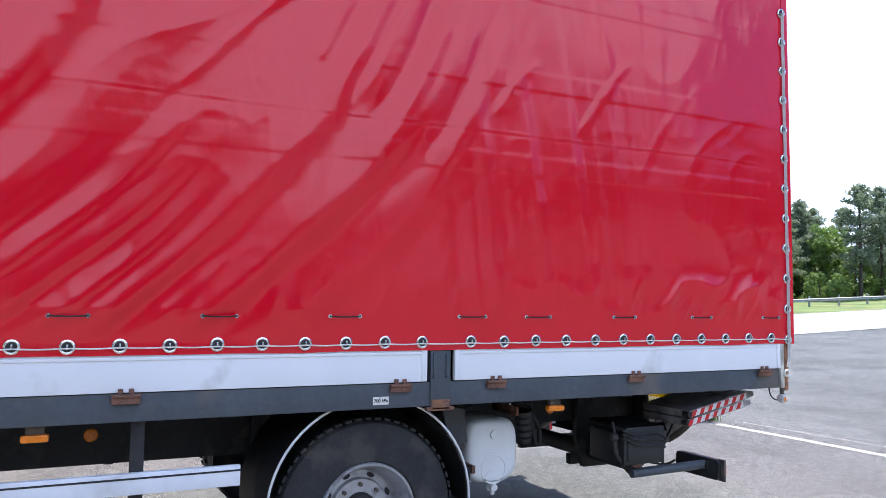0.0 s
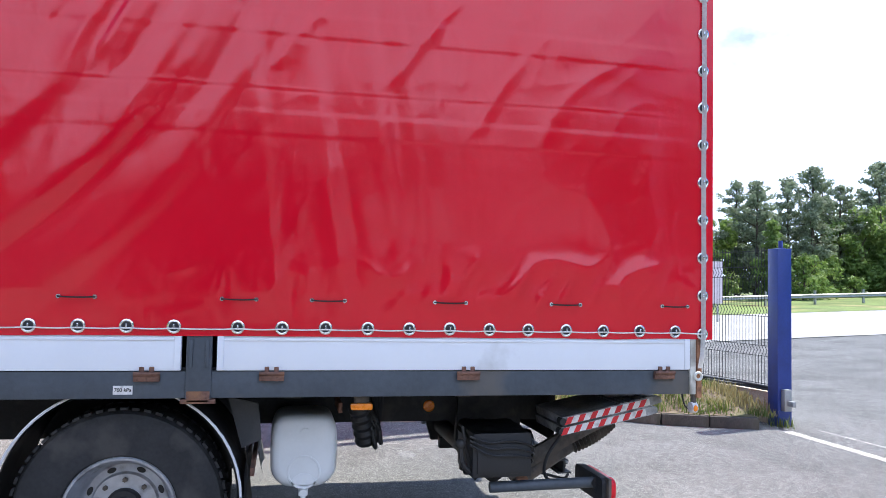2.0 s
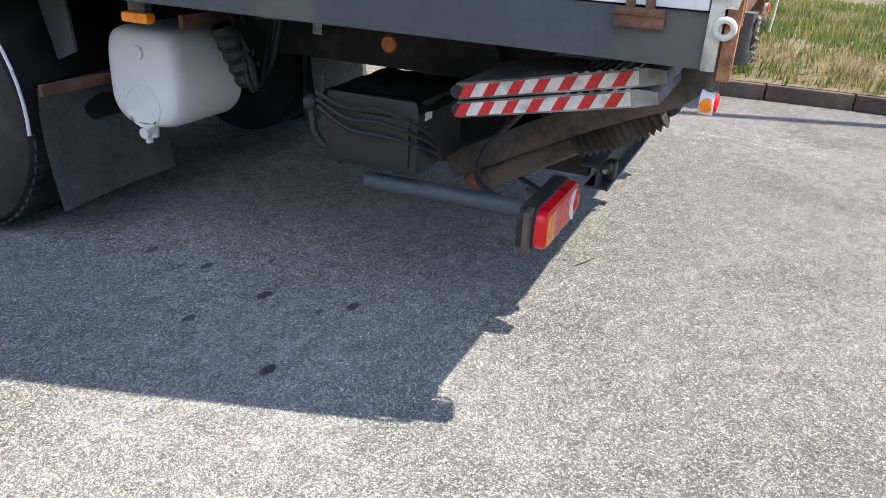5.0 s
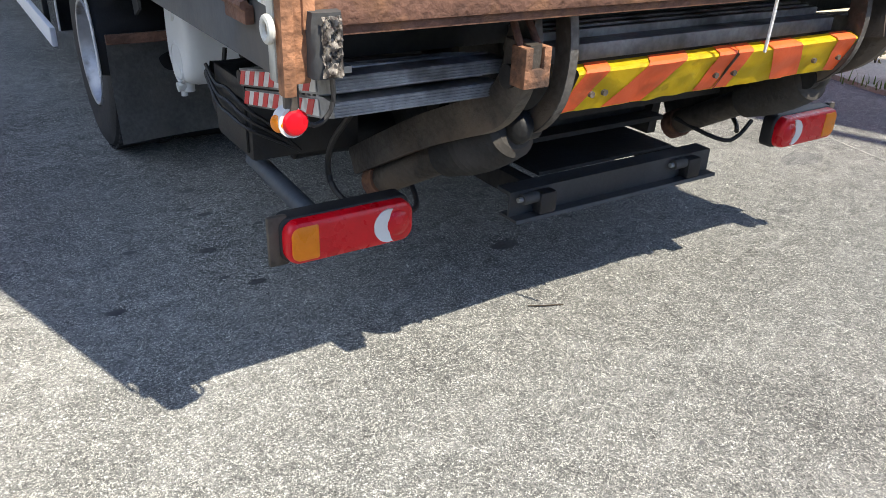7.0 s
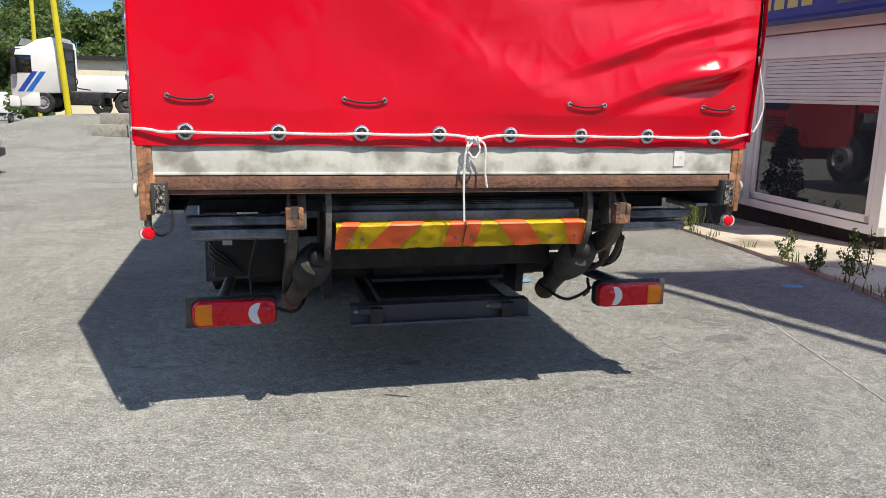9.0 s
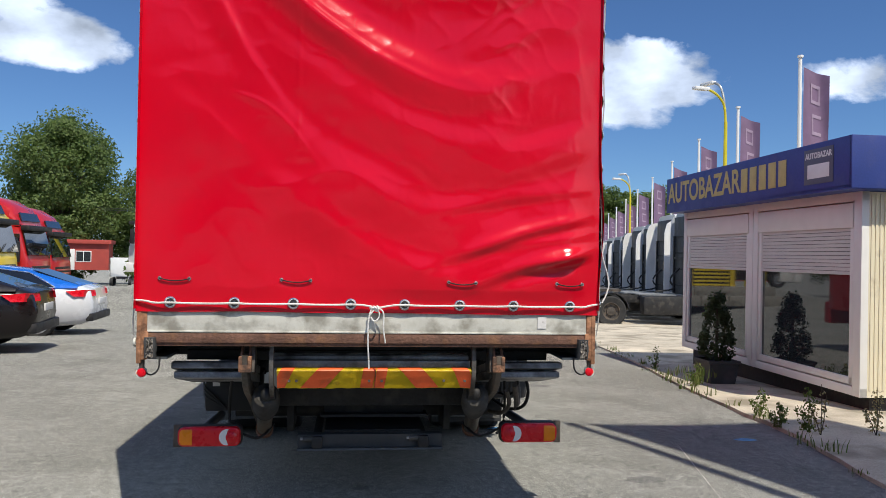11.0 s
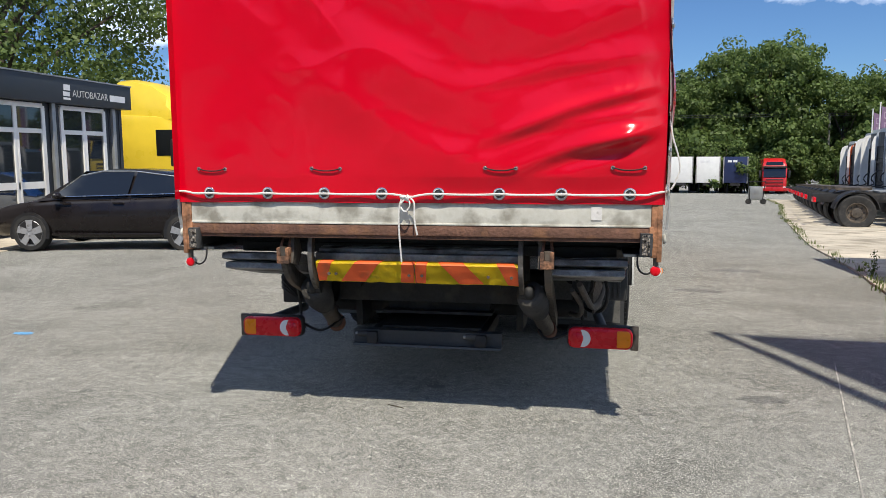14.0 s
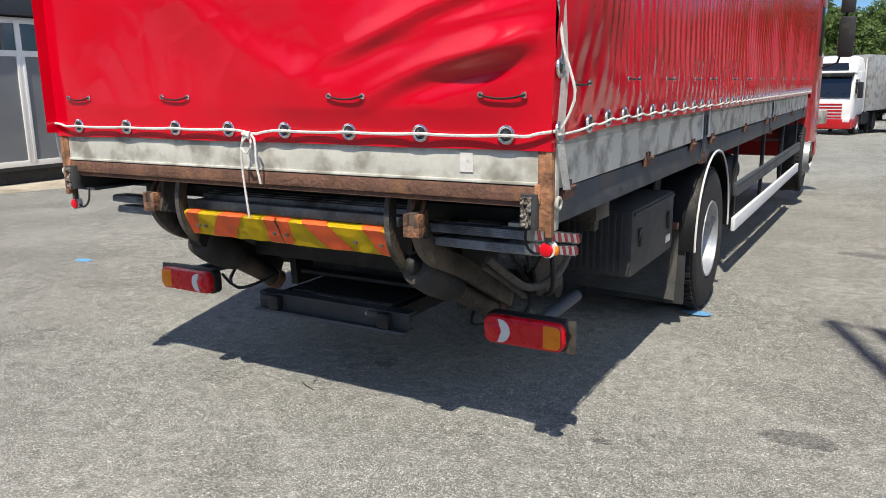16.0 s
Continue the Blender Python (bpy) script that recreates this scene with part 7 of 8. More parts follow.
part("office_base", box(B(), (OX - 4.9, OY0 + 0.1, -0.4), (OX - 0.1, OY1 - 0.1, 0.3)), BLACK_STEEL, office)


def glazing(y0, y1, pane, leaves=2, label="white-framed window"):
    z0, z1 = 0.42, 2.85
    w = part("window", box(B(), (OX + 0.0, y0, z0 - 0.05), (OX + 0.055, y1, z0 + 0.05), 0.006), FRAME_WHITE, office, label)
    for y in [y0 + (y1 - y0) * i / leaves for i in range(leaves + 1)]:
        part("stile", box(B(), (OX + 0.0, y - 0.05, z0), (OX + 0.06, y + 0.05, z1), 0.006), FRAME_WHITE, w)
    for z in (2.3, z1):
        part("rail", box(B(), (OX + 0.0, y0, z - 0.05), (OX + 0.055, y1, z + 0.05), 0.006), FRAME_WHITE, w)
    for i in range(leaves):
        a, b = y0 + (y1 - y0) * i / leaves + 0.05, y0 + (y1 - y0) * (i + 1) / leaves - 0.05
        part("pane", box(B(), (OX + 0.025, a, z0 + 0.05), (OX + 0.035, b, 2.25)), pane, w)
        part("fanlight", box(B(), (OX + 0.025, a, 2.35), (OX + 0.035, b, z1 - 0.05)), GLASS, w)
        for y in (a, b):
            part("sash", box(B(), (OX + 0.03, y - 0.025, z0 + 0.04), (OX + 0.066, y + 0.025, 2.25), 0.004), FRAME_WHITE, w)
    return w


glazing(4.6, 6.2, BLINDS, label="white-framed window with grey blinds")
glazing(6.6, 8.0, GLASS)
d = glazing(9.1, 10.8, GLASS, label="white-framed glazed double door")
part("door_rail", box(B(), (OX + 0.02, 9.15, 1.05), (OX + 0.06, 10.75, 1.2)), FRAME_WHITE, d)
part("door_handle", cyl(B(), (OX + 0.09, 9.98, 1.2), (OX + 0.09, 9.98, 1.5), 0.012, 8), CHROME, d)
glazing(11.4, 12.95, GLASS)
for y in (8.4, 8.8, 11.1, 13.3):
    part("downpipe", box(B(), (OX + 0.02, y - 0.06, 0.3), (OX + 0.1, y + 0.06, 2.93), 0.01), GALV, office)

# ---- motor cars ----
def spoked(parent, x, y, r, s, width=0.21):
    """A car wheel at x along the car, outer face at y, facing s."""
    bm = lathe(B(), [(r * 0.7, 0), (r * 0.74, 0.012), (r * 0.92, 0.01), (r, -0.03), (r, -width + 0.03), (r * 0.9, -width)], (x, y, r), (0, s, 0), 36)
    w = part("wheel", bm, RUBBER, parent)
    bm = lathe(B(), [(r * 0.71, 0.0), (r * 0.68, 0.008), (r * 0.66, -0.06)], (x, y, r), (0, s, 0), 36)
    for k in range(5):
        a = k * math.tau / 5 + 0.3
        d, t = Vector((math.cos(a), 0, math.sin(a))), Vector((-math.sin(a), 0, math.cos(a)))
        c = Vector((x, y - s * 0.002, r))
        pts = [c + d * 0.03 - t * 0.045, c + d * r * 0.7 - t * 0.062, c + d * r * 0.7 + t * 0.062, c + d * 0.03 + t * 0.05]
        loft(bm, [pts, [p + Vector((0, s * 0.014, 0)) for p in pts]])
    cyl(bm, (x, y - s * 0.02, r), (x, y + s * 0.006, r), 0.06, 16)
    part("rim", bm, SILVER, w, "silver five-spoke alloy rim")
    part("brake_disc", cyl(B(), (x, y - s * 0.07, r), (x, y - s * 0.06, r), r * 0.64, 24), PLASTIC_GREY, w)


def saloon(label, low, high, group="parked cars"):
    """Local: x to the nose, centre of the wheelbase at the origin; low and high are the paints below and above the belt."""
    car = thing("car", label, "car", group)
    # stations: x, sill, belt, half width, shoulder drop
    st = [(-2.42, 0.52, 0.72, 0.62), (-2.36, 0.36, 0.98, 0.78), (-2.2, 0.28, 1.05, 0.86), (-1.8, 0.24, 1.04, 0.91), (-1.0, 0.22, 0.98, 0.93), (0.0, 0.21, 0.95, 0.93), (0.9, 0.21, 0.93, 0.92), (1.5, 0.23, 0.88, 0.9), (1.95, 0.25, 0.8, 0.86), (2.25, 0.28, 0.72, 0.78), (2.4, 0.36, 0.62, 0.62)]
    secs = []
    for x, z0, z1, w in st:
        m = (z0 + z1) / 2
        half = [(0.0, z0), (w * 0.86, z0), (w * 0.97, z0 + 0.1), (w, m), (w * 0.985, z1 - 0.1), (w * 0.93, z1 - 0.02), (w * 0.8, z1 + 0.01), (0.0, z1 + 0.03)]
        secs.append([Vector((x, y, z)) for y, z in half] + [Vector((x, -y, z)) for y, z in half[-2:0:-1]])
    bm = loft(B(), secs)
    part("body", bm, low, car, angle=50)
    # greenhouse
    gs = [(-2.15, 1.06, 0.6, 1.07), (-1.75, 1.05, 0.64, 1.2), (-1.15, 1.02, 0.6, 1.38), (-0.5, 0.99, 0.58, 1.455), (0.1, 0.97, 0.58, 1.46), (0.5, 0.96, 0.6, 1.4), (0.95, 0.95, 0.64, 1.17), (1.28, 0.93, 0.68, 0.95)]
    secs = []
    for x, zb, w, zt in gs:
        wb = min(0.86, w + 0.26)
        k = max(0.02, zt - zb)
        half = [(wb, zb - 0.03), (wb - 0.02, zb + k * 0.1), (wb - (wb - w) * 0.75, zb + k * 0.85), (w - 0.05, zb + k * 0.98), (0.0, zt + 0.01)]
        secs.append([Vector((x, y, z)) for y, z in half] + [Vector((x, -y, z)) for y, z in half[-2::-1]])
    part("roof", loft(B(), secs), high, car, angle=50)

    def glass_strip(name, quad, lift):
        bm = B()
        v = [Vector(q) for q in quad]
        n = (v[1] - v[0]).cross(v[2] - v[0]).normalized() * lift
        loft(bm, [[p for p in v], [p + n for p in v]])
        return part(name, bm, CAR_GLASS, car)
    for s in (-1, 1):
        a = [(-1.72, s * 0.868, 1.055), (-1.2, s * 0.71, 1.33), (-0.52, s * 0.655, 1.41), (-0.45, s * 0.865, 1.0)]
        b = [(-0.4, s * 0.865, 1.0), (-0.46, s * 0.655, 1.41), (0.12, s * 0.655, 1.415), (0.5, s * 0.68, 1.34), (0.98, s * 0.85, 0.985)]
        for q in (a, b):
            bm = B()
            pts = [Vector(p) + Vector((0, s * 0.012, 0)) for p in q]
            loft(bm, [pts, [p + Vector((0, s * 0.008, 0)) for p in pts]])
            part("side_window", bm, CAR_GLASS, car)
        tr = [(-1.74, s * 0.885, 1.045), (-1.45, s * 0.81, 1.22), (-1.2, s * 0.735, 1.34), (-0.5, s * 0.68, 1.425), (0.12, s * 0.68, 1.43), (0.52, s * 0.7, 1.355), (1.0, s * 0.875, 0.975)]
        part("window_trim", tube(B(), tr + [tr[0]], 0.009, 5), CHROME, car, "thin chrome window trim")
        for x in (-0.25, 0.72):
            part("door_handle", box(B(), (x - 0.1, s * 0.925, 0.86), (x + 0.1, s * 0.95, 0.885), 0.008), low, car)
        part("mirror", ball(B(), (0.85, s * 0.97, 1.0), 0.1, 8, (0.7, 1, 0.65)), high, car)
        bm = B()
        loft(bm, [[Vector((-2.1, s * 0.905, 0.86)), Vector((-2.28, s * 0.86, 0.86)), Vector((-2.3, s * 0.85, 1.0)), Vector((-1.95, s * 0.915, 0.97))], [Vector((-2.1, s * 0.88, 0.86)), Vector((-2.44, s * 0.5, 0.86)), Vector((-2.42, s * 0.5, 0.98)), Vector((-1.95, s * 0.88, 0.97))]])
        part("tail_lamp", bm, RED_LENS, car, "red tail lamp")
        part("head_lamp", ball(B(), (2.16, s * 0.68, 0.68), 0.16, 8, (1.0, 0.8, 0.45)), WHITE_LENS, car)
        for x in (-1.42, 1.42):
            spoked(car, x, s * 0.925, 0.335, s)
            bm = B()
            pts = [(0.37 * math.cos(q), 0.335 + 0.37 * math.sin(q)) for q in np.linspace(-0.3, math.pi + 0.3, 18)]
            part("wheel_arch", prism(B(), pts, (x, s * 0.93, 0.0), (1, 0, 0), (0, 0, 1), (0, -s * 0.02, 0)), PLASTIC_BLACK, car)
        part("sill_trim", box(B(), (-1.0, s * 0.92, 0.3), (1.0, s * 0.945, 0.34), 0.006), low, car)
    rw = [(-2.12, -0.58, 1.075), (-2.12, 0.58, 1.075), (-1.2, 0.5, 1.385), (-1.2, -0.5, 1.385)]
    glass_strip("rear_window", rw, -0.012)
    glass_strip("windscreen", [(1.25, 0.62, 0.97), (1.25, -0.62, 0.97), (0.5, -0.54, 1.42), (0.5, 0.54, 1.42)], -0.012)
    part("bumper", box(B(), (-2.45, -0.75, 0.34), (-2.3, 0.75, 0.5), 0.03), PLASTIC_BLACK, car)
    part("plate_panel", box(B(), (-2.455, -0.26, 0.68), (-2.425, 0.26, 0.8), 0.005), WHITE_PAINT, car)
    return car


CAR_POSE = Matrix.Translation((-7.43, 8.9, rise(-7.43, 8.9))) @ Matrix.Rotation(radians(187), 4, "Z") @ Matrix.Scale(0.97, 4)
c1 = saloon("dark brown metallic saloon car parked on the yard", CAR_GREY, CAR_GREY)
c1.matrix_world = CAR_POSE
c2 = saloon("white and blue saloon car parked beside the dark one", CAR_WHITE, CAR_BLUE)
c2.matrix_world = Matrix.Translation((-8.2, 13.7, rise(-8.29, 13.7))) @ Matrix.Rotation(radians(184), 4, "Z") @ Matrix.Scale(1.04, 4)


# ---- lorry cabs ----
def tyre(parent, x, y, s, r=0.5, width=0.3, rim_mat=None):
    w = part("wheel", lathe(B(), [(r * 0.56, 0), (r * 0.6, 0.012), (r * 0.9, 0.015), (r, -0.04), (r, -width + 0.04), (r * 0.9, -width)], (x, y, r), (0, s, 0), 32), RUBBER, parent)
    part("rim", lathe(B(), [(r * 0.58, 0.004), (r * 0.54, 0.006), (r * 0.48, -0.07), (r * 0.3, -0.08), (r * 0.26, -0.03), (r * 0.14, -0.02), (0, -0.015)], (x, y, r), (0, s, 0), 28), rim_mat or SILVER, w)
    # black discs on the closed rim paint the shade of its holes
    bm = B()
    for k in range(8):
        a = k * math.tau / 8
        c = Vector((x + r * 0.38 * math.cos(a), y - s * 0.074, r + r * 0.38 * math.sin(a)))
        cyl(bm, c, c + Vector((0, s * 0.006, 0)), r * 0.05, 8)
    part("vent_holes", bm, PRINT_HOLE_BLACK, w)["kind"] = "stuff"


def tractor(label, paint, roof=3.85, group="parked lorries", lower=None, grille=None, rear=True, sill=1.78, brow=None, fins=False):
    """Local: nose at x = 0 towards +x, ground at z = 0."""
    t = thing("lorry_tractor", label, "lorry", group)
    lower = lower or paint
    L, W = 2.25, 1.24
    low_top = brow or (2.95 if roof > 3.4 else roof)
    secs = []
    for x, z0, z1, w in ((-L, 1.0, low_top + 0.1, W - 0.04), (-L + 0.1, 0.95, low_top + 0.14, W), (-1.0, 0.9, low_top + 0.1, W), (-0.35, 0.55, low_top - 0.06, W - 0.01), (-0.1, 0.5, sill - 0.03, W - 0.08), (-0.02, 0.5, sill - 0.18, W - 0.22)):
        half = [(0, z0), (w - 0.05, z0), (w, z0 + 0.1), (w, z1 - 0.25), (w - 0.04, z1 - 0.06), (w - 0.2, z1), (0, z1)]
        secs.append([Vector((x, y, z)) for y, z in half] + [Vector((x, -y, z)) for y, z in half[-2:0:-1]])
    shell = part("cab_shell", loft(B(), secs), paint, t, angle=40)
    if roof > 3.4:
        secs = []
        for x, z1, w in ((-L + 0.02, roof - 0.02, W - 0.1), (-L + 0.5, roof, W - 0.08), (-1.2, roof - 0.12, W - 0.08), (-0.7, roof - 0.42, W - 0.06), (-0.36, low_top + 0.02, W - 0.05)):
            half = [(0, low_top - 0.05), (w + 0.02, low_top - 0.05), (w, (low_top + z1) / 2), (w - 0.1, z1 - 0.08), (w - 0.3, z1), (0, z1 + 0.01)]
            secs.append([Vector((x, y, z)) for y, z in half] + [Vector((x, -y, z)) for y, z in half[-2:0:-1]])
        part("roof_spoiler", loft(B(), secs), paint, t, angle=40)
        bm = B()
        q = [Vector((-0.54, -0.8, low_top + 0.42)), Vector((-0.54, 0.8, low_top + 0.42)), Vector((-0.42, 0.86, low_top + 0.12)), Vector((-0.42, -0.86, low_top + 0.12))]
        loft(bm, [q, [p + Vector((0.05, 0, 0.03)) for p in q]])
        part("roof_window", bm, CAR_GLASS, t)
    # windscreen, visor, grille, bumper, lamps
    ws = [Vector((-0.06, -1.1, sill)), Vector((-0.06, 1.1, sill)), Vector((-0.3, 1.06, low_top - 0.18)), Vector((-0.3, -1.06, low_top - 0.18))]
    part("windscreen", loft(B(), [ws, [p + Vector((0.04, 0, 0.012)) for p in ws]]), CAR_GLASS, t)
    part("sun_visor", box(B(), (-0.32, -1.15, low_top - 0.2), (-0.02, 1.15, low_top - 0.02), 0.05), PLASTIC_BLACK, t)
    for k in range(2):
        part("wiper", tube(B(), [(0.0, -0.3 + k * 0.8, sill), (-0.06, 0.2 + k * 0.7, sill + 0.27)], 0.012, 5), PLASTIC_BLACK, t)
    g = part("grille", box(B(), (-0.05, -0.85, 0.75), (0.01, 0.85, 1.6), 0.02), grille or PLASTIC_BLACK, t)
    for k in range(5):
        part("grille_bar", box(B(), (0.0, -0.8, 0.82 + k * 0.15), (0.035, 0.8, 0.9 + k * 0.15), 0.012), lower, g)
    part("bumper", box(B(), (-0.4, -W, 0.3), (0.04, W, 0.78), 0.06), lower, t)
    for s in (-1, 1):
        part("head_lamp", box(B(), (-0.06, s * 0.86, 0.62), (0.05, s * 1.18, 0.8), 0.03), WHITE_LENS, t)
        part("side_window", box(B(), (-1.0, s * (W - 0.01), sill + 0.05), (-0.3, s * (W + 0.012), low_top - 0.33), 0.008), CAR_GLASS, t)
        part("door_step", box(B(), (-1.25, s * 0.9, 0.35), (-0.45, s * (W - 0.01), 0.95), 0.03), lower, t)
        m = part("mirror", box(B(), (-0.42, s * 1.34, 1.75), (-0.22, s * 1.56, 2.5), 0.05), PLASTIC_BLACK, t)
        part("mirror_arm", box(B(), (-0.38, s * 1.2, 2.4), (-0.3, s * 1.4, 2.46)), PLASTIC_BLACK, m)
        tyre(t, -1.35, s * 1.2, s)
        fin = 0.42 if fins else 0.12
        top = min(roof - 0.12, 3.7)
        part("side_fin", prism(B(), [(-L - fin, 1.05), (-L + 0.02, 1.05), (-L + 0.02, top), (-L - fin * 0.45, top - 0.03), (-L - fin * 0.8, top - 0.14), (-L - fin, top - 0.45)], (0, s * (W - 0.05), 0), (1, 0, 0), (0, 0, 1), (0, s * 0.04, 0)), paint, t)
    if rear:
        back = part("back_panel", box(B(), (-L - 0.03, -W + 0.16, 1.02), (-L + 0.01, W - 0.16, roof - 0.2), 0.01), PLASTIC_GREY, t, "dark grey cab back with frames")
        for k in range(4):
            part("frame_bar", box(B(), (-L - 0.06, -0.95, 1.3 + 0.55 * k), (-L - 0.03, 0.95, 1.34 + 0.55 * k)), BLACK_STEEL, back)
        for s in (-1, 1):
            part("frame_rail", box(B(), (-6.0, s * 0.4, 0.75), (-0.5, s * 0.47, 1.0), 0.01), BLACK_STEEL, t)
            tyre(t, -4.95, s * 1.22, s, 0.5, 0.6, GREASY)
            part("rear_mudguard", loft(B(), [[Vector((-4.95 + (0.56 + q) * math.cos(a), s * yy, 0.52 + (0.56 + q) * math.sin(a))) for yy, q in ((1.24, 0), (0.64, 0), (0.64, 0.03), (1.24, 0.03))] for a in np.linspace(0.15, math.pi - 0.15, 14)]), PLASTIC_BLACK, t)
            part("fuel_tank", box(B(), (-3.9, s * 0.6, 0.4), (-2.4, s * 1.18, 1.0), 0.08), BLACK_STEEL, t)
            part("tail_lamp", box(B(), (-6.05, s * 0.7, 0.78), (-5.98, s * 1.1, 0.92), 0.01), RED_LENS, t)
        part("fifth_wheel", prism(B(), [(-0.5, -0.45), (0.35, -0.45), (0.5, -0.2), (0.5, 0.2), (0.35, 0.45), (-0.5, 0.45), (-0.1, 0)], (-4.9, 0, 1.1), (1, 0, 0), (0, 1, 0), (0, 0, 0.08)), GREASY, t)
        part("back_frame", box(box(box(B(), (-L - 0.12, -0.9, 1.05), (-L - 0.06, -0.82, 3.0)), (-L - 0.12, 0.82, 1.05), (-L - 0.06, 0.9, 3.0)), (-L - 0.12, -0.9, 2.2), (-L - 0.06, 0.9, 2.28)), PLASTIC_BLACK, t)
        part("air_hose", tube(B(), [(-L - 0.1, 0.2, 1.9), (-L - 0.5, 0.2, 1.5), (-L - 0.2, 0.1, 1.2), (-3.2, 0.1, 1.1)], 0.03, 6, 2), PLASTIC_BLACK, t)
        part("catwalk", box(B(), (-3.9, -0.55, 1.0), (-2.5, 0.55, 1.04)), GALV, t)
    return t


def stand(ob, x, y, deg, z=None):
    ob.matrix_world = Matrix.Translation((x, y, rise(x, y) if z is None else z)) @ Matrix.Rotation(radians(deg), 4, "Z")
    return ob


y1 = stand(tractor("yellow high-roof tractor unit parked nose out", CAB_YELLOW, 4.2, sill=2.0, brow=3.1), -10.14, 17.18, 1, -0.5)
copy_thing(y1, Matrix.Translation((-11.1, 21.83, -0.62)) @ Matrix.Rotation(radians(1), 4, "Z"))
r1 = stand(tractor("red high-roof tractor unit parked nose out", CAB_RED, 4.15, sill=2.0, brow=3.1), -11.55, 25.94, 1, -0.74)
copy_thing(r1, Matrix.Translation((-12.4, 30.55, -0.86)) @ Matrix.Rotation(radians(1), 4, "Z"))
# row of tractor units along the right-hand fence, noses away
def in_row(i):
    y = 20.0 + 3.0 * i
    x = 13.24 + 0.212 * (y - 20.0)
    return Matrix.Translation((x, y - 0.15, rise(x, y))) @ Matrix.Rotation(radians(-7), 4, "Z")


w1 = stand(tractor("silver tractor unit without trailer, parked in a row", mat("silver cab paint", (0.42, 0.45, 0.5), 0.5, 0, var=0.08, scale=2, bump=0.0), 3.85), 13.24, 19.85, -7)
for i in (2, 4, 5):
    copy_thing(w1, in_row(i))
w2 = tractor("white tractor unit with curved side fairings, parked in a row", WHITE_PAINT, 3.95, fins=True)
w2.matrix_world = in_row(1)
for i in (3, 6, 7, 10):
    copy_thing(w2, in_row(i))
tractor("orange tractor unit parked in the row", ORANGE_CAB, 3.7).matrix_world = in_row(9)
tractor("light blue tractor unit parked in the row", mat("light blue cab paint", (0.2, 0.4, 0.62), 0.35, 0, var=0.06, scale=2, bump=0.0, coat=0.5), 3.6).matrix_world = in_row(8)


def box_trailer(label, paint, x, y, deg, h=3.95, length=9.0, group="parked trailers", bars=0, ribs=False):
    """Local: the near end at x = 0, running back to -x."""
    t = thing("trailer", label, "trailer", group)
    part("trailer_body", box(B(), (-length, -1.25, 1.15), (0, 1.25, h), 0.03), paint, t)
    part("under_frame", box(B(), (-length, -0.5, 0.85), (0, 0.5, 1.15)), BLACK_STEEL, t)
    for s in (-1, 1):
        part("end_post", box(B(), (0.0, s * 1.2 - 0.05, 1.1), (0.03, s * 1.2 + 0.05, h), 0.005), ALU_BARE, t)
        part("landing_leg", box(B(), (-1.6, s * 0.8, 0.0), (-1.45, s * 0.95, 1.0)), BLACK_STEEL, t)
        for k in range(3):
            tyre(t, -length + 1.2 + k * 1.3, s * 1.22, s, 0.48, 0.35)
    for k in range(bars):
        part("text_bar", box(B(), (0.005, -0.8 + 0.55 * k, h - 0.6), (0.012, -0.4 + 0.55 * k, h - 0.35)), LETTER_WHITE, t)
    if ribs:
        for k in range(18):
            part("rib", box(B(), (-length + 0.25 + k * 0.5, -1.275, 1.2), (-length + 0.33 + k * 0.5, -1.25, h - 0.05)), ALU_BARE, t)
    return stand(t, x, y, deg)


# lorries facing the camera at the end of the lane
stand(tractor("white and red tractor unit with a silver trailer", WHITE_PAINT, 3.75, lower=CAB_RED, grille=WHITE_PAINT), -0.7, 39.4, -100)
box_trailer("silver ribbed tipping trailer behind the white and red unit", ALU_BARE, -0.15, 42.0, -105, 3.9, 9, ribs=True)
stand(tractor("white and blue tractor unit facing the yard", WHITE_PAINT, 3.55, lower=CAB_BLUE, grille=WHITE_PAINT), 3.63, 44.38, -88)
box_trailer("white box trailer standing at the wood", WHITE_PAINT, 10.4, 82.9, -97)
box_trailer("white box trailer with a dark vent panel", WHITE_PAINT, 13.2, 82.85, -97, bars=2)
box_trailer("navy blue box trailer with pale lettering bars", NAVY, 16.0, 82.8, -104, bars=2)
stand(tractor("red tractor unit facing the yard", CAB_RED, 3.8), 19.95, 82.7, -97)
# small chassis lorry and block wall on the far side
lw = stand(tractor("white flat-roofed chassis lorry with blue stripes", WHITE_PAINT, 3.45, grille=PLASTIC_BLACK), -9.9, 32.25, 178, 0.27)
lw.matrix_world = lw.matrix_world @ Matrix.Scale(0.87, 4)
for k, m in ((0, CAB_BLUE), (1, BANNER)):
    part("side_stripe", prism(B(), [(-0.35 - 0.35 * k, 1.0), (-0.6 - 0.35 * k, 1.0), (-1.25 - 0.35 * k, 1.9), (-1.0 - 0.35 * k, 1.9)], (0.0, 1.241, 0), (1, 0, 0), (0, 0, 1), (0, 0.006, 0)), m, lw)
blocks = tagged(new("block_wall"), "low wall of weathered concrete blocks", "wall", kind="structure")
bm = B()
box(bm, (-0.59, -0.3, 0), (0.59, 0.3, 0.42), 0.02)
BLOCK = mesh_of("concrete_block", bm, mat("weathered block concrete", (0.36, 0.34, 0.3), 0.9, 0, var=0.2, scale=3, fine=30, bump=0.4, dirt=(0.18, 0.17, 0.14), amount=0.3, by_piece=0.15))
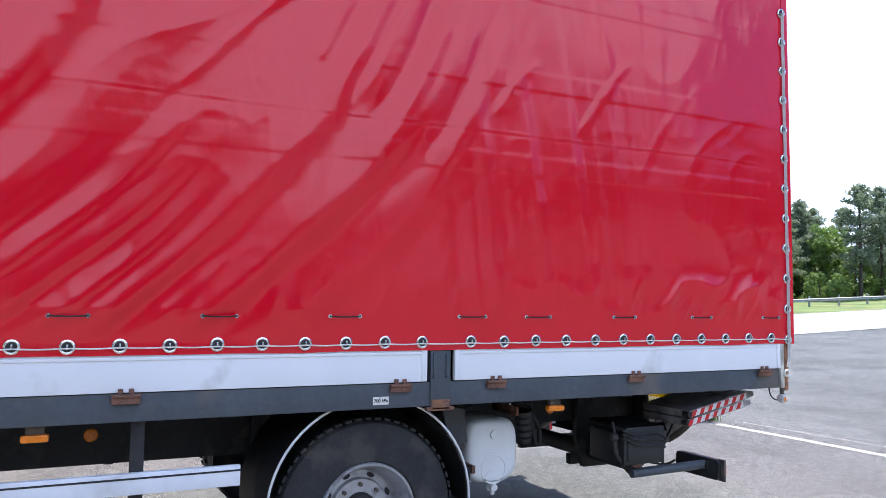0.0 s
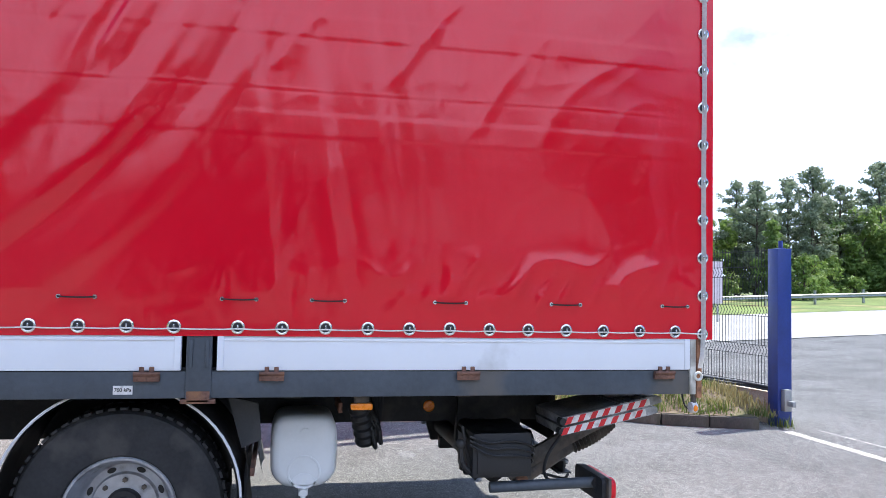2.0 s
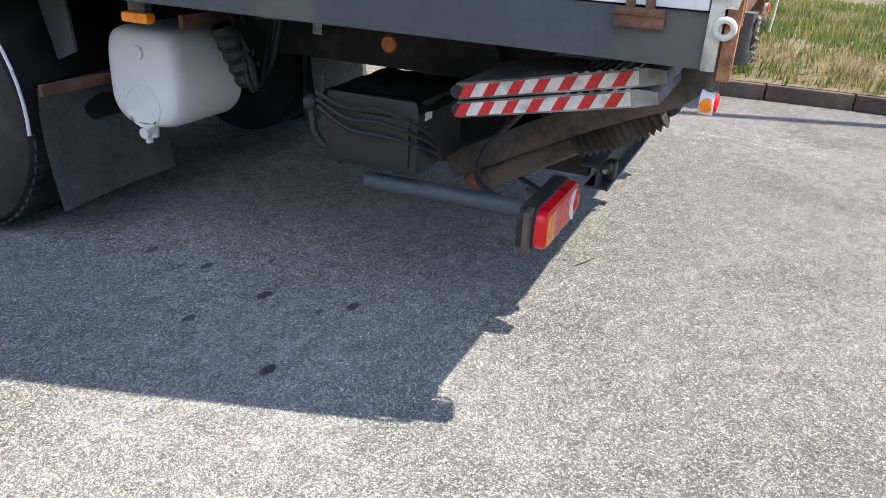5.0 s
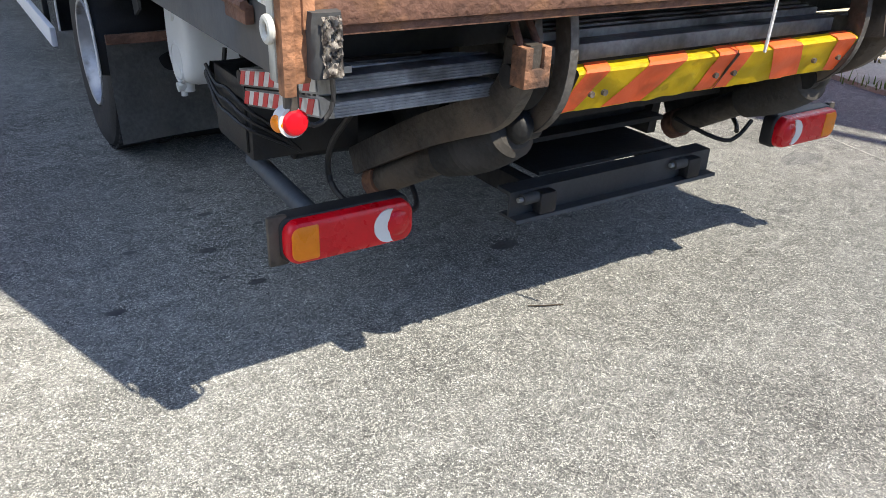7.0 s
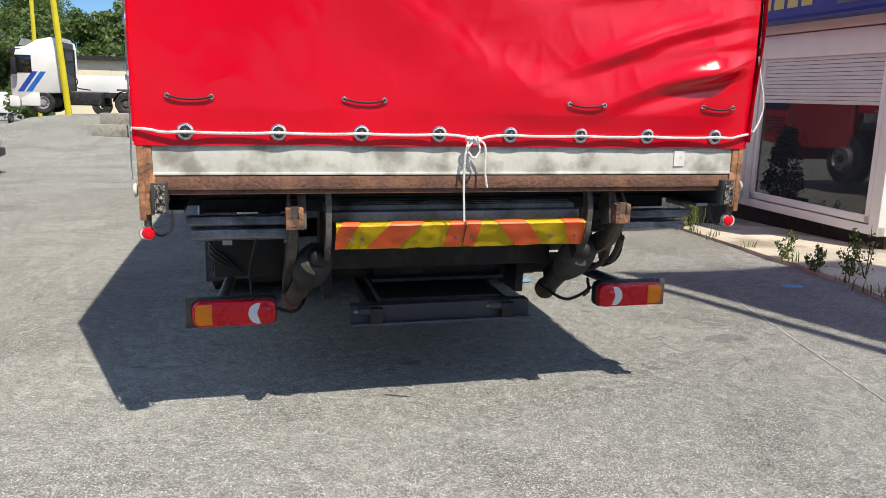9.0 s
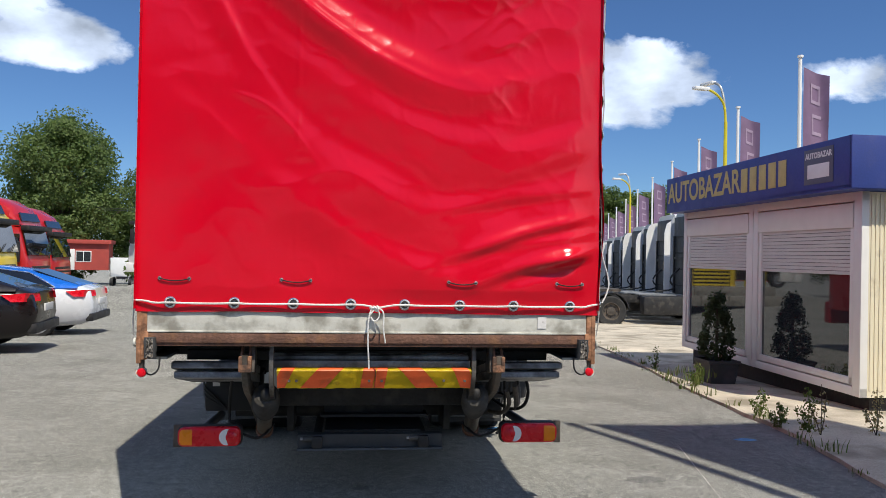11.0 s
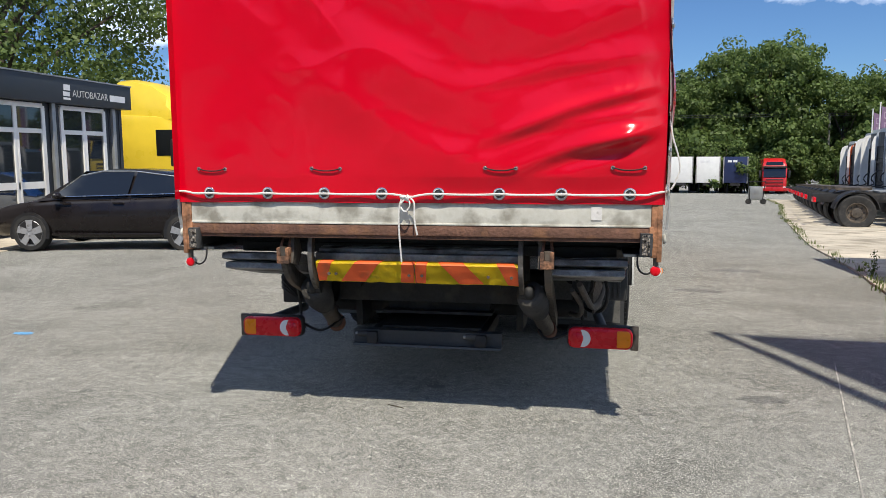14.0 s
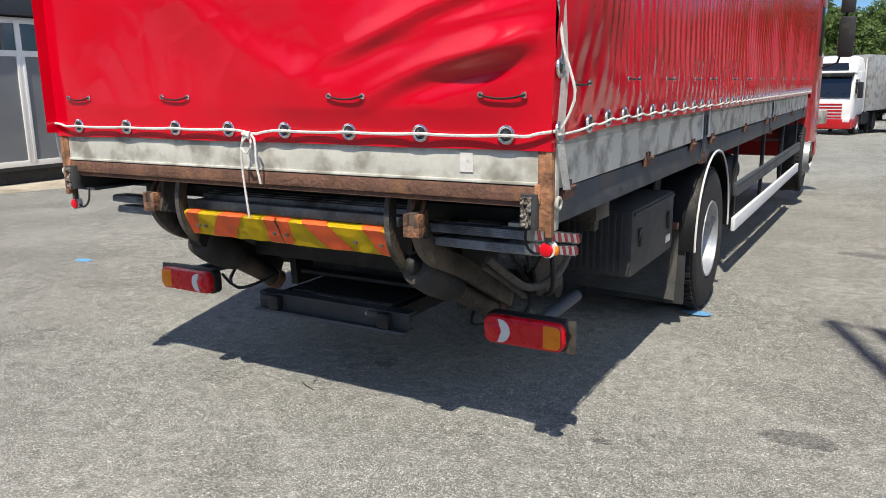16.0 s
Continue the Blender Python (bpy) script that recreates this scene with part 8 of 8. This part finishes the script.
for i in range(5):
    for k in range(2):
        ob = new("concrete_block", BLOCK)
        ob.parent = blocks
        ob.matrix_local = Matrix.Translation((-5.45 + i * 1.22 + 0.3 * k, 26.0 - 0.15 * i, -0.3 + 0.38 * k)) @ Matrix.Rotation(radians(-7 + 2 * wob(i, k)), 4, "Z")
ds = thing("dropside_trailer", "white dropside trailer parked behind the chassis lorry", "trailer", "parked trailers", m=Matrix.Translation((-0.5, -0.1, 0.95)))
part("side_board", box(B(), (-7.6, 34.2, 0.0), (-4.6, 34.24, 0.9), 0.01), WHITE_PAINT, ds)
part("side_board", box(B(), (-7.6, 36.2, 0.0), (-4.6, 36.24, 0.9), 0.01), WHITE_PAINT, ds)
part("end_board", box(B(), (-7.64, 34.2, 0.0), (-7.6, 36.24, 0.9), 0.01), WHITE_PAINT, ds)
part("bed", box(B(), (-7.6, 34.24, -0.08), (-4.6, 36.2, 0.0), 0.01), BLACK_STEEL, ds)
for x in (-6.6, -5.6):
    part("wheel", lathe(B(), [(0.1, 0.02), (0.25, 0.0), (0.38, 0.01), (0.42, -0.03), (0.42, -0.2), (0.38, -0.22)], (x, 34.45, -0.42), (0, -1, 0), 24), RUBBER, ds)
    part("axle", box(B(), (x - 0.05, 34.5, -0.5), (x + 0.05, 36.0, -0.07)), BLACK_STEEL, ds)
shed = thing("shed", "low beige rendered shed", "shed")
part("shed_wall", box(B(), (-10.7, 42, -1.6), (-6.2, 47, 2.75)), CREAM, shed)
part("shed_roof", box(B(), (-11.0, 41.7, 2.75), (-5.9, 47.3, 2.95)), BLACK_STEEL, shed)

# ---- red building, far left ----
rb2 = thing("red_building", "long low red building with white windows", "building")
RBM = Matrix.Translation((-36.6, 95.3, -1.17)) @ Matrix.Rotation(radians(12), 4, "Z")
rb2.matrix_world = RBM
part("building_wall", box(B(), (-9, 0, 0), (6.5, 6, 3.3)), BRICK_RED, rb2)
part("building_roof", box(B(), (-9.3, -0.4, 3.3), (6.8, 6.3, 3.8), 0.02), BRICK_RED, rb2, "dull red roof edge")
for x in (-6.5, -3.4, -0.6, 3.6):
    w = part("window", box(B(), (x - 0.9, -0.03, 1.0), (x + 0.9, 0.02, 2.4), 0.01), FRAME_WHITE, rb2)
    for q in (-0.43, 0.43):
        part("pane", box(B(), (x + q - 0.38, -0.05, 1.1), (x + q + 0.38, -0.035, 2.3)), GLASS, w)
dr = part("door", box(B(), (1.2, -0.04, 0.0), (2.6, 0.02, 2.6), 0.01), FRAME_WHITE, rb2)
part("pane", box(B(), (1.35, -0.06, 0.6), (1.85, -0.045, 2.4)), GLASS, dr)
box_trailer("white box body standing by the red building", WHITE_PAINT, -27.5, 92.3, -80, 3.4, 4.0)

# ---- flags and lamp posts ----
fl = thing("flag_mast", "white mast with a faded purple upright flag", "flagpole", "row of flags")
part("mast", cyl(B(), (0, 0, 0), (0, 0, 7.2), 0.06, 12, 0.045), WHITE_PAINT, fl)
part("finial", cyl(B(), (0, 0, 7.2), (0, 0, 7.25), 0.075, 12), WHITE_PAINT, fl)
cloth = part("flag", sheet(B(), 12, 24, lambda u, v: Vector((0.09 + 0.66 * u * (1 - 0.1 * v), -0.12 * math.sin(u * 5 + v * 2.4) * u, 3.9 + 3.05 * v - 0.25 * u * v))), FLAG, fl, "faded purple flag cloth")
bm = B()
for a, b, c, d in ((0.3, 0.7, 0.72, 0.75), (0.3, 0.7, 0.86, 0.89), (0.3, 0.36, 0.72, 0.89), (0.64, 0.7, 0.72, 0.89), (0.35, 0.75, 0.6, 0.63), (0.35, 0.4, 0.45, 0.63), (0.35, 0.75, 0.45, 0.48), (0.5, 0.8, 0.1, 0.16), (0.45, 0.75, 0.2, 0.26)):
    sheet(bm, 4, 2, lambda u, v: (lambda U, V: Vector((0.09 + 0.66 * U * (1 - 0.1 * V), -0.12 * math.sin(U * 5 + V * 2.4) * U - 0.012, 3.9 + 3.05 * V - 0.25 * U * V)))(a + (b - a) * u, c + (d - c) * v))
part("print", bm, FLAG_MARK, cloth)["kind"] = "stuff"
for i in range(9, -1, -1):
    y = 14.0 + 5.6 * i
    m = Matrix.Translation((11.15 + 0.238 * (y - 14.0), y - 0.1, rise(11.15 + 0.238 * (y - 14.0), y))) @ Matrix.Rotation(radians(-12 + 9 * wob(i * 1.7, 2)), 4, "Z")
    if i:
        copy_thing(fl, m)
    else:
        fl.matrix_world = m


def lamp_post(h=9.0):
    t = thing("street_lamp", "yellow lamp post with two curved arms", "street lamp", "lamp posts")
    part("post_body", cyl(B(), (0, 0, 0), (0, 0, h - 1.6), 0.1, 12, 0.06), YELLOW_POST, t)
    for d, top in ((Vector((-0.62, -0.12, 0)), h - 0.45), (Vector((-0.16, 0.5, 0)), h)):
        arm = part("lamp_arm", tube(B(), [Vector((0, 0, h - 1.7)), Vector((0, 0, h - 1.0)) + d * 0.08, Vector((0, 0, top - 0.25)) + d * 0.45, Vector((0, 0, top - 0.05)) + d * 1.0, Vector((0, 0, top)) + d * 1.5], 0.045, 8, 2), YELLOW_POST if top < h else GALV, t)
        bm = box(B(), (-0.32, -0.12, -0.07), (0.32, 0.12, 0.06), 0.05)
        bmesh.ops.transform(bm, matrix=Matrix.Translation(Vector((0, 0, top)) + d * 1.75) @ Matrix.Rotation(math.atan2(d.y, d.x), 4, "Z"), verts=bm.verts)
        part("lamp_head", bm, WHITE_PAINT, arm, "white lamp head")
    return t


lp = lamp_post()
copy_thing(lp, Matrix.Translation((19.2, 46.8, rise(19.2, 46.8))))
copy_thing(lp, Matrix.Translation((31.2, 96.6, rise(31.2, 96.6))))
lp.matrix_world = Matrix.Translation((13.6, 22.5, rise(13.6, 22.5)))
yp = thing("yellow_post", "yellow steel lamp mast by the block wall", "post")
part("post_body", cyl(B(), (-7.73, 30.8, -0.3), (-8.3, 30.8, 9), 0.13, 12, 0.1), YELLOW_POST, yp)
yp2 = thing("yellow_post", "yellow steel lamp mast farther back", "post")
part("post_body", cyl(B(), (-10.5, 38.0, -1.0), (-10.5, 38.0, 8), 0.09, 10), YELLOW_POST, yp2)
stand(tractor("yellow low-cab lorry facing the yard", CAB_YELLOW, 2.75), -2.95, 25.6, -98, -0.3)

# wooden utility pole with wires
up = thing("utility_pole", "wooden utility pole carrying two wires", "pole", m=Matrix.Translation((1.05, -0.3, rise(27, 89.5))))
part("pole_body", cyl(B(), (25.9, 89.8, 0), (25.9, 89.8, 9.0), 0.18, 12, 0.12), mat("grey timber", (0.3, 0.27, 0.22), 0.9, var=0.2, bump=0.3), up)
for k in range(2):
    part("wire", tube(B(), [(-30 + 10 * i, 88 + 0.2 * i, 8.7 + 0.22 * k + 0.012 * (i - 5) ** 2 * 0.5) for i in range(11)], 0.025, 5, 1), WIRE, up)
pylon = thing("pylon", "slim grey lattice pylon carrying the wires", "pylon", m=Matrix.Translation((4.9, 77, rise(4.9, 77))))
for s in (-1, 1):
    for q in (-1, 1):
        part("leg", tube(B(), [(s * 0.8, q * 0.8, 0), (s * 0.22, q * 0.22, 8.4)], 0.05, 5), GALV, pylon)
for k in range(8):
    w = 0.8 - 0.072 * k
    part("brace", tube(B(), [(-w, -w, 1.0 * k), (w - 0.07, -w + 0.07, 1.0 * k + 1)], 0.03, 4), GALV, pylon)
part("cross_arm", box(B(), (-1.3, -0.06, 8.3), (1.3, 0.06, 8.42)), GALV, pylon)
trolley = thing("trolley", "small grey welding trolley on wheels", "trolley", m=Matrix.Translation((0.5, -0.1, rise(10, 42.4))))
part("trolley_body", box(B(), (9.25, 42.3, 0.25), (9.95, 42.9, 1.0), 0.05), GALV, trolley)
part("trolley_frame", tube(B(), [(9.25, 42.3, 0.3), (9.15, 42.3, 1.3), (10.05, 42.3, 1.3), (9.95, 42.3, 0.3)], 0.03, 6), BLACK_STEEL, trolley)
for x in (9.20, 10.00):
    part("trolley_wheel", cyl(B(), (x, 42.3, 0.16), (x, 42.45, 0.16), 0.16, 14), RUBBER, trolley)

# potted conifer before the cabin
pot = thing("potted_conifer", "dark green conifer in a grey pot", "plant", m=Matrix.Translation((4.8, 5.55, rise(4.8, 5.55) + 0.03)))
part("pot", loft(B(), [[Vector((sx * (0.17 + f), sy * (0.19 + f), z)) for sx, sy in ((-1, -1), (1, -1), (1, 1), (-1, 1))] for f, z in ((0.0, 0.0), (0.035, 0.27), (0.05, 0.275), (0.05, 0.31), (0.03, 0.31), (0.02, 0.27))]), PLASTIC_GREY, pot, "square dark grey plastic planter")
random.seed(40)
crown = B()
for i in range(90):
    f = random.random()
    r = 0.24 * (1 - f) ** 0.6 * (0.6 if f < 0.08 else 1) + 0.03
    a = random.uniform(0, 6.28)
    leaf_cards(crown, (r * 0.8 * math.cos(a), r * 0.8 * math.sin(a), 0.36 + 0.8 * f), 0.075, 40, 0.04, 1.2)
part("crown", crown, LEAF_THUJA, pot, angle=180)
part("stem", cyl(B(), (0, 0, 0.25), (0, 0, 1.0), 0.02, 8), BARK, pot)
